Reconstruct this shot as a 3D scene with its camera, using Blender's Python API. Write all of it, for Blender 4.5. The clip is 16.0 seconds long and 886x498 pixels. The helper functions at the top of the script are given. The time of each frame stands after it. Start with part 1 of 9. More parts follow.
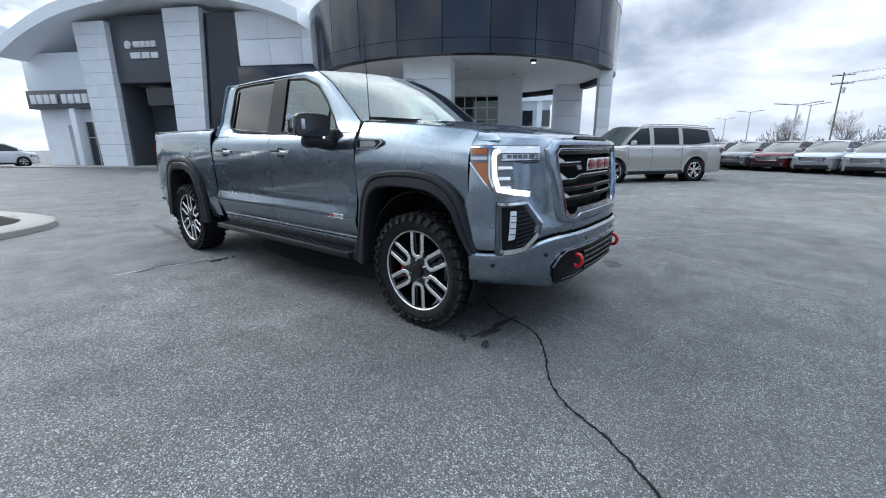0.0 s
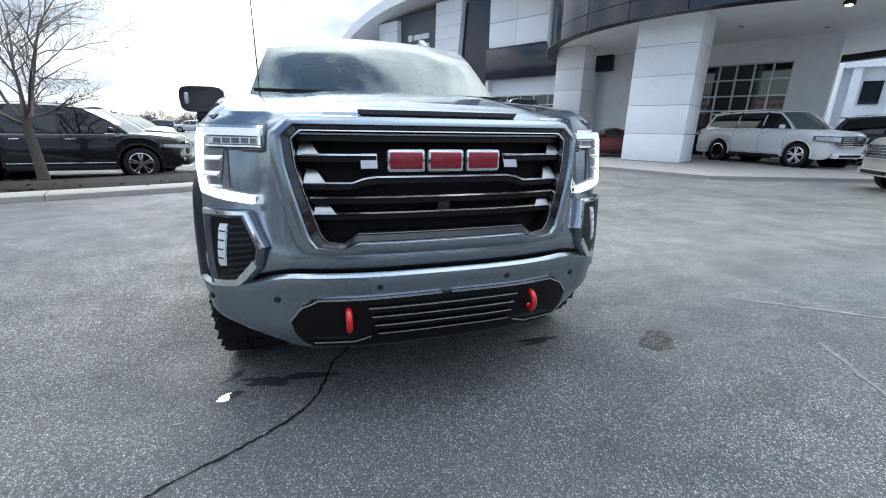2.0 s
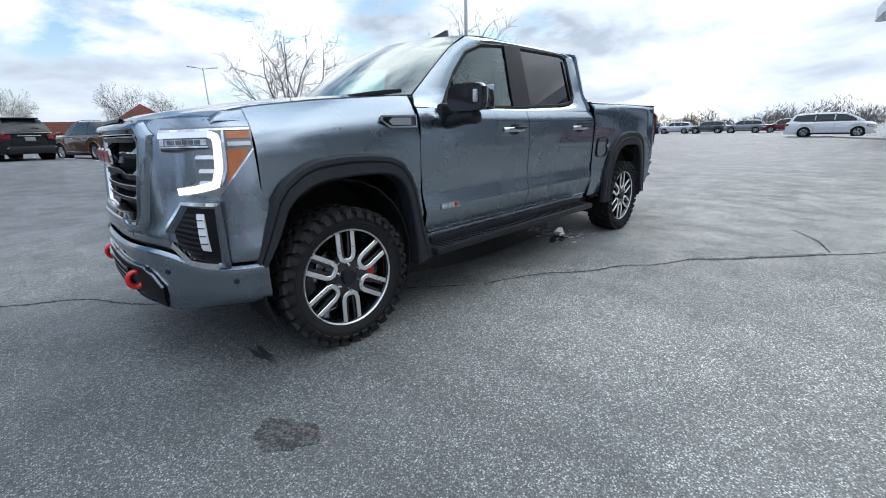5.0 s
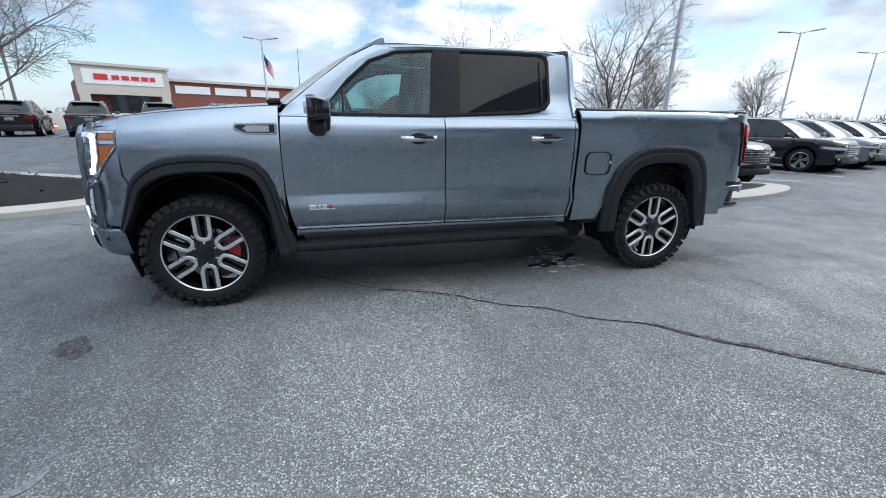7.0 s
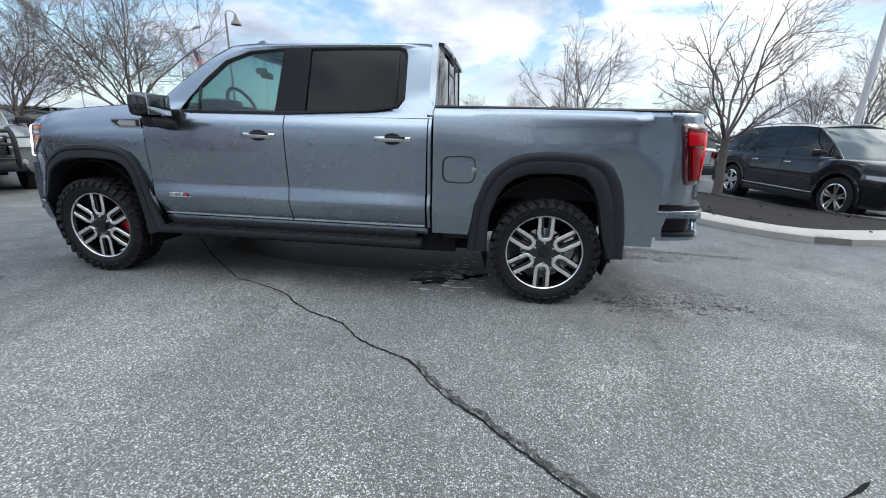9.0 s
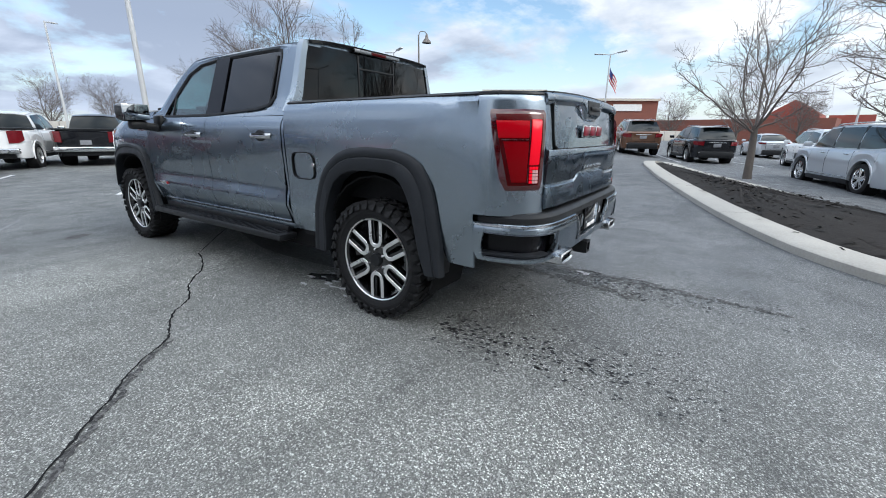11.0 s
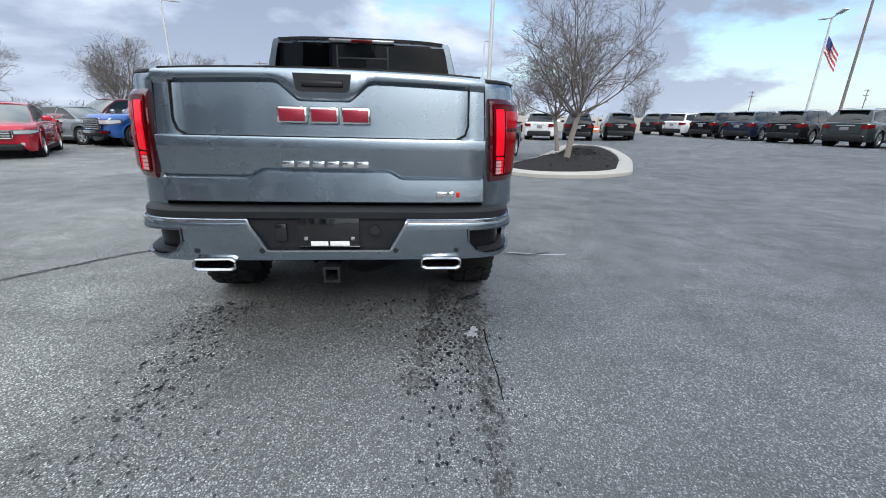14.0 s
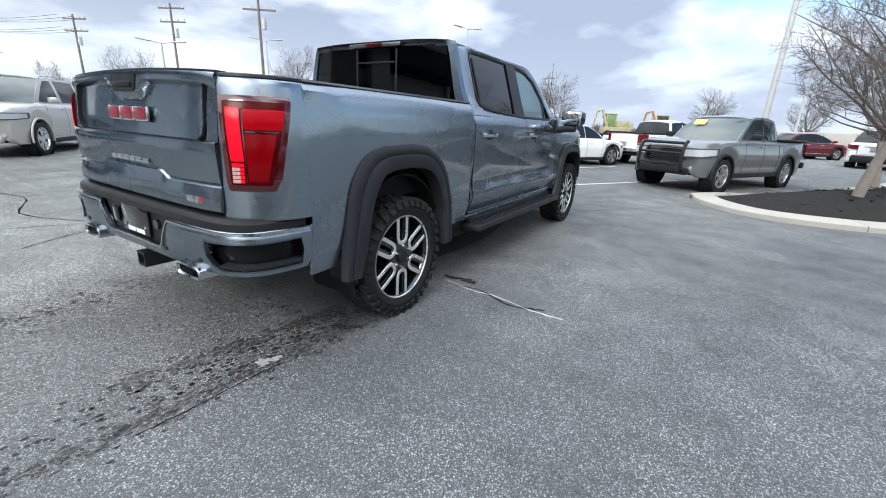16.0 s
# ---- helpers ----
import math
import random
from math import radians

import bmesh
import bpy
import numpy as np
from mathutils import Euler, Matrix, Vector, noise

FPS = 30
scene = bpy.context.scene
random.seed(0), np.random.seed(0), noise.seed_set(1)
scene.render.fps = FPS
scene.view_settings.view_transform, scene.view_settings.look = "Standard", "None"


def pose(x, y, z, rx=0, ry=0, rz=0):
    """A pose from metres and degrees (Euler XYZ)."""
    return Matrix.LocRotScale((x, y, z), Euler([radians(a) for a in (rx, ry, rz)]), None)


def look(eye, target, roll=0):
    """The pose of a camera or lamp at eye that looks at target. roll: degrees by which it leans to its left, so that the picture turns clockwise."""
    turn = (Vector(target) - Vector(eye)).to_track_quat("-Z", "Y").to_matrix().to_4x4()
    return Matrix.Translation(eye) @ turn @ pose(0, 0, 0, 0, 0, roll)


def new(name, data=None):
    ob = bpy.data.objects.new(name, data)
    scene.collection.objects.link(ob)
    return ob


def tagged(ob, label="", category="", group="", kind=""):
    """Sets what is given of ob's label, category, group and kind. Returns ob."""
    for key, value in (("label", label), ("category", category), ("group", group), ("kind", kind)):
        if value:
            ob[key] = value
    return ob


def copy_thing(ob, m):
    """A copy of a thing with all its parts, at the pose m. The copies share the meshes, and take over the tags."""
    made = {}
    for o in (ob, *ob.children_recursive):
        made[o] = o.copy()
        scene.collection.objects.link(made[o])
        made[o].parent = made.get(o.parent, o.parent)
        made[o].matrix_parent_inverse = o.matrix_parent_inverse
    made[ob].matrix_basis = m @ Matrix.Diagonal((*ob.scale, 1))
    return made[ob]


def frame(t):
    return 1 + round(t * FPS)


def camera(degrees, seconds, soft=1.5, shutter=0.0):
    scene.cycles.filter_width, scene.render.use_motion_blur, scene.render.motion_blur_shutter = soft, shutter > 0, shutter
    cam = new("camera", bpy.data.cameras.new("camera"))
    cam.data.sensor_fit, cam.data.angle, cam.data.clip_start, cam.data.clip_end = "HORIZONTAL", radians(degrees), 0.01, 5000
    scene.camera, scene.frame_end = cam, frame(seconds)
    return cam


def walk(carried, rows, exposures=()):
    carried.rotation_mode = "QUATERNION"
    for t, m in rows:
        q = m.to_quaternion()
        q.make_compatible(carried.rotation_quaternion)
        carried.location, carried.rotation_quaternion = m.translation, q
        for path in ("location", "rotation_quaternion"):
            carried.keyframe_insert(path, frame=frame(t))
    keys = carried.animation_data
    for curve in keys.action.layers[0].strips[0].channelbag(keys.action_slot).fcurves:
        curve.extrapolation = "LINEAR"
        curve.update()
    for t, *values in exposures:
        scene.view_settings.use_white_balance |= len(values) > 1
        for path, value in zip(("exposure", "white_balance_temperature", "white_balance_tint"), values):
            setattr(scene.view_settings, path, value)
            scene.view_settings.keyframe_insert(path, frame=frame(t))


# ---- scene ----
cam = camera(94.9, 16.0, 1.0)
PATH = [
    (0, (2.99, 3.678, 1.23), (1.462, 2.482, 0.745), -0.3),
    (0.5, (2.386, 3.916, 1.227), (0.97, 2.604, 0.704), 0.6),
    (1, (1.729, 4.055, 1.227), (0.504, 2.575, 0.671), 1.6),
    (1.5, (1.096, 4.245, 1.216), (0.183, 2.548, 0.681), 1.3),
    (2, (0.477, 4.277, 1.239), (-0.086, 2.446, 0.664), 1.0),
    (2.5, (-0.162, 4.317, 1.239), (-0.342, 2.414, 0.652), -0.2),
    (3, (-0.761, 4.154, 1.219), (-0.6, 2.249, 0.632), -1.0),
    (3.5, (-1.348, 3.994, 1.216), (-0.797, 2.161, 0.637), -1.8),
    (4, (-1.89, 3.713, 1.207), (-1.014, 2.011, 0.626), -1.8),
    (4.5, (-2.472, 3.429, 1.217), (-1.326, 1.892, 0.646), -1.7),
    (4.7, (-2.664, 3.275, 1.198), (-1.42, 1.815, 0.634), -1.7),
    (6.8, (-4.042, 1.161, 1.279), (-2.214, 0.605, 0.688), 0.5),
    (7, (-4.066, 0.921, 1.305), (-2.215, 0.446, 0.714), 0.6),
    (7.5, (-4.148, 0.314, 1.302), (-2.258, 0.032, 0.712), 1.1),
    (8, (-4.131, -0.308, 1.261), (-2.215, -0.401, 0.696), 1.2),
    (8.5, (-4.117, -0.923, 1.253), (-2.198, -0.827, 0.7), 1.3),
    (9, (-3.971, -1.511, 1.257), (-2.066, -1.257, 0.701), 1.5),
    (9.5, (-3.819, -2.118, 1.249), (-1.946, -1.671, 0.71), 1.0),
    (10, (-3.557, -2.677, 1.233), (-1.745, -2.022, 0.697), 0.7),
    (10.2, (-3.452, -2.894, 1.238), (-1.672, -2.159, 0.697), 0.7),
    (12.3, (-1.605, -4.743, 1.198), (-0.521, -3.155, 0.648), 0.5),
    (12.5, (-1.394, -4.85, 1.218), (-0.403, -3.204, 0.664), 0.5),
    (13, (-0.793, -4.988, 1.2), (-0.062, -3.211, 0.644), 0.6),
    (13.5, (-0.208, -5.072, 1.232), (0.251, -3.215, 0.647), 1.1),
    (14, (0.389, -4.997, 1.239), (0.563, -3.098, 0.635), 1.4),
    (14.5, (0.996, -4.885, 1.255), (0.877, -2.99, 0.627), 1.9),
    (15, (1.574, -4.62, 1.248), (1.152, -2.775, 0.603), 1.4),
    (15.5, (2.123, -4.327, 1.264), (1.407, -2.569, 0.635), 2.0),
    (16, (2.562, -3.937, 1.276), (1.561, -2.311, 0.681), 2.8),
]
LIGHT_METER = [(0, 0.04, 6080, 10), (1.0, 0.18, 6280, 10), (2.0, 0.32, 6260, 10), (3.5, 0.32, 6270, 10), (4.5, 0.1, 6220, 10), (7.0, 0.02, 6080, 10), (8.5, 0.12, 6230, 10), (10.0, 0.2, 6360, 10), (12.5, 0.03, 6360, 10), (14.0, 0.13, 6380, 10), (15.5, 0.38, 6430, 10), (16, 0.42, 6500, 10)]
walk(cam, [(t, look(eye, target, roll)) for t, eye, target, roll in PATH], LIGHT_METER)

# ---- light ----
world = bpy.data.worlds.new("world")
scene.world = world
world.use_nodes = True
WN = world.node_tree.nodes
WL = world.node_tree.links
WN.clear()


def wnode(kind, **props):
    n = WN.new(kind)
    for key, value in props.items():
        if key == "blend":
            n.blend_type = value
        elif key == "op":
            n.operation = value
        elif key == "dtype":
            n.data_type = value
    return n


def sky():
    out = wnode("ShaderNodeOutputWorld")
    bg = wnode("ShaderNodeBackground")
    bg.inputs[1].default_value = 1.17
    nish = wnode("ShaderNodeTexSky")
    nish.sky_type = "NISHITA"
    nish.sun_disc = False
    nish.sun_elevation = radians(38)
    nish.sun_rotation = radians(190)
    scaled = wnode("ShaderNodeMix", dtype="RGBA", blend="MULTIPLY")
    scaled.inputs[0].default_value = 1.0
    scaled.inputs[7].default_value = (0.150, 0.160, 0.156, 1)
    coord = wnode("ShaderNodeTexCoord")
    sep = wnode("ShaderNodeSeparateXYZ")
    WL.new(coord.outputs["Generated"], sep.inputs[0])
    up = wnode("ShaderNodeMath", op="MAXIMUM")
    up.inputs[1].default_value = 0.0
    WL.new(sep.outputs[2], up.inputs[0])
    lift = wnode("ShaderNodeMath", op="ADD")
    lift.inputs[1].default_value = 0.28
    WL.new(up.outputs[0], lift.inputs[0])
    flat = wnode("ShaderNodeVectorMath", op="DIVIDE")
    three = wnode("ShaderNodeCombineXYZ")
    for i in range(3):
        WL.new(lift.outputs[0], three.inputs[i])
    WL.new(coord.outputs["Generated"], flat.inputs[0])
    WL.new(three.outputs[0], flat.inputs[1])
    # broken cloud deck: large masses, ragged edges, grey bellies
    big = wnode("ShaderNodeTexNoise")
    big.inputs["Scale"].default_value = 1.15
    big.inputs["Detail"].default_value = 7
    big.inputs["Roughness"].default_value = 0.56
    big.inputs["Distortion"].default_value = 0.15
    WL.new(flat.outputs[0], big.inputs["Vector"])
    cover = wnode("ShaderNodeMapRange")
    cover.inputs[1].default_value = 0.415
    cover.inputs[2].default_value = 0.50
    # the deck breaks up to one side
    gap = wnode("ShaderNodeMath", op="MULTIPLY_ADD")
    gap.inputs[1].default_value = -0.12
    side = wnode("ShaderNodeVectorMath", op="DOT_PRODUCT")
    side.inputs[1].default_value = (0.98, -0.06, 0.0)
    WL.new(coord.outputs["Generated"], side.inputs[0])
    WL.new(side.outputs["Value"], gap.inputs[0])
    WL.new(big.outputs[0], gap.inputs[2])
    deck = wnode("ShaderNodeMath", op="ADD")
    deck.inputs[1].default_value = 0.035
    WL.new(gap.outputs[0], deck.inputs[0])
    WL.new(deck.outputs[0], cover.inputs[0])
    belly = wnode("ShaderNodeTexNoise")
    belly.inputs["Scale"].default_value = 1.55
    belly.inputs["Detail"].default_value = 8
    belly.inputs["Roughness"].default_value = 0.52
    belly.inputs["Distortion"].default_value = 0.2
    shift = wnode("ShaderNodeVectorMath", op="ADD")
    shift.inputs[1].default_value = (3.7, 1.9, 0.0)
    WL.new(flat.outputs[0], shift.inputs[0])
    WL.new(shift.outputs[0], belly.inputs["Vector"])
    tone = wnode("ShaderNodeValToRGB")
    tone.color_ramp.elements[0].position = 0.36
    tone.color_ramp.elements[0].color = (0.325, 0.38, 0.475, 1)
    tone.color_ramp.elements[1].position = 0.62
    tone.color_ramp.elements[1].color = (0.94, 0.96, 1.0, 1)
    mid = tone.color_ramp.elements.new(0.47)
    mid.color = (0.56, 0.62, 0.71, 1)
    nrm = wnode("ShaderNodeVectorMath", op="NORMALIZE")
    WL.new(coord.outputs["Generated"], nrm.inputs[0])
    lean = wnode("ShaderNodeVectorMath", op="DOT_PRODUCT")
    lean.inputs[1].default_value = (0.05, -0.50, 0.0)
    WL.new(nrm.outputs[0], lean.inputs[0])
    thick = wnode("ShaderNodeMath", op="MULTIPLY_ADD")
    thick.inputs[1].default_value = 0.24
    shy = wnode("ShaderNodeMath", op="MINIMUM")
    shy.inputs[1].default_value = 0.08
    WL.new(lean.outputs["Value"], shy.inputs[0])
    WL.new(shy.outputs[0], thick.inputs[0])
    WL.new(belly.outputs[0], thick.inputs[2])
    WL.new(thick.outputs[0], tone.inputs[0])
    # the veiled sun brightens the cloud round it
    sund = Vector((0.12, -0.80, 0.58)).normalized()
    dot = wnode("ShaderNodeVectorMath", op="DOT_PRODUCT")
    dot.inputs[1].default_value = sund
    WL.new(nrm.outputs[0], dot.inputs[0])
    glow = wnode("ShaderNodeMapRange")
    glow.inputs[1].default_value = 0.1
    glow.inputs[2].default_value = 1.0
    glow.inputs[3].default_value = 1.0
    glow.inputs[4].default_value = 1.4
    WL.new(dot.outputs["Value"], glow.inputs[0])
    lit = wnode("ShaderNodeVectorMath", op="SCALE")
    # an overcast sky is brightest overhead
    high = wnode("ShaderNodeMapRange")
    high.inputs[1].default_value = 0.25
    high.inputs[2].default_value = 1.0
    high.inputs[3].default_value = 1.0
    high.inputs[4].default_value = 2.7
    WL.new(up.outputs[0], high.inputs[0])
    gain = wnode("ShaderNodeMath", op="MULTIPLY")
    WL.new(glow.outputs[0], gain.inputs[0])
    WL.new(high.outputs[0], gain.inputs[1])
    WL.new(tone.outputs[0], lit.inputs[0])
    WL.new(gain.outputs[0], lit.inputs["Scale"])
    # warmer cloud round the sun, cooler on the far side
    warm = wnode("ShaderNodeMapRange")
    warm.inputs[1].default_value = -0.6
    warm.inputs[2].default_value = 0.9
    WL.new(dot.outputs["Value"], warm.inputs[0])
    hue = wnode("ShaderNodeMix", dtype="RGBA")
    hue.inputs[6].default_value = (0.97, 1.0, 1.06, 1)
    hue.inputs[7].default_value = (1.06, 1.03, 0.94, 1)
    WL.new(warm.outputs[0], hue.inputs[0])
    tinted = wnode("ShaderNodeVectorMath", op="MULTIPLY")
    WL.new(lit.outputs[0], tinted.inputs[0])
    WL.new(hue.outputs[2], tinted.inputs[1])
    both = wnode("ShaderNodeMix", dtype="RGBA")
    WL.new(nish.outputs[0], scaled.inputs[6])
    WL.new(cover.outputs[0], both.inputs[0])
    WL.new(scaled.outputs[2], both.inputs[6])
    WL.new(tinted.outputs[0], both.inputs[7])
    # haze towards the horizon
    low = wnode("ShaderNodeMapRange")
    low.inputs[1].default_value = 0.0
    low.inputs[2].default_value = 0.20
    low.inputs[3].default_value = 0.75
    low.inputs[4].default_value = 0.0
    WL.new(up.outputs[0], low.inputs[0])
    hazy = wnode("ShaderNodeMix", dtype="RGBA")
    # duller haze under the heavy cloud
    dull = wnode("ShaderNodeMapRange")
    dull.inputs[1].default_value = -0.46
    dull.inputs[2].default_value = -0.10
    WL.new(lean.outputs["Value"], dull.inputs[0])
    haze = wnode("ShaderNodeMix", dtype="RGBA")
    haze.inputs[6].default_value = (0.45, 0.52, 0.64, 1)
    haze.inputs[7].default_value = (0.67, 0.73, 0.80, 1)
    WL.new(dull.outputs[0], haze.inputs[0])
    WL.new(haze.outputs[2], hazy.inputs[7])
    WL.new(low.outputs[0], hazy.inputs[0])
    WL.new(both.outputs[2], hazy.inputs[6])
    WL.new(hazy.outputs[2], bg.inputs[0])
    WL.new(bg.outputs[0], out.inputs[0])


sky()
sun_data = bpy.data.lights.new("sun", "SUN")
sun_data.energy = 1.45
sun_data.angle = radians(20)
sun_data.color = (1.0, 0.975, 0.94)
sun = new("sun", sun_data)
sun.matrix_world = look((0, 0, 50), (0.12 * -50, 0.80 * 50, 50 - 0.58 * 50))

# ---- materials ----
class Mat:
    """A node material with short ways to make nodes."""

    def __init__(self, name):
        self.m = bpy.data.materials.new(name)
        self.m.use_nodes = True
        self.t = self.m.node_tree
        self.n = self.t.nodes
        self.bsdf = self.n["Principled BSDF"]
        self.co = self.n.new("ShaderNodeTexCoord").outputs["Object"]

    def link(self, a, b):
        self.t.links.new(a, b)

    def put(self, **kw):
        names = {"color": "Base Color", "rough": "Roughness", "metal": "Metallic", "coat": "Coat Weight",
                 "coat_rough": "Coat Roughness", "spec": "Specular IOR Level", "trans": "Transmission Weight"}
        for k, v in kw.items():
            s = self.bsdf.inputs[names[k]]
            if k == "color":
                v = (*v, 1) if len(v) == 3 else v
            s.default_value = v
        return self

    def world(self):
        return self.n.new("ShaderNodeNewGeometry").outputs["Position"]

    def noise(self, scale, detail=4, rough=0.55, co=None, distort=0.0):
        x = self.n.new("ShaderNodeTexNoise")
        x.inputs["Scale"].default_value = scale
        x.inputs["Detail"].default_value = detail
        x.inputs["Roughness"].default_value = rough
        x.inputs["Distortion"].default_value = distort
        self.link(co or self.co, x.inputs["Vector"])
        return x.outputs[0]

    def stretch(self, co, by):
        x = self.n.new("ShaderNodeVectorMath")
        x.operation = "MULTIPLY"
        x.inputs[1].default_value = by
        self.link(co, x.inputs[0])
        return x.outputs[0]

    def voro(self, scale, feature="F1", co=None, out="Distance"):
        x = self.n.new("ShaderNodeTexVoronoi")
        x.feature = feature
        x.inputs["Scale"].default_value = scale
        self.link(co or self.co, x.inputs["Vector"])
        return x.outputs[out]

    def ramp(self, src, *stops):
        r = self.n.new("ShaderNodeValToRGB")
        e = r.color_ramp.elements
        while len(e) < len(stops):
            e.new(0.5)
        for el, (p, c) in zip(e, stops):
            el.position = p
            el.color = (*c, 1) if isinstance(c, tuple) else (c, c, c, 1)
        self.link(src, r.inputs[0])
        return r.outputs[0]

    def mix(self, fac, a, b, blend="MIX"):
        x = self.n.new("ShaderNodeMix")
        x.data_type = "RGBA"
        x.blend_type = blend
        for s, v in ((x.inputs[0], fac), (x.inputs[6], a), (x.inputs[7], b)):
            if isinstance(v, (int, float)):
                s.default_value = v if s == x.inputs[0] else (v, v, v, 1)
            elif isinstance(v, tuple):
                s.default_value = (*v, 1)
            else:
                self.link(v, s)
        return x.outputs[2]

    def math(self, op, a, b=0.0):
        x = self.n.new("ShaderNodeMath")
        x.operation = op
        for s, v in ((x.inputs[0], a), (x.inputs[1], b)):
            if isinstance(v, (int, float)):
                s.default_value = v
            else:
                self.link(v, s)
        return x.outputs[0]

    def color(self, src):
        self.link(src, self.bsdf.inputs["Base Color"])
        return self

    def rough(self, src):
        self.link(src, self.bsdf.inputs["Roughness"])
        return self

    def bump(self, src, strength=0.3, dist=0.01):
        b = self.n.new("ShaderNodeBump")
        b.inputs["Strength"].default_value = strength
        b.inputs["Distance"].default_value = dist
        self.link(src, b.inputs["Height"])
        self.link(b.outputs[0], self.bsdf.inputs["Normal"])
        return self


def plain(name, color, rough=0.5, metal=0.0, grain=60.0, amount=0.12, coat=0.0, bump=0.0):
    """A surface with fine grain and broad soiling in its colour and gloss."""
    m = Mat(name).put(rough=rough, metal=metal, coat=coat)
    if max(color) < 0.06 and not coat and not metal:
        m.put(spec=0.2)
    fine = m.noise(grain, 5)
    broad = m.noise(grain * 0.04 + 0.6, 3)
    dark = tuple(c * (1 - amount) for c in color)
    lite = tuple(min(1.0, c * (1 + amount)) for c in color)
    m.color(m.mix(0.5, m.ramp(fine, (0.3, dark), (0.7, lite)), m.ramp(broad, (0.3, dark), (0.7, lite))))
    m.rough(m.ramp(broad, (0.3, max(0.02, rough * 0.85)), (0.7, min(1.0, rough * 1.15))))
    if bump:
        m.bump(fine, bump, 0.004)
    return m.m


def paint(name, color, metal=0.45, rough=0.33, edge=None, coat=1.0):
    """Clear-coated car paint with metal flake and a thin film of road dust low down."""
    m = Mat(name).put(metal=metal, rough=rough, coat=coat, coat_rough=0.045, spec=0.15)
    if edge:
        m.bsdf.inputs["Specular Tint"].default_value = (*edge, 1)
    flake = m.voro(1800.0, out="Color")
    dust = m.noise(2.2, 5, 0.6)
    a = m.mix(0.06, color, flake, "SOFT_LIGHT")
    m.color(m.mix(m.math("MULTIPLY", m.ramp(dust, (0.45, 0.0), (0.8, 1.0)), 0.02), a, (0.30, 0.30, 0.30)))
    m.rough(m.ramp(dust, (0.3, rough * 0.97), (0.8, rough * 1.06)))
    return m.m


def glass(name, tint, head_on=0.05):
    """Thin sheet glass: a tinted see-through pane with the gloss of glass."""
    m = bpy.data.materials.new(name)
    m.use_nodes = True
    n, l = m.node_tree.nodes, m.node_tree.links
    n.clear()
    out = n.new("ShaderNodeOutputMaterial")
    mix = n.new("ShaderNodeMixShader")
    clear = n.new("ShaderNodeBsdfTransparent")
    clear.inputs[0].default_value = (*tint, 1)
    gloss = n.new("ShaderNodeBsdfGlossy")
    gloss.inputs["Roughness"].default_value = 0.015
    lw = n.new("ShaderNodeLayerWeight")
    lw.inputs[0].default_value = 0.5
    pw = n.new("ShaderNodeMath")
    pw.operation = "POWER"
    pw.inputs[1].default_value = 3.4
    l.new(lw.outputs["Facing"], pw.inputs[0])
    fre = n.new("ShaderNodeMath")
    fre.operation = "MULTIPLY_ADD"
    fre.inputs[1].default_value = 0.94
    fre.inputs[2].default_value = head_on
    l.new(pw.outputs[0], fre.inputs[0])
    l.new(fre.outputs[0], mix.inputs[0])
    l.new(clear.outputs[0], mix.inputs[1])
    l.new(gloss.outputs[0], mix.inputs[2])
    l.new(mix.outputs[0], out.inputs[0])
    return m


def glowing(name, color, strength):
    m = Mat(name).put(color=color, rough=0.25)
    m.bsdf.inputs["Emission Color"].default_value = (*color, 1)
    m.bsdf.inputs["Emission Strength"].default_value = strength
    return m.m


def red_lens(name, color, strength=0.0):
    """Ribbed red lamp plastic, lit from behind by strength."""
    m = Mat(name).put(color=color, rough=0.10, spec=0.12)
    m.bump(m.noise(260.0, 2), 0.12, 0.002)
    if strength:
        m.bsdf.inputs["Emission Color"].default_value = (*color, 1)
        m.bsdf.inputs["Emission Strength"].default_value = strength
    return m.m


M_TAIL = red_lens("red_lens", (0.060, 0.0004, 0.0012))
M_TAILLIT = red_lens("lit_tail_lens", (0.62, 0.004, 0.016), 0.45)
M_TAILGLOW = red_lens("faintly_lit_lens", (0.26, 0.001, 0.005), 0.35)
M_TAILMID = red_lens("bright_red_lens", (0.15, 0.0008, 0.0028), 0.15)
M_STEEL = paint("steel_grey_paint", (0.254, 0.302, 0.350), 1.0, 0.27, (0.31, 0.36, 0.42))
M_GLASS = glass("clear_glass", (0.66, 0.80, 0.79), 0.055)
M_TINT = glass("tinted_glass", (0.055, 0.068, 0.085), 0.032)
M_DARKGLASS = Mat("dark_car_glass").put(color=(0.008, 0.012, 0.014), rough=0.03, spec=0.50).m
M_BLACK = plain("black_plastic", (0.016, 0.017, 0.019), 0.42, 0, 180, 0.25, bump=0.08)
M_GLOSSBLACK = plain("gloss_black", (0.008, 0.008, 0.009), 0.10, 0, 60, 0.2, coat=0.6)
M_GRILLE = plain("grille_black", (0.004, 0.004, 0.005), 0.45, 0, 60, 0.2)
M_BRACKET = plain("silver_bracket", (0.30, 0.31, 0.33), 0.30, 0.95, 60, 0.15)
M_PIANO = plain("black_pillar_film", (0.006, 0.006, 0.008), 0.16, 0, 60, 0.2)
M_BEZEL = plain("dark_satin_bezel", (0.15, 0.17, 0.20), 0.22, 0.9, 60, 0.12)
M_FLARE = plain("charcoal_plastic", (0.020, 0.022, 0.026), 0.5, 0, 150, 0.2, bump=0.06)
M_RUBBER = plain("tyre_rubber", (0.017, 0.017, 0.018), 0.78, 0, 90, 0.3, bump=0.2)
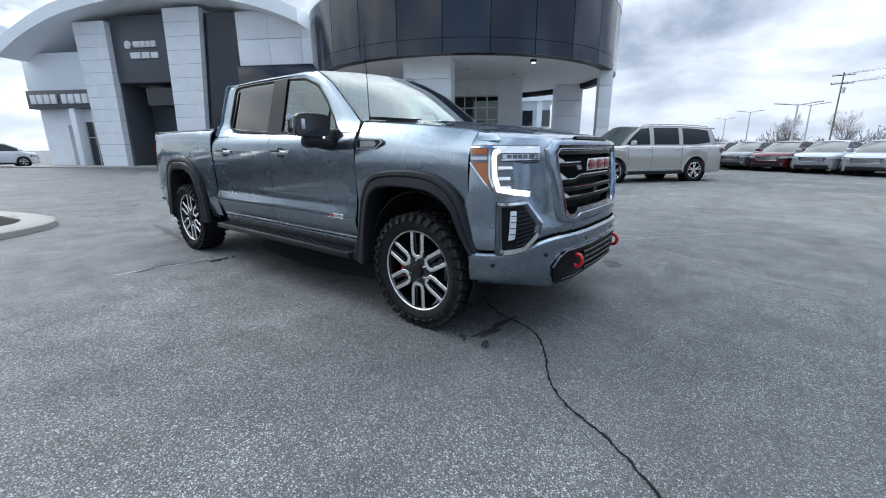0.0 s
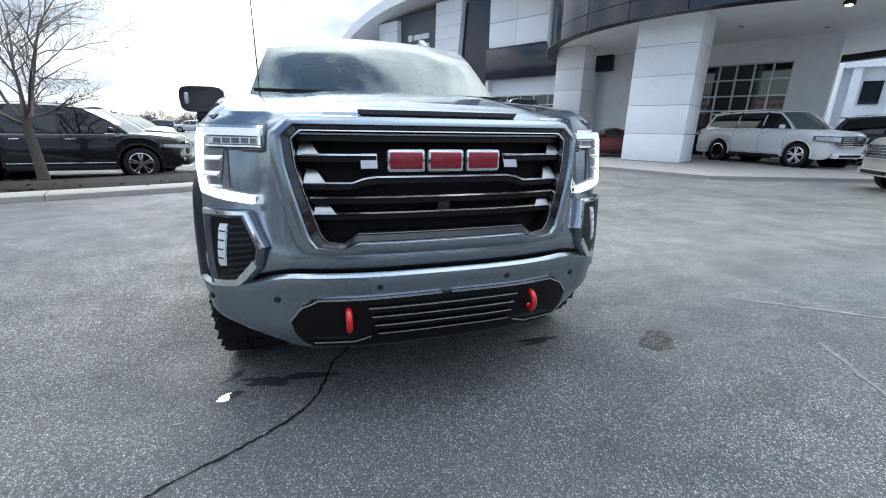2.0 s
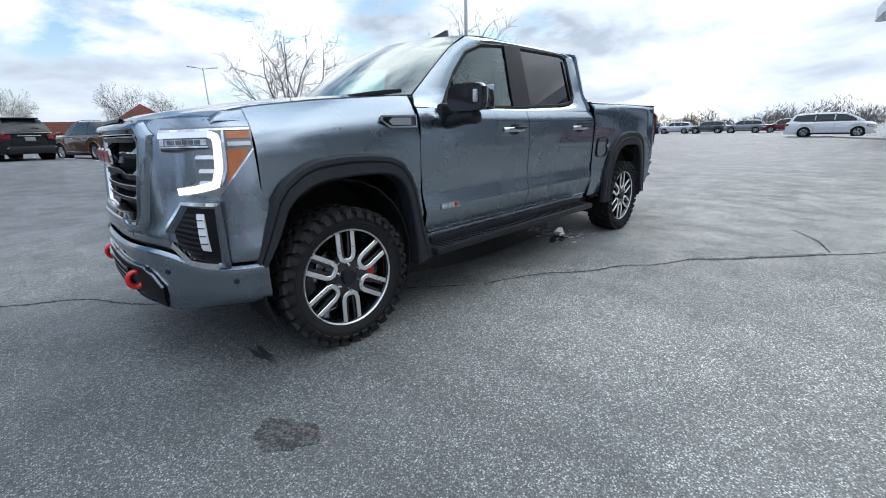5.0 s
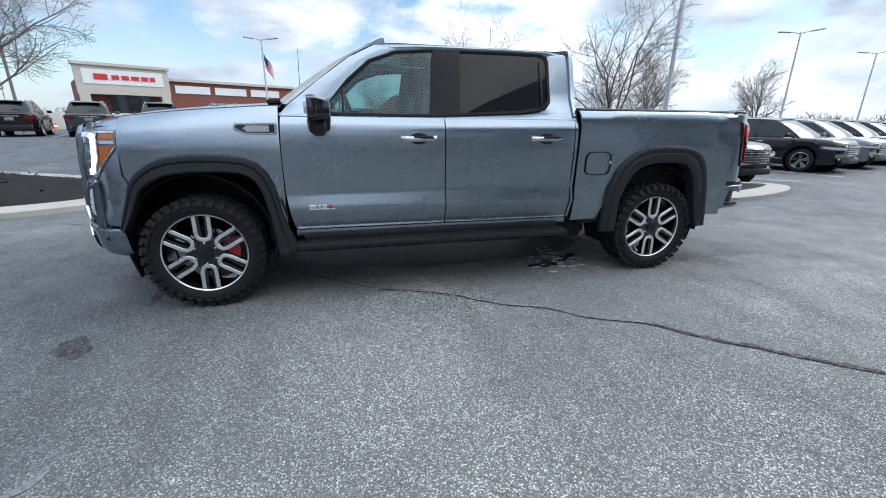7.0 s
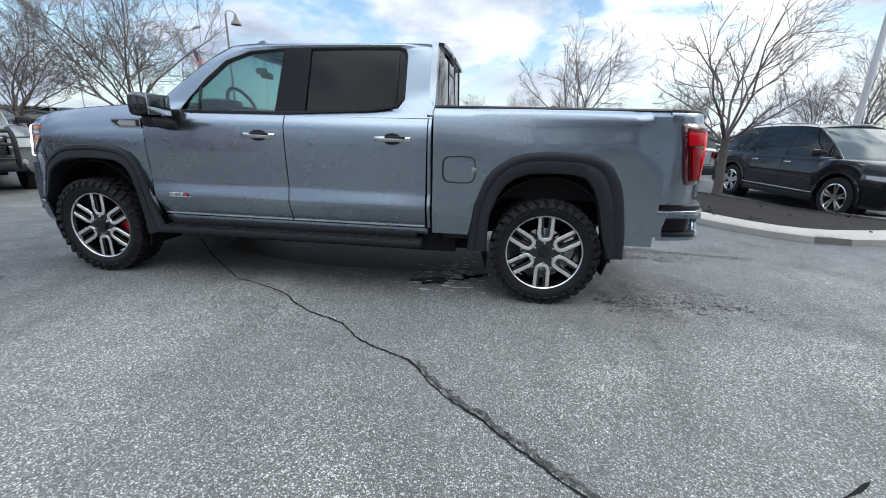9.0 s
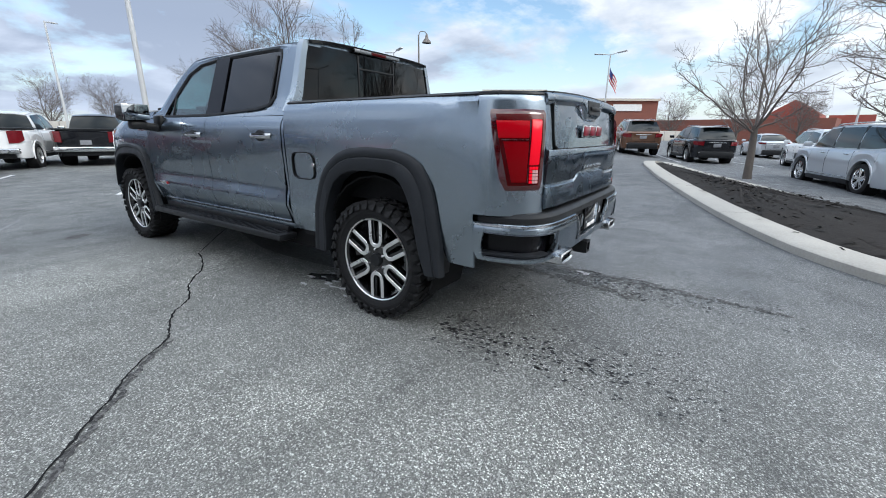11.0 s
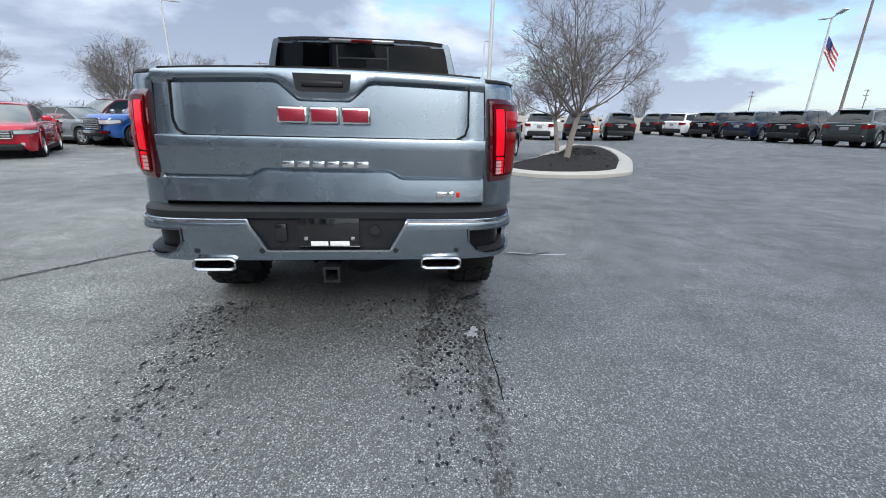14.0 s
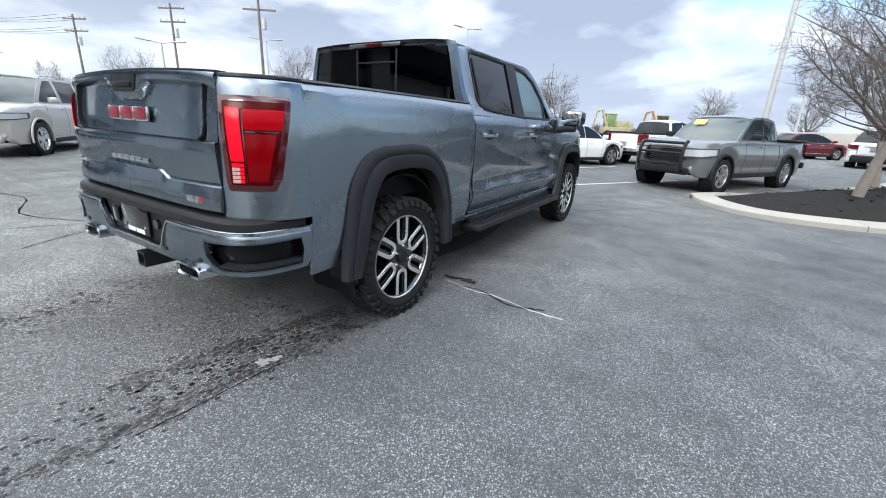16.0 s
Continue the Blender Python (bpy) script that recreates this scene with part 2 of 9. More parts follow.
M_CHROME = plain("chrome", (0.78, 0.79, 0.80), 0.10, 1.0, 40, 0.06)
M_SATIN = plain("satin_chrome", (0.55, 0.56, 0.58), 0.20, 1.0, 40, 0.08)
M_MACHINED = plain("machined_alloy", (0.80, 0.80, 0.80), 0.30, 0.85, 200, 0.05)
M_ALLOY = plain("silver_alloy", (0.55, 0.56, 0.57), 0.28, 0.9, 80, 0.08)
M_INNER = plain("dark_underbody", (0.010, 0.010, 0.011), 0.85, 0, 30, 0.3)
M_CABIN = plain("dark_cabin_trim", (0.030, 0.030, 0.032), 0.65, 0, 60, 0.25)
M_RED = plain("red_enamel", (0.50, 0.012, 0.016), 0.28, 0.1, 60, 0.12, coat=0.5)
M_BADGE = plain("badge_red", (0.26, 0.012, 0.030), 0.30, 0.3, 60, 0.15, coat=0.5)
M_AMBER = plain("amber_lens", (0.40, 0.105, 0.015), 0.12, 0, 40, 0.1, coat=0.8)
M_TAILDARK = plain("dark_red_lens", (0.060, 0.002, 0.004), 0.08, 0, 40, 0.2, coat=0.9)
M_TAILREV = plain("pink_lens", (0.55, 0.30, 0.30), 0.15, 0, 40, 0.1, coat=0.8)
M_SCREEN = Mat("greenish_windscreen").put(color=(0.070, 0.090, 0.088), rough=0.03, spec=0.95).m
M_CARLENS = plain("white_lamp_lens", (0.58, 0.60, 0.63), 0.12, 0.25, 30, 0.25, coat=0.8)
M_PLATE = plain("dull_plate", (0.22, 0.23, 0.25), 0.5, 0, 30, 0.3)
M_CARTAIL = plain("deep_red_lens", (0.13, 0.004, 0.008), 0.12, 0, 40, 0.2, coat=0.4)
M_LAMPDARK = plain("lamp_housing", (0.16, 0.17, 0.18), 0.25, 0.7, 70, 0.35)
M_BOWL = plain("lamp_bowl", (0.21, 0.22, 0.235), 0.30, 0.5, 70, 0.25)
M_DRL = glowing("daytime_lamp", (1.0, 1.0, 1.0), 1.35)
M_DRLDIM = glowing("upper_lamp", (0.66, 0.70, 0.75), 0.26)
M_FOGLIT = glowing("fog_lamp", (0.55, 0.58, 0.62), 0.12)
M_LENS = plain("lamp_lens", (0.55, 0.58, 0.60), 0.08, 0.5, 60, 0.25, coat=1.0)
M_MIRROR = Mat("mirror_glass").put(color=(0.45, 0.47, 0.49), rough=0.01, metal=1.0).m
M_WHITE = plain("white_print", (0.75, 0.75, 0.75), 0.5)

# ---- mesh helpers ----
def part(name, bm, material, parent=None, label="", angle=38, fix=True):
    """Links a bmesh as one mesh object under a thing or a part."""
    if fix:
        bmesh.ops.recalc_face_normals(bm, faces=bm.faces)
    limit = radians(angle)
    for f in bm.faces:
        f.smooth = True
    for e in bm.edges:
        if len(e.link_faces) == 2 and e.calc_face_angle(0) > limit:
            e.smooth = False
    me = bpy.data.meshes.new(name)
    bm.to_mesh(me)
    bm.free()
    me.materials.append(material)
    ob = new(name, me)
    if parent:
        ob.parent = parent
    if label:
        tagged(ob, label)
    return ob


def thing(name, label, category, group="", kind="", at=None):
    ob = new(name)
    if at is not None:
        ob.matrix_basis = at
    return tagged(ob, label, category, group, kind)


def curve_at(table, x):
    """A smooth-ended straight-line table lookup: table of (x, value)."""
    if x <= table[0][0]:
        return table[0][1]
    for (a, va), (b, vb) in zip(table, table[1:]):
        if x <= b:
            return va + (vb - va) * (x - a) / (b - a)
    return table[-1][1]


def span(a, b, n):
    return [a + (b - a) * i / n for i in range(n + 1)]


def sheet(bm, grid, thick=0.0, loop=False):
    """Faces over a grid of points, with a back layer and a rim where thick is given (to the side away from the normal)."""
    nu, nv = len(grid), len(grid[0])
    P = [[Vector(p) for p in row] for row in grid]
    top = [[bm.verts.new(p) for p in row] for row in P]
    iu = range(nu if loop else nu - 1)
    for i in iu:
        for j in range(nv - 1):
            bm.faces.new((top[i][j], top[(i + 1) % nu][j], top[(i + 1) % nu][j + 1], top[i][j + 1]))
    if not thick:
        return
    low = []
    for i in range(nu):
        row = []
        for j in range(nv):
            a = P[(i + 1) % nu if loop else min(i + 1, nu - 1)][j] - P[(i - 1) % nu if loop else max(i - 1, 0)][j]
            b = P[i][min(j + 1, nv - 1)] - P[i][max(j - 1, 0)]
            n = a.cross(b)
            n = n.normalized() if n.length > 1e-9 else Vector((0, 0, 1))
            row.append(bm.verts.new(P[i][j] - n * thick))
        low.append(row)
    for i in iu:
        k = (i + 1) % nu
        for j in range(nv - 1):
            bm.faces.new((low[i][j + 1], low[k][j + 1], low[k][j], low[i][j]))
        for j, d in ((0, 1), (nv - 1, -1)):
            q = (top[i][j], low[i][j], low[k][j], top[k][j])
            bm.faces.new(q if d > 0 else q[::-1])
    if not loop:
        for i, d in ((0, -1), (nu - 1, 1)):
            for j in range(nv - 1):
                q = (top[i][j], low[i][j], low[i][j + 1], top[i][j + 1])
                bm.faces.new(q if d > 0 else q[::-1])


def box(bm, c, size, bevel=0.0, m=None):
    """A bevelled block at c, turned by the matrix m about its centre."""
    r = bmesh.ops.create_cube(bm, size=1)
    vs = r["verts"]
    mat = Matrix.Translation(c) @ (m or Matrix()) @ Matrix.Diagonal((*size, 1))
    bmesh.ops.transform(bm, matrix=mat, verts=vs)
    if bevel:
        es = list({e for v in vs for e in v.link_edges})
        bmesh.ops.bevel(bm, geom=es, offset=bevel, segments=2, profile=0.5, affect="EDGES")


def lathe(bm, profile, m, segs=32, closed=False):
    """Turns a profile of (radius, along) about the x axis, then places it by m."""
    rings = []
    for i in range(segs):
        a = 2 * math.pi * i / segs
        rings.append([bm.verts.new(m @ Vector((h, r * math.cos(a), r * math.sin(a)))) for r, h in profile])
    n = len(profile)
    for i in range(segs):
        for j in range(n if closed else n - 1):
            a, b = rings[i], rings[(i + 1) % segs]
            bm.faces.new((a[j], b[j], b[(j + 1) % n], a[(j + 1) % n]))


def prism(bm, pts, depth, m):
    """A flat outline (x, y), given depth along z, placed by m."""
    a = [bm.verts.new(m @ Vector((x, y, 0))) for x, y in pts]
    b = [bm.verts.new(m @ Vector((x, y, depth))) for x, y in pts]
    n = len(pts)
    bm.faces.new(a[::-1])
    bm.faces.new(b)
    for i in range(n):
        bm.faces.new((a[i], a[(i + 1) % n], b[(i + 1) % n], b[i]))


def tube(bm, pts, r, segs=8, cap=True):
    """A round bar along points; r a radius or one for each point."""
    P = [Vector(p) for p in pts]
    R = r if isinstance(r, (list, tuple)) else [r] * len(P)
    rings = []
    side = None
    for i, p in enumerate(P):
        d = (P[min(i + 1, len(P) - 1)] - P[max(i - 1, 0)]).normalized()
        if side is None:
            side = d.orthogonal().normalized()
        else:
            side = (side - d * side.dot(d)).normalized()
        up = d.cross(side)
        rings.append([bm.verts.new(p + (side * math.cos(t) + up * math.sin(t)) * R[i])
                      for t in (2 * math.pi * k / segs for k in range(segs))])
    for a, b in zip(rings, rings[1:]):
        for k in range(segs):
            bm.faces.new((a[k], a[(k + 1) % segs], b[(k + 1) % segs], b[k]))
    if cap:
        bm.faces.new(rings[0][::-1])
        bm.faces.new(rings[-1])


def ring_sheet(bm, loops, closed=True):
    """Faces between successive closed loops of points."""
    V = [[bm.verts.new(p) for p in lp] for lp in loops]
    n = len(loops[0])
    for a, b in zip(V, V[1:]):
        for i in range(n if closed else n - 1):
            bm.faces.new((a[i], a[(i + 1) % n], b[(i + 1) % n], b[i]))


def dense(pts, n, closed=False):
    """Points spread evenly along a polyline."""
    P = [Vector(p) for p in pts] + ([Vector(pts[0])] if closed else [])
    L = [0]
    for a, b in zip(P, P[1:]):
        L.append(L[-1] + (b - a).length)
    out = []
    for i in range(n):
        s = L[-1] * i / (n if closed else n - 1)
        k = 0
        while k < len(L) - 2 and L[k + 1] < s:
            k += 1
        t = 0 if L[k + 1] == L[k] else (s - L[k]) / (L[k + 1] - L[k])
        out.append(P[k].lerp(P[k + 1], t))
    return out


def smooth_line(pts, n):
    """A rounded (Catmull-Rom) line through points, n steps a span."""
    P = [Vector(p) for p in pts]
    out = []
    for i in range(len(P) - 1):
        a, b, c, d = P[max(i - 1, 0)], P[i], P[i + 1], P[min(i + 2, len(P) - 1)]
        for k in range(n):
            t = k / n
            out.append(0.5 * (2 * b + (c - a) * t + (2 * a - 5 * b + 4 * c - d) * t * t + (3 * b - a - 3 * c + d) * t ** 3))
    out.append(P[-1])
    return out

# ---- ground ----
def asphalt():
    m = Mat("worn_asphalt").put(rough=0.85, spec=0.30)
    w = m.world()
    stones = m.voro(135.0, co=w, out="Color")
    dome = m.voro(135.0, co=w)
    small = m.voro(230.0, co=w, out="Color")
    grit = m.noise(520.0, 3, co=w)
    wear = m.noise(0.75, 6, 0.62, co=w, distort=0.5)
    blot = m.noise(2.6, 5, 0.6, co=w)
    lane = m.noise(0.20, 4, 0.55, co=w, distort=0.4)
    # grey binder full of grit, with pale stone heads of many greys showing through
    binder = m.mix(0.5, m.ramp(grit, (0.30, 0.040), (0.70, 0.118)), m.ramp(small, (0.25, 0.028), (0.55, 0.080), (0.80, 0.33)))
    head = m.ramp(stones, (0.22, 0.026), (0.46, 0.070), (0.61, 0.18), (0.72, 0.38), (0.84, 0.53))
    seen = m.math("MULTIPLY", m.ramp(dome, (0.30, 1.0), (0.62, 0.0)), m.ramp(wear, (0.36, 0.62), (0.62, 1.0)))
    c = m.mix(seen, binder, head)
    big = m.voro(78.0, co=w, out="Color")
    bigd = m.voro(78.0, co=w)
    c = m.mix(m.math("MULTIPLY", m.ramp(big, (0.74, 0.0), (0.79, 0.8)), m.ramp(bigd, (0.20, 1.0), (0.36, 0.0))), c, (0.58, 0.58, 0.57))
    c = m.mix(1.0, c, m.ramp(m.noise(40.0, 3, 0.7, co=w), (0.34, 0.84), (0.66, 1.16)), "MULTIPLY")
    # bleached and darkened areas of a pace or so across
    c = m.mix(1.0, c, m.ramp(wear, (0.32, (0.86, 0.865, 0.875)), (0.50, (1.02, 1.02, 1.02)), (0.68, (1.30, 1.30, 1.29))), "MULTIPLY")
    c = m.mix(m.ramp(blot, (0.46, 0.0), (0.74, 0.55)), c, m.mix(0.5, c, (0.05, 0.051, 0.053)))
    c = m.mix(m.ramp(lane, (0.38, 0.0), (0.62, 0.30)), c, m.mix(0.5, c, (0.28, 0.282, 0.285)))
    # newer dark seal coat on one side of the drive, bleached on the other
    px = m.n.new("ShaderNodeSeparateXYZ")
    m.link(w, px.inputs[0])
    edge_x = m.math("ADD", m.math("ADD", px.outputs[0], m.math("MULTIPLY", px.outputs[1], -0.33)), m.math("MULTIPLY", m.math("SUBTRACT", m.noise(0.30, 5, 0.6, co=w, distort=0.8), 0.5), 7.0))
    seal = m.n.new("ShaderNodeMapRange")
    seal.inputs[1].default_value = -1.0
    seal.inputs[2].default_value = 3.2
    m.link(edge_x, seal.inputs[0])
    c = m.mix(1.0, c, m.mix(seal.outputs[0], (1.23, 1.26, 1.20), (0.76, 0.80, 0.84)), "MULTIPLY")
    # a darker, bluer strip ahead of the long crack, fading out to the sides
    edge_y = m.math("ADD", px.outputs[1], m.math("MULTIPLY", m.math("SUBTRACT", m.noise(0.8, 5, 0.6, co=w, distort=0.8), 0.5), 1.6))
    old = m.n.new("ShaderNodeMapRange")
    old.inputs[1].default_value = 0.9
    old.inputs[2].default_value = 2.3
    m.link(edge_y, old.inputs[0])
    side = m.n.new("ShaderNodeMapRange")
    side.inputs[1].default_value = -8.0
    side.inputs[2].default_value = -4.5
    m.link(edge_x, side.inputs[0])
    far = m.n.new("ShaderNodeMapRange")
    far.inputs[1].default_value = 2.8
    far.inputs[2].default_value = 0.9
    m.link(px.outputs[0], far.inputs[0])
    c = m.mix(m.math("MULTIPLY", m.math("MULTIPLY", old.outputs[0], side.outputs[0]), far.outputs[0]), c, m.mix(0.22, m.mix(1.0, c, (0.72, 0.745, 0.78), "MULTIPLY"), (0.09, 0.093, 0.098)))
    # faint long streaks where water has run
    run = m.noise(1.0, 4, 0.6, co=m.stretch(w, (0.35, 2.2, 1.0)), distort=0.7)
    c = m.mix(m.ramp(run, (0.52, 0.0), (0.70, 0.42)), c, m.mix(0.6, c, (0.035, 0.036, 0.038)))
    m.color(c)
    m.rough(m.mix(m.math("MULTIPLY", seal.outputs[0], 0.3), m.ramp(blot, (0.35, 0.60), (0.7, 0.92)), (0.42, 0.42, 0.42)))
    m.bump(m.math("ADD", m.math("MULTIPLY", dome, -0.7), m.math("MULTIPLY", grit, 0.4)), 0.55, 0.005)
    return m.m


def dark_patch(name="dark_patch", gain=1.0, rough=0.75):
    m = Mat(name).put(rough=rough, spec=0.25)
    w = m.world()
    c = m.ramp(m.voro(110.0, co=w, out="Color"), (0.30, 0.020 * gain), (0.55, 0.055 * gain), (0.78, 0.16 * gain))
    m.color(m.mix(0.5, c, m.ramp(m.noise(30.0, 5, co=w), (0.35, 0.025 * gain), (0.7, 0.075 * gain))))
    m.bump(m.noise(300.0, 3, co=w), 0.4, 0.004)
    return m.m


M_ASPHALT = asphalt()
M_CRACK = plain("open_crack", (0.008, 0.008, 0.009), 0.9, 0, 40, 0.4)
M_WET = plain("damp_stain", (0.030, 0.032, 0.035), 0.5, 0, 30, 0.4)
M_OIL = dark_patch("dark_patch", 1.05)
# darker asphalt colour that carries the painted shade under the truck
M_UNDERSHADE = dark_patch("undertruck_shade", 1.0, 0.6)
M_CONCRETE = plain("kerb_concrete", (0.36, 0.345, 0.315), 0.85, 0, 45, 0.16, bump=0.25)
M_MULCH = plain("dark_mulch", (0.018, 0.016, 0.015), 0.95, 0, 22, 0.6, bump=0.8)
M_LINE = plain("worn_white_line", (0.55, 0.56, 0.57), 0.8, 0, 55, 0.3)
M_PUDDLE = Mat("puddle").put(color=(0.05, 0.055, 0.06), rough=0.05, spec=1.0).m
M_SALT = plain("pale_residue", (0.46, 0.47, 0.49), 0.85, 0, 60, 0.35)
M_PUDDLE_PALE = plain("painted_puddle_pale", (0.27, 0.28, 0.29), 0.85, 0, 60, 0.5)
M_WALK = plain("walkway_concrete", (0.31, 0.300, 0.285), 0.88, 0, 20, 0.12, bump=0.2)


def ease(a, b, v):
    t = max(0.0, min(1.0, (v - a) / (b - a)))
    return t * t * (3 - 2 * t)


def ground_z(x, y):
    """The car park falls away beyond the long bed and climbs towards the far row."""
    return max(0.50 * ease(9, 18.5, x) * ease(-3, 3, y), 0.2 * ease(13, 20, y) * ease(4, 7, x)) - 0.15 * ease(2.2, 5.5, x) * ease(-4.5, -7.5, y)


bm = bmesh.new()
rad = [0, 3, 5] + list(range(6, 40, 1)) + [44, 60, 120, 300, 900, 2600]
prev = [bm.verts.new((0, 0, 0))]
for r in rad[1:]:
    ring = [bm.verts.new((r * math.cos(a), r * math.sin(a), ground_z(r * math.cos(a), r * math.sin(a)) if r < 900 else -4)) for a in (2 * math.pi * i / 120 for i in range(120))]
    for i in range(120):
        if len(prev) == 1:
            bm.faces.new((prev[0], ring[i], ring[(i + 1) % 120]))
        else:
            bm.faces.new((prev[i], ring[i], ring[(i + 1) % 120], prev[(i + 1) % 120]))
    prev = ring
tagged(part("ground", bm, M_ASPHALT), "weathered grey asphalt car park with pale worn stone", "ground", kind="structure")

rng = random.Random(7)


def crack(pts, w, name="pavement_crack", mat=None, z=0.004):
    """A jagged ribbon of uneven width that lies in the ground's surface."""
    P = smooth_line([(x, y, 0) for x, y in pts], 7)
    bm = bmesh.new()
    last = None
    for i, p in enumerate(P):
        d = (P[min(i + 1, len(P) - 1)] - P[max(i - 1, 0)]).normalized()
        n = Vector((-d.y, d.x, 0))
        c = p + n * rng.uniform(-0.35, 0.35) * w * 1.4
        h = w * rng.uniform(0.28, 0.75) * (0.25 if i in (0, len(P) - 1) else 1)
        pair = (bm.verts.new((c.x + n.x * h, c.y + n.y * h, z)), bm.verts.new((c.x - n.x * h, c.y - n.y * h, z)))
        if last:
            bm.faces.new((last[0], last[1], pair[1], pair[0]))
        last = pair
    return tagged(part(name, bm, mat or M_CRACK), "long dark crack across the asphalt", "crack", kind="structure")


crack([(-0.96, 0.66), (-0.5, 1.2), (0.0, 1.72), (0.33, 2.06), (0.47, 2.26), (0.53, 2.46), (0.60, 2.60), (0.76, 2.73), (0.86, 2.79), (1.0, 2.87),
       (1.14, 2.96), (1.26, 3.10), (1.34, 3.26), (1.42, 3.38), (1.52, 3.50), (1.7, 3.72), (2.0, 4.1), (2.2, 4.6)], 0.011)
crack([(-0.96, 0.66), (-1.05, 0.40), (-1.20, 0.10), (-1.34, -0.05), (-1.48, -0.26), (-1.60, -0.52), (-1.78, -0.70), (-1.90, -0.92), (-1.98, -1.08), (-2.16, -1.22),
       (-2.30, -1.36), (-2.40, -1.50), (-2.52, -1.62), (-2.62, -1.74), (-2.72, -1.85), (-2.86, -2.02), (-3.2, -2.4), (-3.6, -3.1), (-4.4, -4.0)], 0.011)
crack([(-1.965, -1.11), (-2.15, -1.245), (-2.285, -1.385), (-2.385, -1.525), (-2.505, -1.645), (-2.605, -1.765), (-2.705, -1.875), (-2.84, -2.045)], 0.030, "crumbled_edge", M_OIL, 0.0035)
crack([(-2.87, -2.13), (-2.83, -2.25), (-2.79, -2.42), (-2.72, -2.62), (-2.5, -3.0)], 0.012)
crack([(0.86, -2.75), (0.85, -2.95), (0.845, -3.2), (0.83, -3.45)], 0.007)
crack([(1.01, -1.24), (1.25, -1.20), (1.54, -1.31), (1.80, -1.24)], 0.014)
crack([(-3.26, -2.27), (-4.2, -2.6), (-5.4, -2.3), (-7.0, -2.8)], 0.02)
crack([(-7.6, -2.9), (-8.0, -1.4), (-9.2, 0.4)], 0.02)


def blotch(name, x, y, rx, ry, mat, label, category, turn=0.0, n=26, z=0.003, kind="structure", rough=0.28):
    bm = bmesh.new()
    ph = [rng.uniform(0, 6.28) for _ in range(3)]
    vs = []
    for i in range(n):
        a = 2 * math.pi * i / n
        r = 1 + rough * math.sin(2 * a + ph[0]) + rough * 0.7 * math.sin(3 * a + ph[1]) + rough * 0.5 * math.sin(7 * a + ph[2])
        q = Matrix.Rotation(turn, 2) @ Vector((rx * r * math.cos(a), ry * r * math.sin(a)))
        vs.append(bm.verts.new((x + q.x, y + q.y, z)))
    bm.faces.new(vs)
    return tagged(part(name, bm, mat), label, category, kind=kind)


# pale worn seams between old paving lanes
M_SEAM = plain("worn_seam", (0.175, 0.182, 0.19), 0.85, 0, 60, 0.7, bump=0.3)
for pts, w in (([(-2.48, 2.08), (-3.09, 2.56), (-3.87, 3.21), (-4.63, 3.84), (-5.45, 4.65)], 0.035), ([(-2.44, 2.8), (-2.06, 3.41), (-1.8, 3.89), (-1.66, 4.19), (-1.59, 4.41)], 0.03), ([(-6.29, 1.14), (-6.04, 2.03), (-5.85, 2.93), (-5.8, 3.66), (-5.64, 4.17)], 0.06)):
    tagged(crack(pts, w, "paving_seam", M_SEAM, 0.0035), "pale worn seam in the asphalt", "seam", kind="structure")
blotch("dark_stain", -1.45, 2.52, 0.13, 0.10, M_OIL, "dark patched spot in the asphalt", "stain", 0.3, 60, rough=0.16)
# flat dark patch: shade below the truck, put into the ground's colour
blotch("shade_under_truck", 0.05, -0.15, 0.52, 1.6, M_UNDERSHADE, "painted shade on the asphalt under the parked truck", "stain", 0.0, 120, 0.0025, rough=0.035)
blotch("damp_stain", -0.74, 2.33, 0.15, 0.022, M_WET, "small damp spot on asphalt", "stain", 0.1, rough=0.5)
blotch("damp_stain", 0.72, 2.34, 0.16, 0.045, M_WET, "small damp spot on asphalt", "stain", -0.2, rough=0.5)
blotch("damp_stain", 0.95, 2.25, 0.05, 0.02, M_WET, "small damp spot on asphalt", "stain", 0.5, rough=0.5)
blotch("puddle", 0.95, 2.42, 0.055, 0.026, M_PUDDLE, "small bright puddle on asphalt", "puddle", 0.3, rough=0.18)
blotch("puddle", 0.84, -2.27, 0.08, 0.04, M_PUDDLE, "small bright puddle on asphalt", "puddle", 0.5)
# a puddle whose bright reflection is painted as a pale matte colour
blotch("pale_puddle", 0.78, -2.8, 0.05, 0.04, M_PUDDLE_PALE, "pale puddle on asphalt, its bright reflection painted", "stain", 0.5, rough=0.5)
blotch("puddle", -0.62, -1.1, 0.10, 0.22, M_PUDDLE, "small bright puddle on asphalt", "puddle", 0.5, rough=0.5)
blotch("puddle", 1.02, -1.08, 0.11, 0.05, M_PUDDLE, "small bright puddle on asphalt", "puddle", 0.2, 40, rough=0.4)
rng = random.Random(61)
# small pale matte flecks scattered on the ground between the wheels
bm = bmesh.new()
for i in range(70):
    x, y, r = rng.gauss(-0.50, 0.22), rng.gauss(-1.12, 0.13), rng.uniform(0.006, 0.024)
    bm.faces.new([bm.verts.new((x + r * rng.uniform(0.3, 1.1) * math.cos(6.2832 * k / 9), y + 2.4 * r * rng.uniform(0.4, 1.1) * math.sin(6.2832 * k / 9), 0.0042 + 0.000002 * i)) for k in range(9)])
tagged(part("pale_flecks", bm, M_SALT), "pale flecks on the asphalt under the truck", "stain", kind="stuff")
crack([(0.9, -1.17), (1.2, -1.24), (1.39, -1.23), (1.72, -1.30), (1.95, -1.3)], 0.013, "salt_streak", M_SALT)

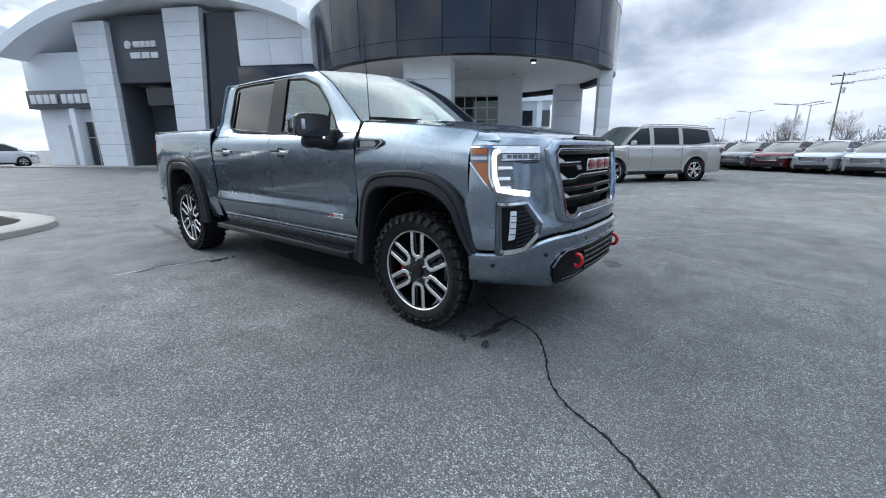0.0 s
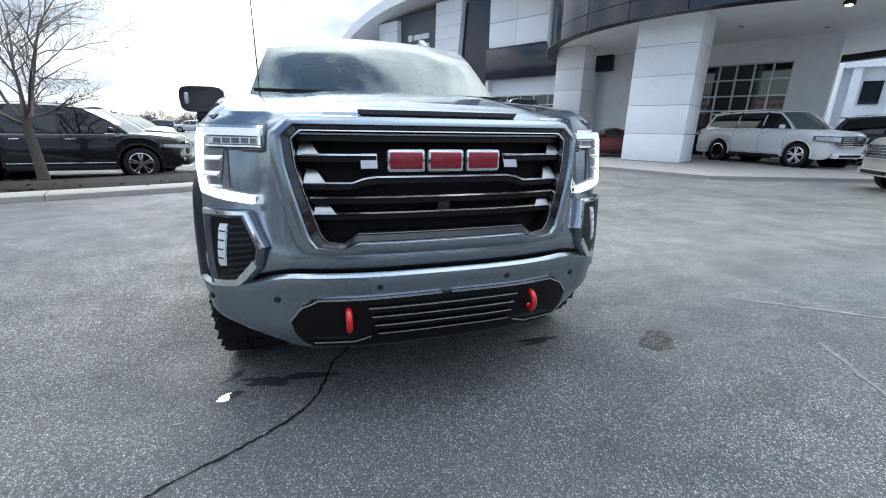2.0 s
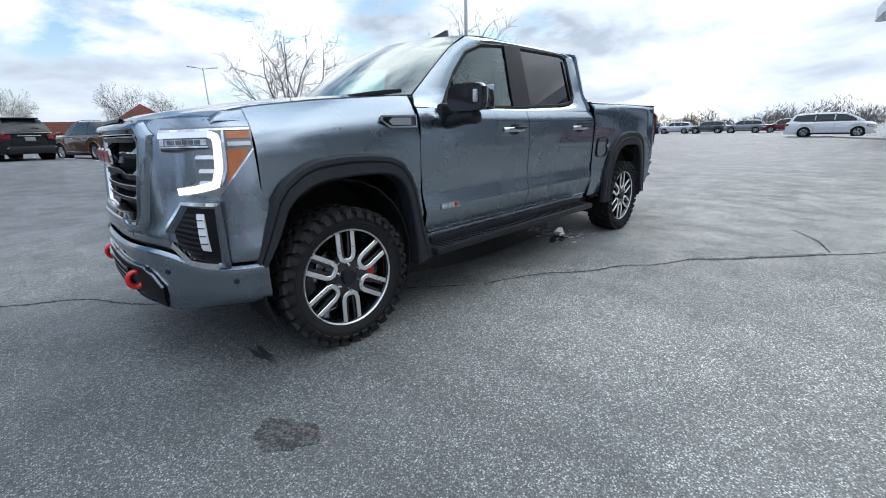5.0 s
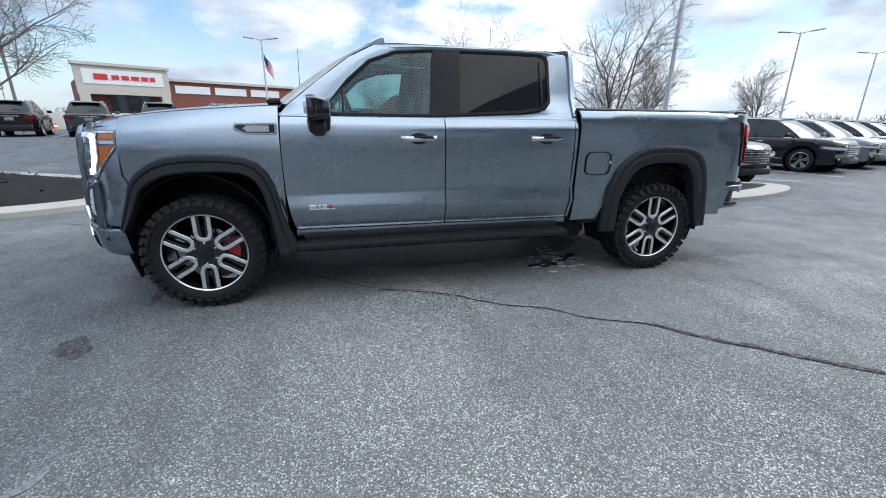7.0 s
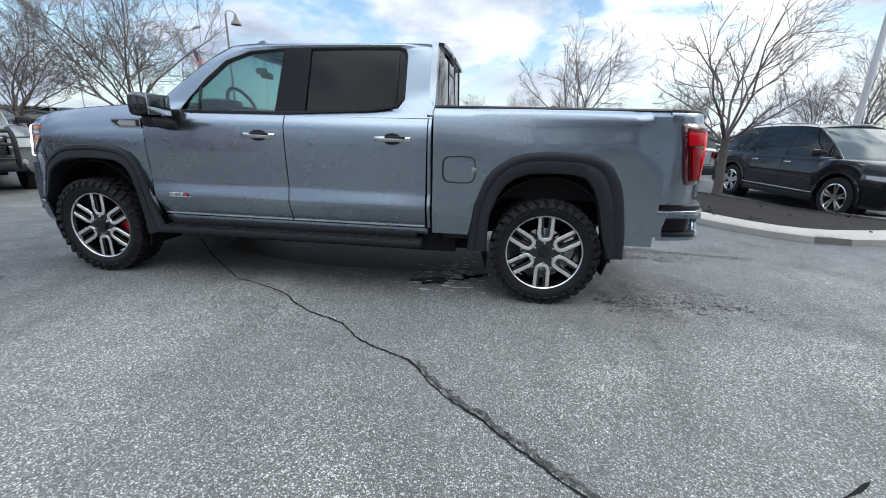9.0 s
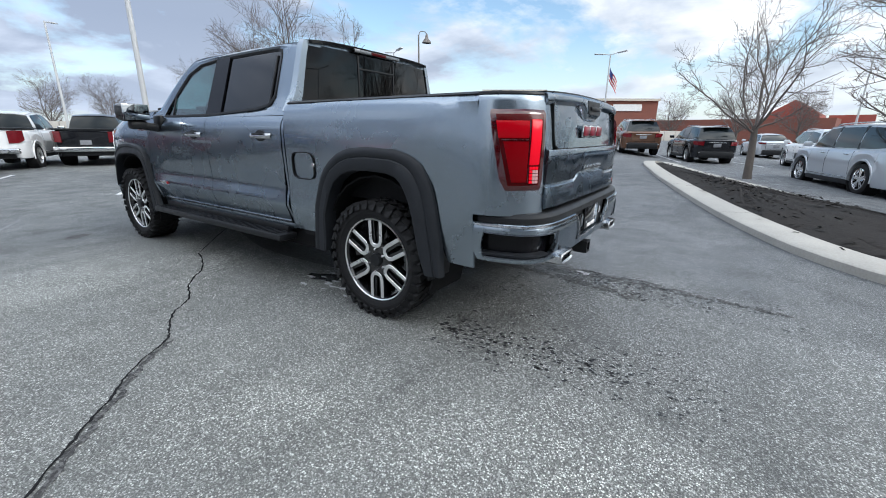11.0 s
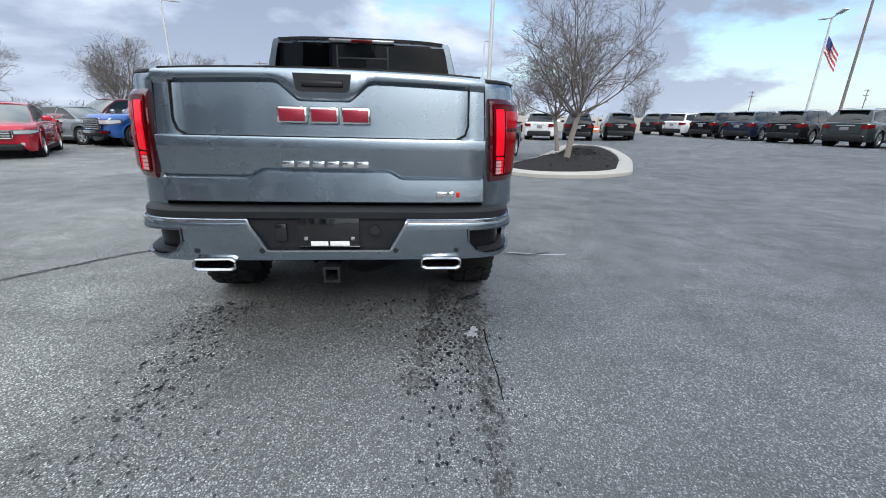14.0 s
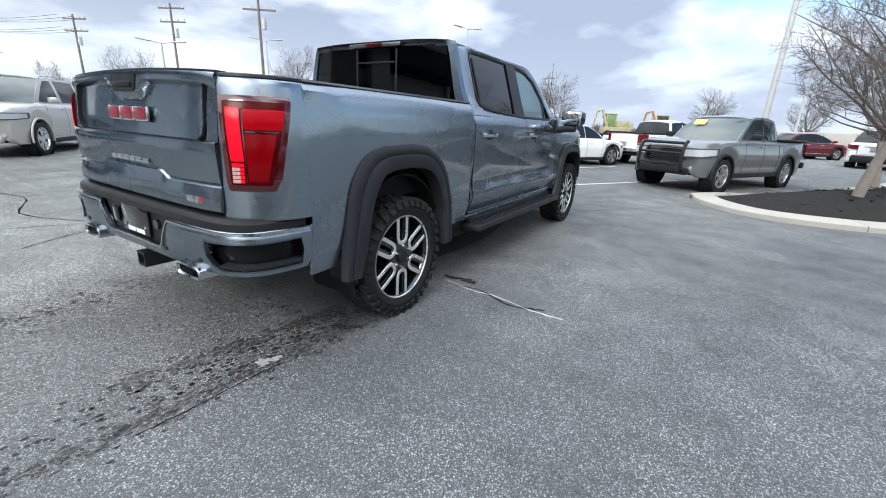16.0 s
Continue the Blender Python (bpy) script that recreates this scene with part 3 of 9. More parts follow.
bm = bmesh.new()
for i in range(900):
    # drips left along the tail's wheel tracks
    t = rng.random()
    if i < 330:
        x, y = rng.gauss(-0.86 + 0.12 * t, 0.09 + 0.10 * t), -2.3 - 1.6 * t
    elif i < 780:
        x, y = rng.gauss(0.74 - 0.16 * t, 0.06 + 0.12 * t), -2.05 - 2.3 * t
    else:
        x, y = rng.uniform(-0.7, 0.7), -2.3 - 1.3 * t * t
    r = rng.uniform(0.003, 0.013) * (1.2 - 0.6 * t)
    n = 7
    bm.faces.new([bm.verts.new((x + r * rng.uniform(0.6, 1.2) * math.cos(6.2832 * k / n), y + 1.5 * r * rng.uniform(0.6, 1.2) * math.sin(6.2832 * k / n), 0.0035)) for k in range(n)])
tagged(part("water_drips", bm, M_WET), "dark water drips on asphalt", "stain", kind="stuff")
# broken runs of damp behind the tail
M_RUN = dark_patch("damp_run", 1.3, 0.6)
bm = bmesh.new()
for i in range(1050):
    t = rng.random() ** 1.4
    if i < 650:
        x, y = rng.gauss(0.83 - 0.05 * t - 0.09 * t * t, 0.045 * (1 - t) + 0.018), -1.98 - 2.3 * t
    else:
        x, y = rng.gauss(0.62 - 0.20 * t, 0.03 + 0.02 * t), -2.1 - 1.3 * t
    r = rng.uniform(0.005, 0.021) * (1.2 - 0.6 * t)
    n = 8
    bm.faces.new([bm.verts.new((x + r * rng.uniform(0.4, 1.1) * math.cos(6.2832 * k / n), y + 1.9 * r * rng.uniform(0.4, 1.1) * math.sin(6.2832 * k / n), 0.0022 + 0.0000006 * i)) for k in range(n)])
tagged(part("water_run", bm, M_RUN), "dark broken run of water behind the truck", "stain", kind="stuff")

# ---- the pickup truck ----
WB = 1.8725
TYRE_R = 0.402


class Plan:
    """A body corner seen from above: a line from the middle of the nose or tail round to the flank."""

    def __init__(self, pts, lean, dent=0.0):
        self.dent = dent
        self.P = smooth_line([(x, y, 0) for x, y in pts], 6)
        self.L = [0.0]
        for a, b in zip(self.P, self.P[1:]):
            self.L.append(self.L[-1] + (b - a).length)
        self.lean = lean
        self.out = 1 if pts[0][1] > 0 else -1

    def at_y(self, y):
        """The length along the line at which it reaches y."""
        for i in range(len(self.P) - 1):
            a, b = self.P[i].y, self.P[i + 1].y
            if (a - y) * (b - y) <= 0 and a != b:
                return self.L[i] + (self.L[i + 1] - self.L[i]) * (a - y) / (a - b)
        return self.L[-1]

    def __call__(self, s, z, off=0.0):
        k = 0
        a = abs(s)
        while k < len(self.L) - 2 and self.L[k + 1] < a:
            k += 1
        t = (a - self.L[k]) / (self.L[k + 1] - self.L[k])
        p = self.P[k] + (self.P[k + 1] - self.P[k]) * t
        j = k if t < 0.5 else min(k + 1, len(self.P) - 2)
        d = (self.P[min(j + 1, len(self.P) - 1)] - self.P[max(j - 1, 0)]).normalized()
        n = Vector((-d.y, d.x, 0)) if self.out > 0 else Vector((d.y, -d.x, 0))
        if n.x < -0.2:
            n = -n
        hollow = 0.0
        if self.dent and 0.655 < a < 0.99:
            hollow = self.dent * curve_at([(0.655, 0.0), (0.70, 0.45), (0.755, 1.0), (0.80, 1.0), (0.90, 0.5), (0.99, 0.0)], a) * curve_at([(0.80, 0.0), (0.95, 1.0), (1.245, 1.0), (1.284, 0.3)], z)
        p = p + n * (off + curve_at(self.lean, z) - hollow)
        if self.dent and a > 0.55:
            # towards the wheels the lines of the nose fall and the bumper grows shallower
            k_ = min(1.0, (a - 0.55) / 0.42)
            z = z + k_ * k_ * (3 - 2 * k_) * curve_at([(0.345, 0.055), (0.45, 0.0), (0.60, -0.065), (0.70, -0.085), (0.80, -0.055), (0.93, -0.015), (1.0, 0.0)], z)
        return Vector((p.x if s >= 0 else -p.x, p.y, z))


FRONT = Plan([(0, 2.745), (0.2, 2.742), (0.35, 2.730), (0.50, 2.702), (0.60, 2.666), (0.70, 2.606), (0.80, 2.545),
              (0.875, 2.480), (0.925, 2.410), (0.950, 2.345), (0.962, 2.275), (0.968, 2.15)],
             [(0.36, -0.016), (0.45, -0.002), (0.60, 0.004), (0.75, 0.01), (1.0, 0.0), (1.2, -0.02), (1.30, -0.06)], 0.040)
REAR = Plan([(0, -2.955), (0.3, -2.955), (0.6, -2.948), (0.74, -2.935), (0.80, -2.918), (0.87, -2.875), (0.925, -2.82),
             (0.965, -2.75), (0.985, -2.69), (0.992, -2.60), (0.992, -2.45)],
            [(0.45, -0.03), (0.8, 0.0), (1.2, -0.01), (1.45, -0.035)])


def rows_patch(plan, bm, s0, s1, zs, off=0.0, thick=0.012, ns=14):
    """A skin on a plan between two edges s0(z), s1(z), given as tables or numbers; off too may follow z."""
    def val(q, z):
        return q if isinstance(q, (int, float)) else curve_at(q, z)
    grid = []
    for k in range(ns + 1):
        row = []
        for z in zs:
            a, b = val(s0, z), val(s1, z)
            row.append(plan(a + (b - a) * k / ns, z, val(off, z)))
        grid.append(row)
    flip = (val(s1, zs[0]) > val(s0, zs[0])) == (plan.out > 0)
    sheet(bm, grid, -thick if flip else thick)


def strip_on(plan, bm, path, w, off, thick=0.01, n=8):
    """A raised band of width w along a path of (s, z)."""
    P = []
    for a, b in zip(path, path[1:]):
        P += [(a[0] + (b[0] - a[0]) * k / n, a[1] + (b[1] - a[1]) * k / n) for k in range(n)]
    P.append(path[-1])
    rings = []
    for i, (s, z) in enumerate(P):
        a, b = P[max(i - 1, 0)], P[min(i + 1, len(P) - 1)]
        dx, dz = b[0] - a[0], b[1] - a[1]
        l = math.hypot(dx, dz)
        nx, nz = -dz / l * w / 2, dx / l * w / 2
        rings.append([plan(s + nx, z + nz, off), plan(s - nx, z - nz, off), plan(s - nx, z - nz, off - thick), plan(s + nx, z + nz, off - thick)])
    V = [[bm.verts.new(p) for p in r] for r in rings]
    for a, b in zip(V, V[1:]):
        for k in range(4):
            bm.faces.new((a[k], a[(k + 1) % 4], b[(k + 1) % 4], b[k]))
    bm.faces.new(V[0][::-1])
    bm.faces.new(V[-1])


def block_on(plan, bm, s, z, w, h, d, off=0.0, bevel=0.004):
    """A small block laid on a plan."""
    p, q = plan(s, z, off), plan(s, z, off + 0.1)
    turn = (q - p).to_track_quat("Y", "Z").to_matrix().to_4x4()
    box(bm, p, (w, d, h), bevel, turn)


SIDE_X = [(0.34, 0.900), (0.50, 0.934), (0.60, 0.968), (0.685, 1.000), (0.72, 0.998), (0.80, 0.977), (0.88, 0.982),
          (1.00, 0.989), (1.12, 0.993), (1.23, 0.991), (1.275, 0.986), (1.315, 0.965), (1.345, 0.946)]
BED_X = [(0.34, 0.93), (0.50, 0.958), (0.64, 0.985), (0.70, 0.994), (0.80, 0.985), (1.00, 0.990), (1.2, 0.997),
         (1.30, 0.994), (1.36, 0.984), (1.40, 0.970), (1.420, 0.950), (1.427, 0.93)]
ARCH_F = [(1.235, 0.40), (1.31, 0.61), (1.36, 0.86), (1.40, 0.955), (1.46, 1.03), (1.54, 1.065), (1.68, 1.085), (1.85, 1.09),
          (2.02, 1.075), (2.11, 1.04), (2.20, 0.975), (2.25, 0.91), (2.32, 0.72), (2.37, 0.585)]
ARCH_FI = [(1.375, 0.37), (1.40, 0.62), (1.435, 0.80), (1.465, 0.885), (1.515, 0.94), (1.59, 0.968), (1.72, 0.975), (1.85, 0.975),
           (1.98, 0.965), (2.06, 0.945), (2.135, 0.905), (2.19, 0.855), (2.26, 0.70), (2.325, 0.585)]
ARCH_R = [(-2.43, 0.40), (-2.415, 0.60), (-2.375, 0.84), (-2.345, 0.94), (-2.29, 1.04), (-2.22, 1.095), (-2.10, 1.13), (-1.85, 1.14),
          (-1.68, 1.125), (-1.57, 1.085), (-1.465, 1.01), (-1.40, 0.92), (-1.33, 0.72), (-1.30, 0.40)]
ARCH_RI = [(-2.315, 0.40), (-2.265, 0.55), (-2.225, 0.74), (-2.195, 0.84), (-2.15, 0.925), (-2.10, 0.97), (-2.02, 0.99), (-1.85, 0.995),
           (-1.72, 0.985), (-1.63, 0.955), (-1.555, 0.90), (-1.51, 0.83), (-1.45, 0.68), (-1.435, 0.40)]
HOOD_Z = [(1.30, 1.412), (1.42, 1.408), (1.90, 1.372), (2.23, 1.335), (2.46, 1.295), (2.62, 1.268), (2.72, 1.245)]
GH_X = [(1.33, 0.925), (1.36, 0.905), (1.60, 0.832), (1.75, 0.787), (1.83, 0.763), (1.87, 0.742)]


def wheel_kit(parent, x, y, side, caliper):
    """One wheel: tyre with lugs, black six-spoke rim with bright U-shaped faces, brake disc."""
    hub = part("wheel", _tyre_mesh(), M_RUBBER, parent, "knobbly black all-terrain tyre on a black and silver six-spoke rim")
    hub.matrix_basis = Matrix.Translation((x, y, TYRE_R)) @ Matrix.Diagonal((side, 1, 1, 1)).to_4x4()
    bm = bmesh.new()
    n = 34
    for i in range(n):
        a = 2 * math.pi * i / n
        for k, (h, w, d) in enumerate(((0.112, 0.062, 0.052), (0.048, 0.056, 0.034), (-0.022, 0.056, 0.034), (-0.092, 0.062, 0.05))):
            t = a + (0.5 * (k % 2)) * 2 * math.pi / n
            rr = 0.391 if k in (0, 3) else 0.394
            m = Matrix.Rotation(t, 4, "X") @ Matrix.Translation((h, 0, rr)) @ Matrix.Rotation(0.35 * (1 if k % 2 else -1), 4, "Z")
            box(bm, (0, 0, 0), (0.001, 0.001, 0.001))
            bm.verts.ensure_lookup_table()
            for v in bm.verts[-8:]:
                v.co = m @ Vector((math.copysign(w / 2, v.co.x), math.copysign(d / 2, v.co.y), math.copysign(0.011, v.co.z)))
        # shoulder lugs run down the outer wall
        t = a + 0.25 * 2 * math.pi / n
        m = Matrix.Rotation(t, 4, "X") @ Matrix.Translation((0.139, 0, 0.368)) @ Matrix.Rotation(-0.5, 4, "Y")
        box(bm, (0, 0, 0), (0.001, 0.001, 0.001))
        bm.verts.ensure_lookup_table()
        for v in bm.verts[-8:]:
            v.co = m @ Vector((math.copysign(0.007, v.co.x), math.copysign(0.019, v.co.y), math.copysign(0.026, v.co.z)))
    part("tread", bm, M_RUBBER, hub, "deep black tread lugs")
    bm = bmesh.new()
    lathe(bm, [(0.283, 0.118), (0.279, 0.124), (0.272, 0.118), (0.262, 0.07), (0.250, -0.05), (0.262, -0.11), (0.283, -0.11)], Matrix(), 48, True)
    for k in range(6):
        a = 2 * math.pi * (k + 0.0) / 6
        for d in (-1, 1):
            m = Matrix.Rotation(a, 4, "X")
            prism(bm, [(q, r) for q, r in ((0.012 * d, 0.06), (0.060 * d, 0.10), (0.058 * d, 0.268), (0.018 * d, 0.272), (0.012 * d, 0.14))][::d],
                  -0.045, m @ Matrix(((0, 0, 1, 0.100), (1, 0, 0, 0), (0, 1, 0, 0), (0, 0, 0, 1))))
    lathe(bm, [(0.0, 0.105), (0.105, 0.105), (0.115, 0.095), (0.115, 0.03), (0.0, 0.03)], Matrix(), 32)
    rim = part("rim", bm, M_GLOSSBLACK, hub, "gloss black alloy rim")
    bm = bmesh.new()
    lathe(bm, [(0.284, 0.119), (0.281, 0.127), (0.274, 0.122), (0.272, 0.115)], Matrix(), 64)
    part("rim_lip", bm, M_MACHINED, rim, "bright machined rim lip")
    for k in range(6):
        a = 2 * math.pi * k / 6
        bm = bmesh.new()
        path = [(0.047, 0.272), (0.045, 0.14), (0.036, 0.112), (0.018, 0.099), (-0.018, 0.099), (-0.036, 0.112), (-0.045, 0.14), (-0.047, 0.272)]
        rings = []
        for i, (q, r) in enumerate(path):
            p0, p1 = path[max(i - 1, 0)], path[min(i + 1, 7)]
            dx, dz = p1[0] - p0[0], p1[1] - p0[1]
            l = math.hypot(dx, dz)
            nx, nz = -dz / l * 0.0135, dx / l * 0.0135
            if i in (0, 7):
                nx, nz = math.copysign(0.0135, nx), 0
            rings.append([(0.109, q + nx, r + nz), (0.112, q + nx * 0.8, r + nz * 0.8), (0.112, q - nx * 0.8, r - nz * 0.8), (0.109, q - nx, r - nz)])
        V = [[bm.verts.new(Matrix.Rotation(a, 4, "X") @ Vector(p)) for p in rg] for rg in rings]
        for va, vb in zip(V, V[1:]):
            for j in range(4):
                bm.faces.new((va[j], va[(j + 1) % 4], vb[(j + 1) % 4], vb[j]))
        part("spoke_face", bm, M_MACHINED, rim)
    for k in range(6):
        a = 2 * math.pi * (k + 0.5) / 6
        bm = bmesh.new()
        lathe(bm, [(0.0, 0.018), (0.008, 0.016), (0.0105, 0.0), (0.0105, -0.01)], Matrix.Translation((0.108, 0.076 * math.cos(a), 0.076 * math.sin(a))), 10)
        part("lug_nut", bm, M_CHROME, rim)
    bm = bmesh.new()
    lathe(bm, [(0.0, 0.02), (0.042, 0.018), (0.048, 0.0), (0.048, -0.01)], Matrix.Translation((0.105, 0, 0)), 24)
    part("hub_cap", bm, M_BLACK, rim)
    bm = bmesh.new()
    lathe(bm, [(0.06, 0.0), (0.17, 0.0), (0.17, -0.025), (0.06, -0.025)], Matrix.Translation((0.02, 0, 0)), 40, True)
    part("brake_disc", bm, M_SATIN, hub)
    if caliper:
        bm = bmesh.new()
        pts = [(0.12 * math.cos(t), 0.12 * math.sin(t)) for t in span(-0.55, 0.55, 8)] + [(0.215 * math.cos(t), 0.215 * math.sin(t)) for t in span(0.5, -0.5, 8)]
        prism(bm, pts, 0.07, Matrix.Rotation(radians(180), 4, "X") @ Matrix(((0, 0, 1, -0.02), (1, 0, 0, 0), (0, 1, 0, 0), (0, 0, 0, 1))))
        part("brake_caliper", bm, M_RED, hub, "red brake caliper")
    return hub


def _tyre_mesh():
    bm = bmesh.new()
    prof = [(0.280, 0.115), (0.290, 0.126), (0.315, 0.136), (0.345, 0.138), (0.366, 0.132), (0.382, 0.118), (0.388, 0.08), (0.390, 0.0),
            (0.388, -0.08), (0.382, -0.118), (0.366, -0.132), (0.345, -0.138), (0.310, -0.136), (0.280, -0.115)]
    lathe(bm, prof, Matrix(), 60, True)
    lathe(bm, [(0.318, 0.1385), (0.320, 0.1405), (0.334, 0.1405), (0.336, 0.1385)], Matrix(), 60)
    return bm


def sub_loop(loop, counts):
    out = []
    n = len(loop)
    for i in range(n):
        a, b = loop[i], loop[(i + 1) % n]
        for k in range(counts[i]):
            t = k / counts[i]
            out.append((a[0] + (b[0] - a[0]) * t, a[1] + (b[1] - a[1]) * t))
    return out


def build_truck():
    T = thing("pickup_truck", "steel grey crew-cab pickup truck with black wheels, parked on asphalt", "pickup truck")

    def P(name, bm, mat, parent=T, label="", **kw):
        return part(name, bm, mat, parent, label, **kw)

    # dark core that closes the gaps between panels
    bm = bmesh.new()
    box(bm, (0, 0.0, 0.78), (1.74, 2.4, 0.9), 0.02)
    box(bm, (0, -1.9, 0.68), (1.20, 1.8, 0.24), 0.02)
    box(bm, (0, 1.95, 0.80), (1.22, 1.25, 0.76), 0.02)
    box(bm, (0, 1.38, 0.9), (1.80, 0.12, 0.9))
    for sx in (-1, 1):
        box(bm, (sx * 0.80, -1.21, 0.72), (0.30, 0.2, 0.5))
        box(bm, (sx * 0.76, -2.60, 0.80), (0.22, 0.26, 0.5))
        box(bm, (sx * 0.71, 2.37, 0.78), (0.26, 0.14, 0.50))
        box(bm, (sx * 0.72, 2.17, 1.12), (0.22, 0.46, 0.16))
    box(bm, (0, 0.1, 0.37), (1.36, 2.9, 0.12), 0.02)
    box(bm, (0, -1.65, 0.50), (0.95, 1.4, 0.16), 0.02)
    core = P("chassis", bm, M_INNER, label="black underbody and frame")
    bm = bmesh.new()
    for y in (WB, -WB):
        tube(bm, [(-0.82, y, 0.40), (0.82, y, 0.40)], 0.06, 12)
    tube(bm, [(0, WB, 0.42), (0, -WB, 0.42)], 0.05, 10)
    tube(bm, [(0.42, -0.9, 0.42), (0.42, -2.3, 0.46), (0.55, -2.7, 0.52)], 0.045, 10)
    box(bm, (0, -WB, 0.40), (0.32, 0.3, 0.28), 0.08)
    P("axle", bm, M_BLACK, core)
    for sx in (-1, 1):
        for y in (-WB, WB):
            bm = bmesh.new()
            prof = []
            for a in span(-25, 205, 14):
                prof.append((0.47 * math.cos(radians(a)), 0.47 * math.sin(radians(a))))
            g = [[(sx * 0.60, y + q, 0.46 + r * 1.05), (sx * 0.96, y + q, 0.46 + r * 1.05)] for q, r in prof]
            sheet(bm, g, 0.01)
            P("wheel_arch_liner", bm, M_INNER, core)

    # ---- flanks ----
    for sx in (-1, 1):
        k = sx

        def side(bm, grid):
            sheet(bm, [[(k * x, y, z) for x, y, z in r] for r in grid], 0.014 * k)

        # front fender
        bm = bmesh.new()
        grid = []
        ys = [1.302, 1.33, 1.36, 1.40, 1.46, 1.54, 1.62, 1.72, 1.85, 1.96, 2.04, 2.11, 2.17, 2.21, 2.25, 2.283]
        for y in ys:
            lo = curve_at(ARCH_F, y) - 0.03 if y > 1.31 else 0.52
            hi = curve_at(HOOD_Z, y) - 0.004
            row = []
            for v in span(0, 1, 14):
                z = lo + (hi - lo) * (v ** 0.85)
                x = curve_at(SIDE_X, min(z, 1.2)) - (0.028 * max(0, (y - 1.95) / 0.33) ** 2 if z < 1.22 else 0.028 * max(0, (y - 1.95) / 0.33) ** 2)
                if z > 1.12:
                    x -= 0.105 * ((z - 1.12) / (hi - 1.12)) ** 2.2
                row.append((x, y, z))
            grid.append(row)
        side(bm, grid)
        P("front_fender", bm, M_STEEL)

        # doors: front and rear, each with a swept shut line
        def door(name, front, back, zs):
            bm = bmesh.new()
            g = []
            for u in span(0, 1, 16):
                row = []
                for z in zs:
                    y0, y1 = curve_at(back, z), curve_at(front, z)
                    y = y0 + (y1 - y0) * u
                    fade = max(0.0, min(1.0, (y + 0.98) / 0.25)) * max(0.0, min(1.0, (1.30 - y) / 0.3))
                    x = curve_at(SIDE_X, z)
                    if 0.69 < z < 0.99:
                        flatx = 0.998 + (0.984 - 0.998) * (z - 0.69) / 0.3
                        x = flatx + (x - flatx) * (0.35 + 0.65 * fade)
                    row.append((x, y, z))
                g.append(row)
            side(bm, g)
            return P(name, bm, M_STEEL)

        zs = [0.535, 0.56, 0.60, 0.64, 0.675, 0.69, 0.71, 0.74, 0.78, 0.81, 0.85, 0.90, 0.98, 1.06, 1.14, 1.20, 1.235, 1.262, 1.285, 1.308, 1.328, 1.338]
        fd = door("front_door", [(0.50, 1.235), (0.60, 1.262), (0.80, 1.292), (1.1, 1.297), (1.345, 1.285)], [(0.5, 0.116), (1.4, 0.126)], zs)
        rd = door("rear_door", [(0.5, 0.108), (1.4, 0.118)], [(0.5, -0.955), (0.56, -0.965), (1.4, -0.975)], zs)
        # cab corner behind the rear door
        bm = bmesh.new()
        side(bm, [[(curve_at(SIDE_X, z) - 0.003, y, z) for z in zs] for y in (-1.004, -0.99, -0.981)])
        P("cab_corner", bm, M_STEEL)
        # sill
        bm = bmesh.new()
        side(bm, [[(x, y, z) for x, z in ((0.905, 0.47), (0.930, 0.485), (0.938, 0.515), (0.936, 0.528))] for y in span(-0.98, 1.25, 8)])
        P("sill", bm, M_STEEL)
        bm = bmesh.new()
        for y0, y1 in ((1.235, 0.12), (0.105, -0.96)):
            side(bm, [[(0.944, y, 0.538), (0.958, y, 0.543), (0.960, y, 0.551), (0.948, y, 0.556)] for y in span(y1, y0, 6)])
        P("sill_trim", bm, M_CHROME, label="thin bright chrome strip")
        # running board with ribs
        bm = bmesh.new()
        box(bm, (k * 0.985, 0.15, 0.425), (0.17, 2.20, 0.055), 0.018)
        box(bm, (k * 0.93, 0.15, 0.47), (0.05, 2.1, 0.06), 0.01)
        rb = P("running_board", bm, M_BLACK, label="black ribbed running board")
        bm = bmesh.new()
        for i in range(44):
            box(bm, (k * 0.99, -0.87 + i * 0.0475, 0.455), (0.12, 0.018, 0.008))
        P("step_ribs", bm, M_FLARE, rb)
        # rear quarter bed side
        bm = bmesh.new()
        grid = []
        ys = [-1.022, -1.06, -1.14, -1.22, -1.295, -1.33, -1.36, -1.40, -1.465, -1.57, -1.68, -1.85, -2.02, -2.10, -2.22, -2.29, -2.345, -2.375, -2.415, -2.44, -2.48, -2.52, -2.57, -2.62]
        for y in ys[::-1]:
            lo = curve_at(ARCH_R, y) - 0.03 if -2.425 < y < -1.305 else (0.505 if y > -1.5 else 0.49)
            row = []
            for v in span(0, 1, 18):
                z = lo + (1.427 - lo) * v ** 0.8
                x = curve_at(BED_X, z)
                bulge = 0.010 * math.exp(-((y + 1.87) / 0.5) ** 2) * math.exp(-((z - 1.05) / 0.18) ** 2)
                if y < -2.40:
                    x += (REAR(REAR.at_y(y), z).x - x) * min(1.0, (-2.40 - y) / 0.2) * max(0.0, min(1.0, (1.40 - z) / 0.06))
                row.append((x + bulge, y, z))
            grid.append(row)
        side(bm, grid)
        bs = P("bed_side", bm, M_STEEL)
        # bed rail cap and inner wall
        bm = bmesh.new()
        side(bm, [[(0.945, y, 1.424), (0.925, y, 1.436), (0.84, y, 1.436), (0.83, y, 1.415)] for y in span(-2.72, -1.02, 6)])
        P("rail_cap", bm, M_BLACK, bs, "black bed rail cap")
        bm = bmesh.new()
        box(bm, (k * 0.83, -1.94, 1.10), (0.02, 1.82, 0.62))
        P("bed_wall", bm, M_INNER, bs)
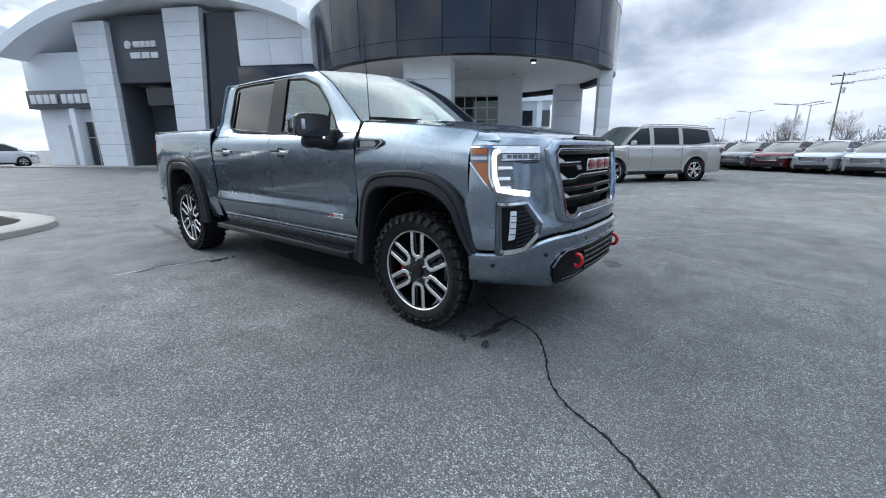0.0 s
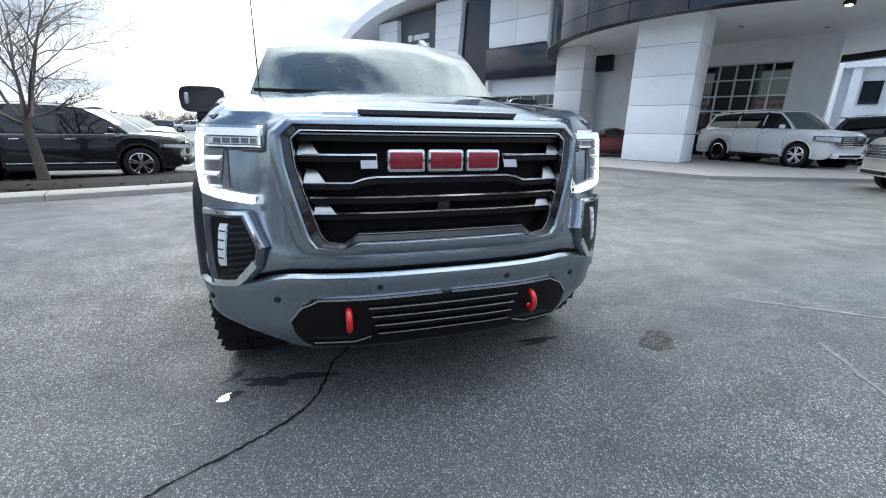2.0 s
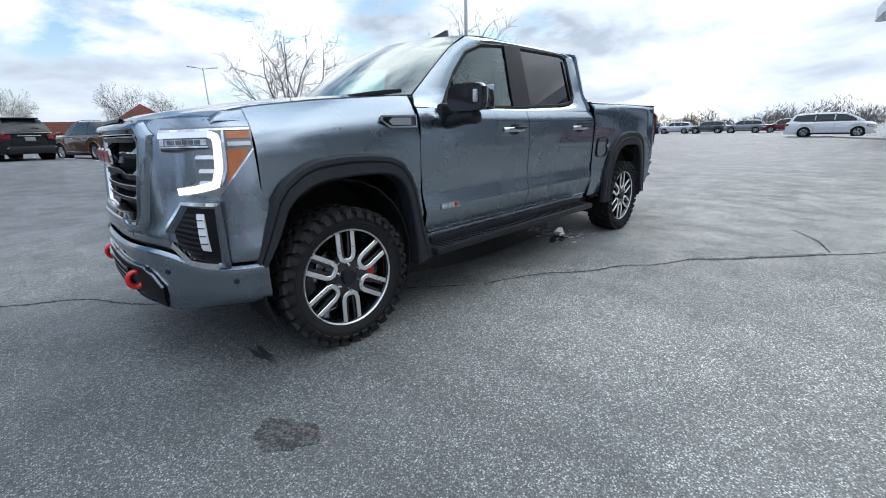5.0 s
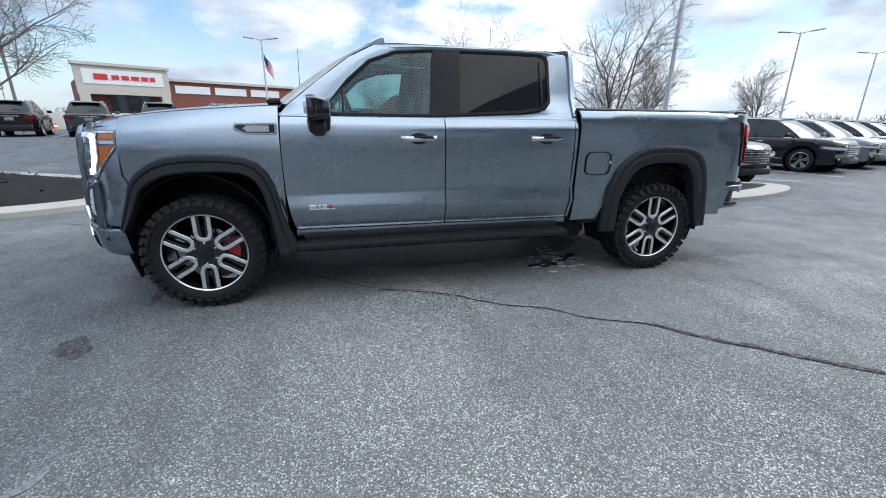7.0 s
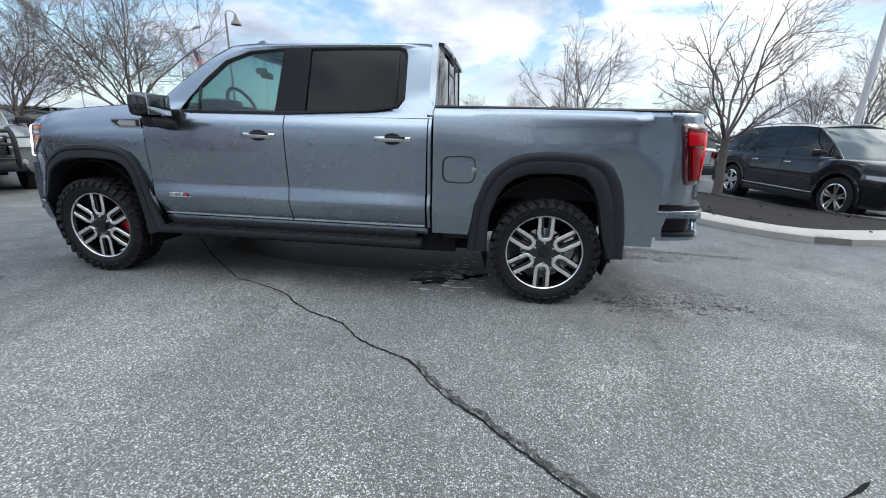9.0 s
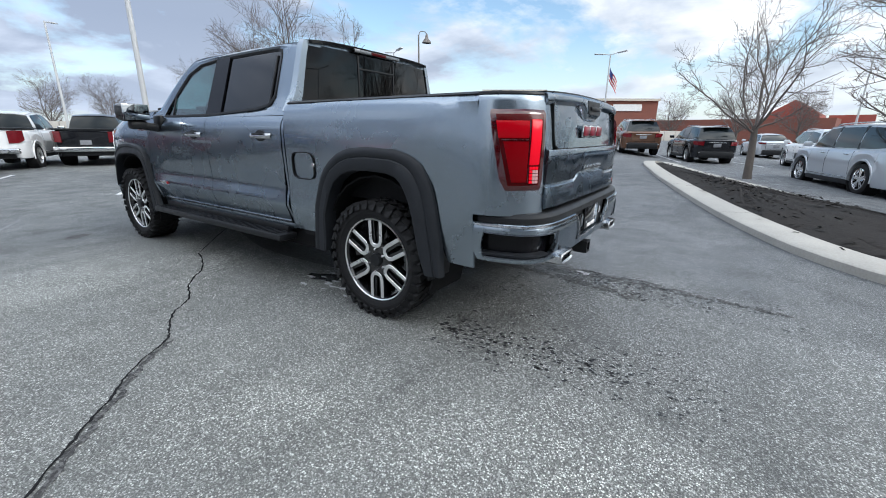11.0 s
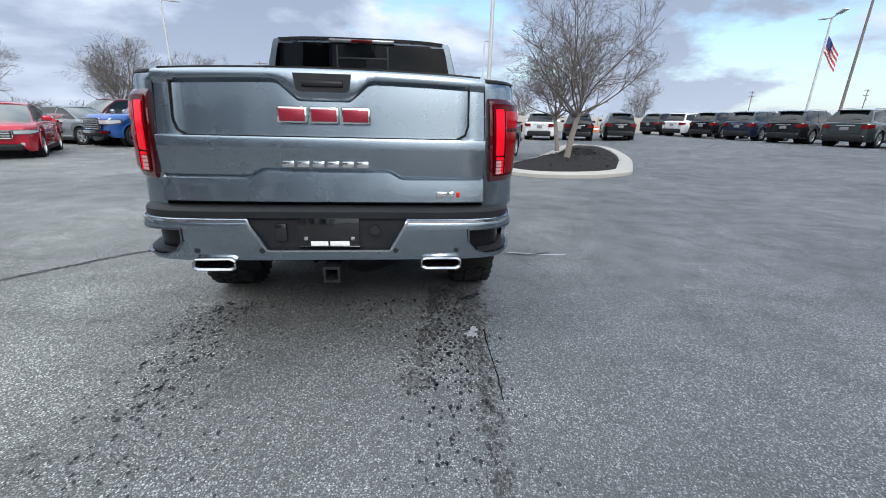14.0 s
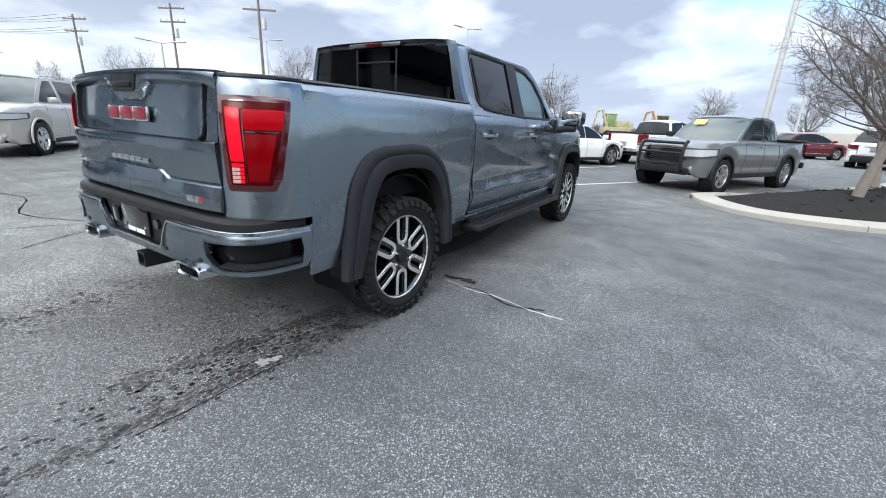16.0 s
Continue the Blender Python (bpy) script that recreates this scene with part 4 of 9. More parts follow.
        # flares
        for outer, inner, nm in ((ARCH_F, ARCH_FI, "front_flare"), (ARCH_R, ARCH_RI, "rear_flare")):
            bm = bmesh.new()
            n = 40
            o = dense([(0, y, z) for y, z in outer], n)
            q = dense([(0, y, z) for y, z in inner], n)
            loops = []
            for f, x in ((-0.02, 0.975), (0.0, 1.008), (0.10, 1.022), (0.30, 1.026), (0.42, 1.018), (0.47, 1.026), (0.90, 1.034), (1.0, 1.026), (1.03, 0.985), (1.02, 0.93)):
                lp = []
                for a, b in zip(o, q):
                    c = a.lerp(b, f)
                    edge = 0.0
                    if nm == "front_flare" and c.y > 2.2:
                        edge = 0.03 * ((c.y - 2.2) / 0.15) ** 1.5
                    lp.append((k * (x - edge), c.y, c.z))
                loops.append(lp)
            ring_sheet(bm, loops, closed=False)
            P(nm, bm, M_FLARE, label="charcoal plastic wheel arch flare")
        # mud flaps
        for y, h in ((1.36, 0.30), (-2.345, 0.30)):
            bm = bmesh.new()
            box(bm, (k * 0.90, y, 0.445), (0.22, 0.02, 0.17), 0.008, Matrix.Rotation(0.15 if y > 0 else 0.12, 4, "X"))
            P("mud_flap", bm, M_BLACK)
        # handles
        for yc, pr in ((0.325, fd), (-0.72, rd)):
            bm = bmesh.new()
            g = [[(k * (0.993 + 0.034 * math.sin(math.pi * t) ** 0.5 + (0.008 if 0 < v < 1 else 0)), yc + 0.135 - 0.27 * t, 1.192 + (v - 0.5) * 0.036) for v in (0, 0.3, 0.7, 1)] for t in span(0, 1, 12)]
            sheet(bm, g, -0.012 * k)
            h = P("door_handle", bm, M_SATIN, pr, "chrome and black pull handle")
            bm = bmesh.new()
            box(bm, (k * 1.034, yc - 0.03, 1.206), (0.012, 0.15, 0.014), 0.004)
            P("handle_insert", bm, M_BLACK, h)
            bm = bmesh.new()
            lathe(bm, [(0.0, 0.0), (0.055, 0.0), (0.058, -0.02)], Matrix.Translation((k * 0.996, yc, 1.193)) @ Matrix.Diagonal((k, 1.25, 0.75, 1)), 24)
            P("handle_cup", bm, M_FLARE, h)
        # door badge: plain bright bars, one red
        bm = bmesh.new()
        for i, (y, w, h) in enumerate(((1.115, 0.055, 0.030), (1.07, 0.022, 0.03), (1.035, 0.035, 0.03))):
            box(bm, (k * 1.003, y, 0.712), (0.008, w, h), 0.002)
        box(bm, (k * 1.003, 1.05, 0.694), (0.007, 0.19, 0.006), 0.002)
        bd = P("door_badge", bm, M_CHROME, fd, "small bright badge")
        bm = bmesh.new()
        box(bm, (k * 1.004, 0.995, 0.710), (0.008, 0.024, 0.026), 0.002)
        P("badge_tip", bm, M_RED, bd)
        # fender vent emblem
        bm = bmesh.new()
        def vent(pts, x, d):
            prism(bm, pts if k > 0 else pts[::-1], d, Matrix(((0, 0, k, k * x), (1, 0, 0, 0), (0, 1, 0, 0), (0, 0, 0, 1))))
        vx = 0.968
        vent([(1.315, 1.222), (1.52, 1.222), (1.585, 1.262), (1.57, 1.290), (1.315, 1.296)], vx, 0.014)
        ve = P("fender_vent", bm, M_GLOSSBLACK, label="black side vent with a bright surround")
        bm = bmesh.new()
        ol = [(1.315, 1.222), (1.52, 1.222), (1.585, 1.262), (1.57, 1.290), (1.315, 1.296)]
        il = [(1.325, 1.232), (1.515, 1.232), (1.570, 1.263), (1.562, 1.281), (1.325, 1.286)]
        ring_sheet(bm, [[(k * (vx + d), y, z) for y, z in lp] for lp, d in ((ol, 0.0), (ol, 0.019), (il, 0.019), (il, 0.012))])
        P("vent_surround", bm, M_SATIN, ve)
        bm = bmesh.new()
        vent([(1.36, 1.238), (1.50, 1.238), (1.525, 1.258), (1.50, 1.278), (1.36, 1.278)], vx + 0.012, 0.006)
        P("vent_plate", bm, M_ALLOY, ve)
        # mirror
        bm = bmesh.new()
        head = []
        for u in span(0, 1, 10):
            ring = []
            for t in range(14):
                a = 2 * math.pi * t / 14
                ca, sa = math.cos(a), math.sin(a)
                sq = lambda q: math.copysign(abs(q) ** 0.45, q)
                yy = 1.035 + 0.060 - 0.135 * u
                w = 0.138 * (0.80 + 0.2 * math.sin(math.pi * min(1, u + 0.35)))
                hh = 0.084 * (0.72 + 0.28 * math.sin(math.pi * min(1, u * 0.8 + 0.3)))
                ring.append((k * (1.175 + w * sq(ca)), yy - 0.012 * ca, 1.388 + hh * sq(sa)))
            head.append(ring)
        V = [[bm.verts.new(p) for p in r] for r in head]
        for a, b in zip(V, V[1:]):
            for t in range(14):
                bm.faces.new((a[t], a[(t + 1) % 14], b[(t + 1) % 14], b[t]))
        bm.faces.new(V[0])
        bm.faces.new(V[-1][::-1])
        mi = P("side_mirror", bm, M_GLOSSBLACK, label="large gloss black towing mirror")
        bm = bmesh.new()
        box(bm, (k * 1.075, 1.035, 1.262), (0.28, 0.10, 0.075), 0.028, Matrix.Rotation(-k * 0.16, 4, "Y"))
        box(bm, (k * 1.155, 1.035, 1.275), (0.15, 0.11, 0.085), 0.03)
        box(bm, (k * 0.965, 1.03, 1.30), (0.06, 0.16, 0.14), 0.025)
        P("mirror_arm", bm, M_BLACK, mi)
        bm = bmesh.new()
        box(bm, (k * 1.18, 0.957, 1.388), (0.225, 0.008, 0.142), 0.003, Matrix.Rotation(-k * 0.07, 4, "Z"))
        P("mirror_face", bm, M_MIRROR, mi, "silvered mirror glass")
        bm = bmesh.new()
        box(bm, (k * 1.262, 1.092, 1.392), (0.026, 0.03, 0.075), 0.008)
        P("marker_lamp", bm, M_LENS, mi, "pale marker lens")
        # ---- glasshouse ----
        O = [(0.948, 1.295, 1.345), (0.862, 1.235, 1.42), (0.818, 1.01, 1.60), (0.774, 0.80, 1.755), (0.748, 0.61, 1.850), (0.742, 0.38, 1.867), (0.742, 0.05, 1.872),
             (0.742, -0.4, 1.875), (0.742, -0.80, 1.870), (0.750, -0.955, 1.845), (0.768, -1.002, 1.78), (0.852, -1.004, 1.5), (0.947, -1.004, 1.343),
             (0.947, -0.5, 1.340), (0.947, 0.2, 1.338), (0.947, 0.9, 1.338)]
        I = [(1.03, 1.353), (0.96, 1.445), (0.82, 1.608), (0.66, 1.745), (0.46, 1.816), (0.2, 1.838), (0.02, 1.842), (-0.4, 1.847), (-0.72, 1.847), (-0.775, 1.832),
             (-0.79, 1.785), (-0.787, 1.475), (-0.74, 1.415), (-0.55, 1.385), (0.17, 1.350), (0.8, 1.350)]
        I3 = [(curve_at(GH_X, z), y, z) for y, z in I]
        mid = [tuple((a + b) / 2 + (0.012 if i == 0 else 0) for i, (a, b) in enumerate(zip(p, q))) for p, q in zip(O, I3)]
        def up(lp, n=4):
            out = []
            for i in range(len(lp)):
                a, b = Vector(lp[i]), Vector(lp[(i + 1) % len(lp)])
                out += [a.lerp(b, t / n) for t in range(n)]
            return [(k * p.x, p.y, p.z) for p in out]
        inn = [(x - 0.03, y, z) for x, y, z in I3]
        bm = bmesh.new()
        ring_sheet(bm, [up(O), up(mid), up(I3), up(inn)])
        P("cab_side_frame", bm, M_STEEL)
        c = Vector((0, 0.1, 1.6))
        def shrink(lp, d, dx):
            return [(x + dx, y - d * (1 if y > 0.1 else -1) * (1.0 if abs(y - 0.1) > 0.75 else abs(y - 0.1) / 0.75), z - d * (1 if z > 1.6 else -1)) for x, y, z in lp]
        bm = bmesh.new()
        ring_sheet(bm, [up(shrink(I3, 0.0, 0.003)), up(shrink(I3, 0.004, 0.006)), up(shrink(I3, 0.020, 0.002)), up(shrink(I3, 0.022, -0.02))])
        P("window_seal", bm, M_BLACK, label="black window surround")
        # door shut line on the frame above the belt
        bm = bmesh.new()
        gx = lambda z: curve_at(GH_X, z)
        zz = span(1.355, 1.838, 8)
        bq = lambda z: (0.225 - 0.10 * (z - 1.355), -0.018 - 0.045 * (z - 1.355))
        g = [[(k * (gx(z) + 0.0035), bq(z)[0] + (bq(z)[1] - bq(z)[0]) * t, z) for z in zz] for t in (1, 0.55)]
        sheet(bm, g, 0.012 * k)
        g = [[(k * (gx(z) + 0.0035), bq(z)[0] + (bq(z)[1] - bq(z)[0]) * t, z) for z in zz] for t in (0.552, 0)]
        sheet(bm, g, 0.012 * k)
        P("door_pillar", bm, M_PIANO, label="gloss black pillar between the windows")

        def pane(name, y0, y1, mat, label):
            bm = bmesh.new()
            zt = lambda y: curve_at(sorted([(yy, z) for yy, z in ((-0.79, 1.62), (-0.785, 1.81), (-0.72, 1.847), (-0.4, 1.847), (0.02, 1.842), (0.2, 1.838), (0.46, 1.816), (0.66, 1.745), (0.82, 1.608), (0.96, 1.445), (1.03, 1.36))]), y)
            zb = lambda y: curve_at(sorted([(-0.79, 1.48), (-0.74, 1.415), (-0.55, 1.385), (0.17, 1.35), (1.03, 1.352)]), y)
            g = [[(k * (gx(zb(y) + (zt(y) - zb(y)) * v) - 0.010), y, zb(y) + (zt(y) - zb(y)) * v) for v in span(0, 1, 6)] for y in span(y0, y1, 18)]
            sheet(bm, g, 0.004 * k)
            ob = P(name, bm, mat, label=label)
            ob.visible_shadow = False
            return ob
        pane("front_window", 0.10, 1.00, M_GLASS, "clear front door window")
        pane("rear_window", -0.785, 0.05, M_TINT, "dark tinted rear door window")
        bm = bmesh.new()
        box(bm, (k * (gx(1.455) - 0.004), 0.86, 1.455), (0.012, 0.016, 0.22), 0.003, Matrix.Rotation(-k * 0.30, 4, "Y"))
        P("window_divider", bm, M_BLACK)
        bm = bmesh.new()
        box(bm, (k * (gx(1.61) - 0.004), -0.715, 1.61), (0.012, 0.022, 0.38), 0.003, Matrix.Rotation(-k * 0.30, 4, "Y"))
        P("window_divider", bm, M_BLACK)
        if k < 0:
            bm = bmesh.new()
            pts = []
            for i in range(28):
                a = 2 * math.pi * i / 28
                sq = lambda q: math.copysign(abs(q) ** 0.5, q)
                pts.append((-1.215 + 0.118 * sq(math.cos(a)), 0.992 + 0.094 * sq(math.sin(a))))
            loops = []
            for d, f in ((-0.006, 1.03), (0.0125, 1.03), (0.0125, 0.975), (-0.006, 0.975)):
                loops.append([(k * (curve_at(BED_X, z) + d), -1.215 + (y + 1.215) * f, 0.992 + (z - 0.992) * f) for y, z in pts])
            ring_sheet(bm, loops)
            P("fuel_flap", bm, M_INNER, bs, "round-cornered fuel flap seam")
            bm = bmesh.new()
            lathe(bm, [(0.0, 0.006), (0.016, 0.005), (0.018, 0.0)], Matrix.Translation((-1.000, -1.325, 1.0)) @ Matrix.Diagonal((-1, 1, 1, 1)), 14)
            P("flap_catch", bm, M_ALLOY, bs)

    # ---- bonnet ----
    bm = bmesh.new()
    grid = []
    for xi in span(-1, 1, 28):
        row = []
        for v in span(0, 1, 20):
            x = xi * (0.868 - 0.05 * v ** 3)
            yf = FRONT(min(abs(x), 0.86) * 1.13, 1.2).y - 0.025
            y = 1.335 + (yf - 1.335) * v - 0.05 * xi * xi * (1 - v)
            z = curve_at(HOOD_Z, y) + 0.034 * (1 - xi * xi) + 0.012 * (1 / (1 + math.exp((abs(x) - 0.47) / 0.012))) * min(1, (1 - v) * 9)
            z -= 0.030 * max(0, (v - 0.90) / 0.10) ** 2
            z += 0.004 * abs(xi) ** 8
            row.append((x, y, z))
        grid.append(row)
    sheet(bm, grid, 0.014)
    hood = P("bonnet", bm, M_STEEL, label="steel grey bonnet with a raised centre")
    bm = bmesh.new()
    rows_patch(FRONT, bm, [(1.27, -0.30), (1.30, -0.335)], [(1.27, 0.30), (1.30, 0.335)], [1.280, 1.296], 0.004, 0.02, 12)
    P("bonnet_slot", bm, M_BLACK, hood)
    bm = bmesh.new()
    sheet(bm, [[(x, 1.40 - 0.05 * (x / 0.8) ** 2 - d, 1.425 + 0.01 - e) for d, e in ((-0.03, 0.005), (0.06, 0.0))] for x in span(-0.82, 0.82, 16)], 0.02)
    P("cowl_panel", bm, M_BLACK)
    # ---- windscreen, roof, back window ----
    E = [(0.855, 1.240, 1.418), (0.812, 1.01, 1.598), (0.770, 0.80, 1.753), (0.742, 0.615, 1.851)]
    C = [(0, 1.42, 1.432), (0, 1.19, 1.600), (0, 0.95, 1.765), (0, 0.755, 1.872)]
    Es, Cs = smooth_line(E, 4), smooth_line(C, 4)
    bm = bmesh.new()
    grid = []
    for a, b in zip(Es, Cs):
        grid.append([(a.x * t, b.y + (a.y - b.y) * t * t, b.z + (a.z - b.z) * t * t) for t in span(-1, 1, 16)])
    sheet(bm, grid, -0.006)
    ws = P("windscreen", bm, M_GLASS, label="clear laminated windscreen")
    ws.visible_shadow = False
    bm = bmesh.new()
    g2 = [[Vector(p) * 1.0 + Vector((0, 0.004, 0.004)) for p in r] for r in grid]
    lp = [g2[0][j] for j in range(17)] + [g2[i][16] for i in range(1, 13)] + [g2[12][j] for j in range(15, -1, -1)] + [g2[i][0] for i in range(11, 0, -1)]
    cc = Vector((0, 1.02, 1.66))
    ring_sheet(bm, [lp, [p + (cc - p).normalized() * 0.028 for p in lp]])
    P("windscreen_band", bm, M_BLACK, ws)
    bm = bmesh.new()
    box(bm, (0.03, 0.80, 1.735), (0.20, 0.03, 0.06), 0.01)
    box(bm, (0.03, 0.85, 1.775), (0.05, 0.10, 0.05), 0.01)
    P("rear_view_mirror", bm, M_BLACK, ws)
    zc = [(-1.005, 1.884), (-0.8, 1.908), (-0.3, 1.922), (0.2, 1.918), (0.50, 1.906), (0.66, 1.890), (0.755, 1.873)]
    bm = bmesh.new()
    grid = []
    for t in span(-1, 1, 20):
        row = []
        for v in span(0, 1, 18):
            yf = 0.758 - 0.138 * t * t
            y = -1.005 + (yf + 1.005) * v
            c = curve_at(zc, y + 0.138 * t * t * v)
            e = min(1.872, c - 0.025) if v < 0.97 else 1.855
            z = c + (e - c) * abs(t) ** 2.4
            row.append((0.744 * t, y, z))
        grid.append(row)
    sheet(bm, grid, 0.02)
    roof = P("roof", bm, M_STEEL)
    bm = bmesh.new()
    pts = [(-0.07, 0.0), (0.11, 0.0), (0.075, 0.018), (-0.03, 0.068), (-0.055, 0.068)]
    prism(bm, [(y, z) for y, z in pts], 0.04, Matrix(((0, 0, 1, -0.47), (-1, 0, 0, 0.56), (0, 1, 0, 1.880), (0, 0, 0, 1))) @ Matrix.Diagonal((-1, 1, 1, 1)))
    P("roof_aerial", bm, M_STEEL, roof, "shark-fin aerial")
    bm = bmesh.new()
    tube(bm, [(0.80, 1.27, 1.40), (0.80, 1.25, 2.02)], [0.004, 0.0022], 6)
    P("radio_aerial", bm, M_BLACK, label="thin whip aerial")
    # back wall
    bm = bmesh.new()
    g = [[(x * min(0.94, 0.942 - 0.19 * (z - 1.34) / 0.5), -0.985 - 0.02 * (1 - abs(x)), z) for z in span(0.7, 1.46, 6)] for x in span(-1, 1, 10)]
    sheet(bm, g, -0.02)
    for q in (-1, 1):
        g = [[(q * x_, -0.996 + d, z) for x_, d, z in ((a, 0.0, z), (b, 0.0, z), (b + 0.004, 0.03, z))] for z, a, b in ((1.36, 0.84, 0.935), (1.5, 0.795, 0.850), (1.64, 0.765, 0.808), (1.78, 0.735, 0.768), (1.845, 0.715, 0.750), (1.872, 0.70, 0.735))]
        sheet(bm, g, 0.02 * q)
    g = [[(x * 0.72, -0.99, z) for z in (1.845, 1.885)] for x in span(-1, 1, 8)]
    sheet(bm, g, -0.02)
    P("cab_back", bm, M_STEEL)
    bm = bmesh.new()
    g = [[(x * (0.828 - 0.098 * (z - 1.43) / 0.428), -0.998 - 0.018 * (1 - x * x) - 0.01 * (1.85 - z), z) for z in span(1.43, 1.858, 6)] for x in span(-1, 1, 12)]
    sheet(bm, g, -0.006)
    rg = P("back_window", bm, M_TINT, label="dark tinted sliding back window")
    rg.visible_shadow = False
    bm = bmesh.new()
    for x in (-0.22, 0.22):
        box(bm, (x, -1.022, 1.64), (0.016, 0.012, 0.40), 0.003)
    box(bm, (0, -1.022, 1.74), (0.44, 0.012, 0.014), 0.003)
    P("slider_frame", bm, M_BLACK, rg)
    bm = bmesh.new()
    g = [[(x * 0.70, -0.97 - 0.075 * v, 1.890 - 0.012 * v - 0.02 * abs(x) ** 4) for v in (0, 0.5, 1)] for x in span(-1, 1, 14)]
    sheet(bm, g, 0.022)
    sp = P("roof_spoiler", bm, M_GLOSSBLACK, label="black roof-edge spoiler")
    bm = bmesh.new()
    box(bm, (0, -1.046, 1.872), (0.56, 0.02, 0.032), 0.008)
    bl = P("high_brake_lamp", bm, M_LAMPDARK, sp, "grey and red high brake lamp")
    bm = bmesh.new()
    box(bm, (0, -1.055, 1.872), (0.18, 0.012, 0.024), 0.004)
    P("brake_lens", bm, M_TAIL, bl)
    # ---- cabin ----
    bm = bmesh.new()
    box(bm, (0, 1.12, 1.30), (1.55, 0.36, 0.26), 0.06)
    box(bm, (0.0, 0.1, 0.98), (1.66, 2.0, 0.1))
    box(bm, (-0.40, 1.0, 1.44), (0.36, 0.18, 0.08), 0.03)
    dash = P("dashboard", bm, M_CABIN, label="dark dashboard")
    bm = bmesh.new()
    m = Matrix.Translation((-0.40, 0.80, 1.40)) @ Matrix.Rotation(radians(90), 4, "Z") @ Matrix.Rotation(radians(22), 4, "Y")
    prof = [(0.19 + 0.016 * math.cos(a), 0.016 * math.sin(a)) for a in span(0, 2 * math.pi, 10)[:-1]]
    lathe(bm, prof, m, 32, True)
    box(bm, (-0.40, 0.80, 1.40), (0.34, 0.02, 0.05), 0.01)
    P("steering_wheel", bm, M_CABIN, dash)
    for x, y in ((-0.40, 0.20), (0.40, 0.20), (-0.45, -0.62), (0.45, -0.62)):
        bm = bmesh.new()
        box(bm, (x, y + 0.22, 1.08), (0.52, 0.52, 0.16), 0.05)
        box(bm, (x, y - 0.10, 1.32), (0.50, 0.14, 0.52), 0.06, Matrix.Rotation(0.2, 4, "X"))
        box(bm, (x, y - 0.19, 1.68), (0.27, 0.10, 0.17), 0.045)
        box(bm, (x, y - 0.17, 1.59), (0.12, 0.03, 0.12), 0.01)
        P("seat", bm, M_CABIN, label="dark cabin seat")
    # ---- bed ----
    bm = bmesh.new()
    box(bm, (0, -1.94, 0.80), (1.66, 1.86, 0.04))
    box(bm, (0, -1.035, 1.10), (1.66, 0.03, 0.60))
    P("bed_floor", bm, M_INNER, label="dark lined cargo bed")
    bm = bmesh.new()
    box(bm, (0, -1.94, 1.395), (1.66, 1.80, 0.02), 0.006)
    P("bed_cover", bm, M_BLACK, label="flat black bed cover")

    # ---- nose ----
    cut = [(0.55, FRONT.at_y(2.375)), (0.72, FRONT.at_y(2.325)), (0.91, FRONT.at_y(2.255)), (0.96, FRONT.at_y(2.290)), (1.4, FRONT.at_y(2.290))]
    for q in (-1, 1):
        bm = bmesh.new()
        rows_patch(FRONT, bm, [(z, q * s) for z, s in ((0.70, 0.40), (0.775, 0.42), (0.80, 0.545), (0.85, 0.57), (1.10, 0.645), (1.20, 0.655), (1.245, 0.62), (1.265, 0.46), (1.3, 0.44))], [(z, s * q) for z, s in cut], [0.705, 0.72, 0.76, 0.80, 0.85, 0.90, 0.94, 0.97, 1.02, 1.08, 1.14, 1.20, 1.25, 1.272, 1.284],
                   [(0.705, 0.012), (0.73, 0.022), (0.80, 0.006), (1.25, 0.0), (1.284, -0.02)], 0.014, 26)
        P("nose_panel", bm, M_STEEL)
        # tip of the fender between bonnet and nose
        bm = bmesh.new()
        g = []
        for y in span(2.262, 2.43, 12):
            o = FRONT(FRONT.at_y(y), 1.268, -0.012)
            zi = curve_at(HOOD_Z, y) + 0.003 - 0.028 * max(0.0, (y - 2.36) / 0.07) ** 2
            xi = 0.80
            g.append([(q * (o.x + (xi - o.x) * f), y, o.z + (zi - o.z) * math.sin(f * math.pi / 2) ** 0.8) for f in span(0, 1, 6)])
        sheet(bm, g, 0.012 * q)
        P("fender_tip", bm, M_STEEL)
    bm = bmesh.new()
    rows_patch(FRONT, bm, -0.42, 0.42, [0.705, 0.72, 0.745, 0.77, 0.80], [(0.705, 0.012), (0.73, 0.022), (0.80, 0.006)], 0.014, 24)
    rows_patch(FRONT, bm, -0.46, 0.46, [1.225, 1.255, 1.285], [(1.225, 0.0), (1.285, -0.01)], 0.014, 24)
    P("nose_middle", bm, M_STEEL)
    # grille surround
    inner = [(-0.545, 1.222), (0.545, 1.222), (0.578, 1.192), (0.566, 1.10), (0.487, 0.842), (0.462, 0.808), (0.397, 0.800), (0.347, 0.840),
             (-0.347, 0.840), (-0.397, 0.800), (-0.462, 0.808), (-0.487, 0.842), (-0.566, 1.10), (-0.578, 1.192)]
    outer = [(-0.60, 1.272), (0.60, 1.272), (0.668, 1.215), (0.655, 1.10), (0.580, 0.800), (0.548, 0.764), (0.42, 0.758), (0.33, 0.757),
             (-0.33, 0.757), (-0.42, 0.758), (-0.548, 0.764), (-0.580, 0.800), (-0.655, 1.10), (-0.668, 1.215)]
    cnt = [24, 4, 4, 8, 3, 3, 3, 16, 3, 3, 3, 8, 4, 4]
    il, ol = sub_loop(inner, cnt), sub_loop(outer, cnt)
    loops = []
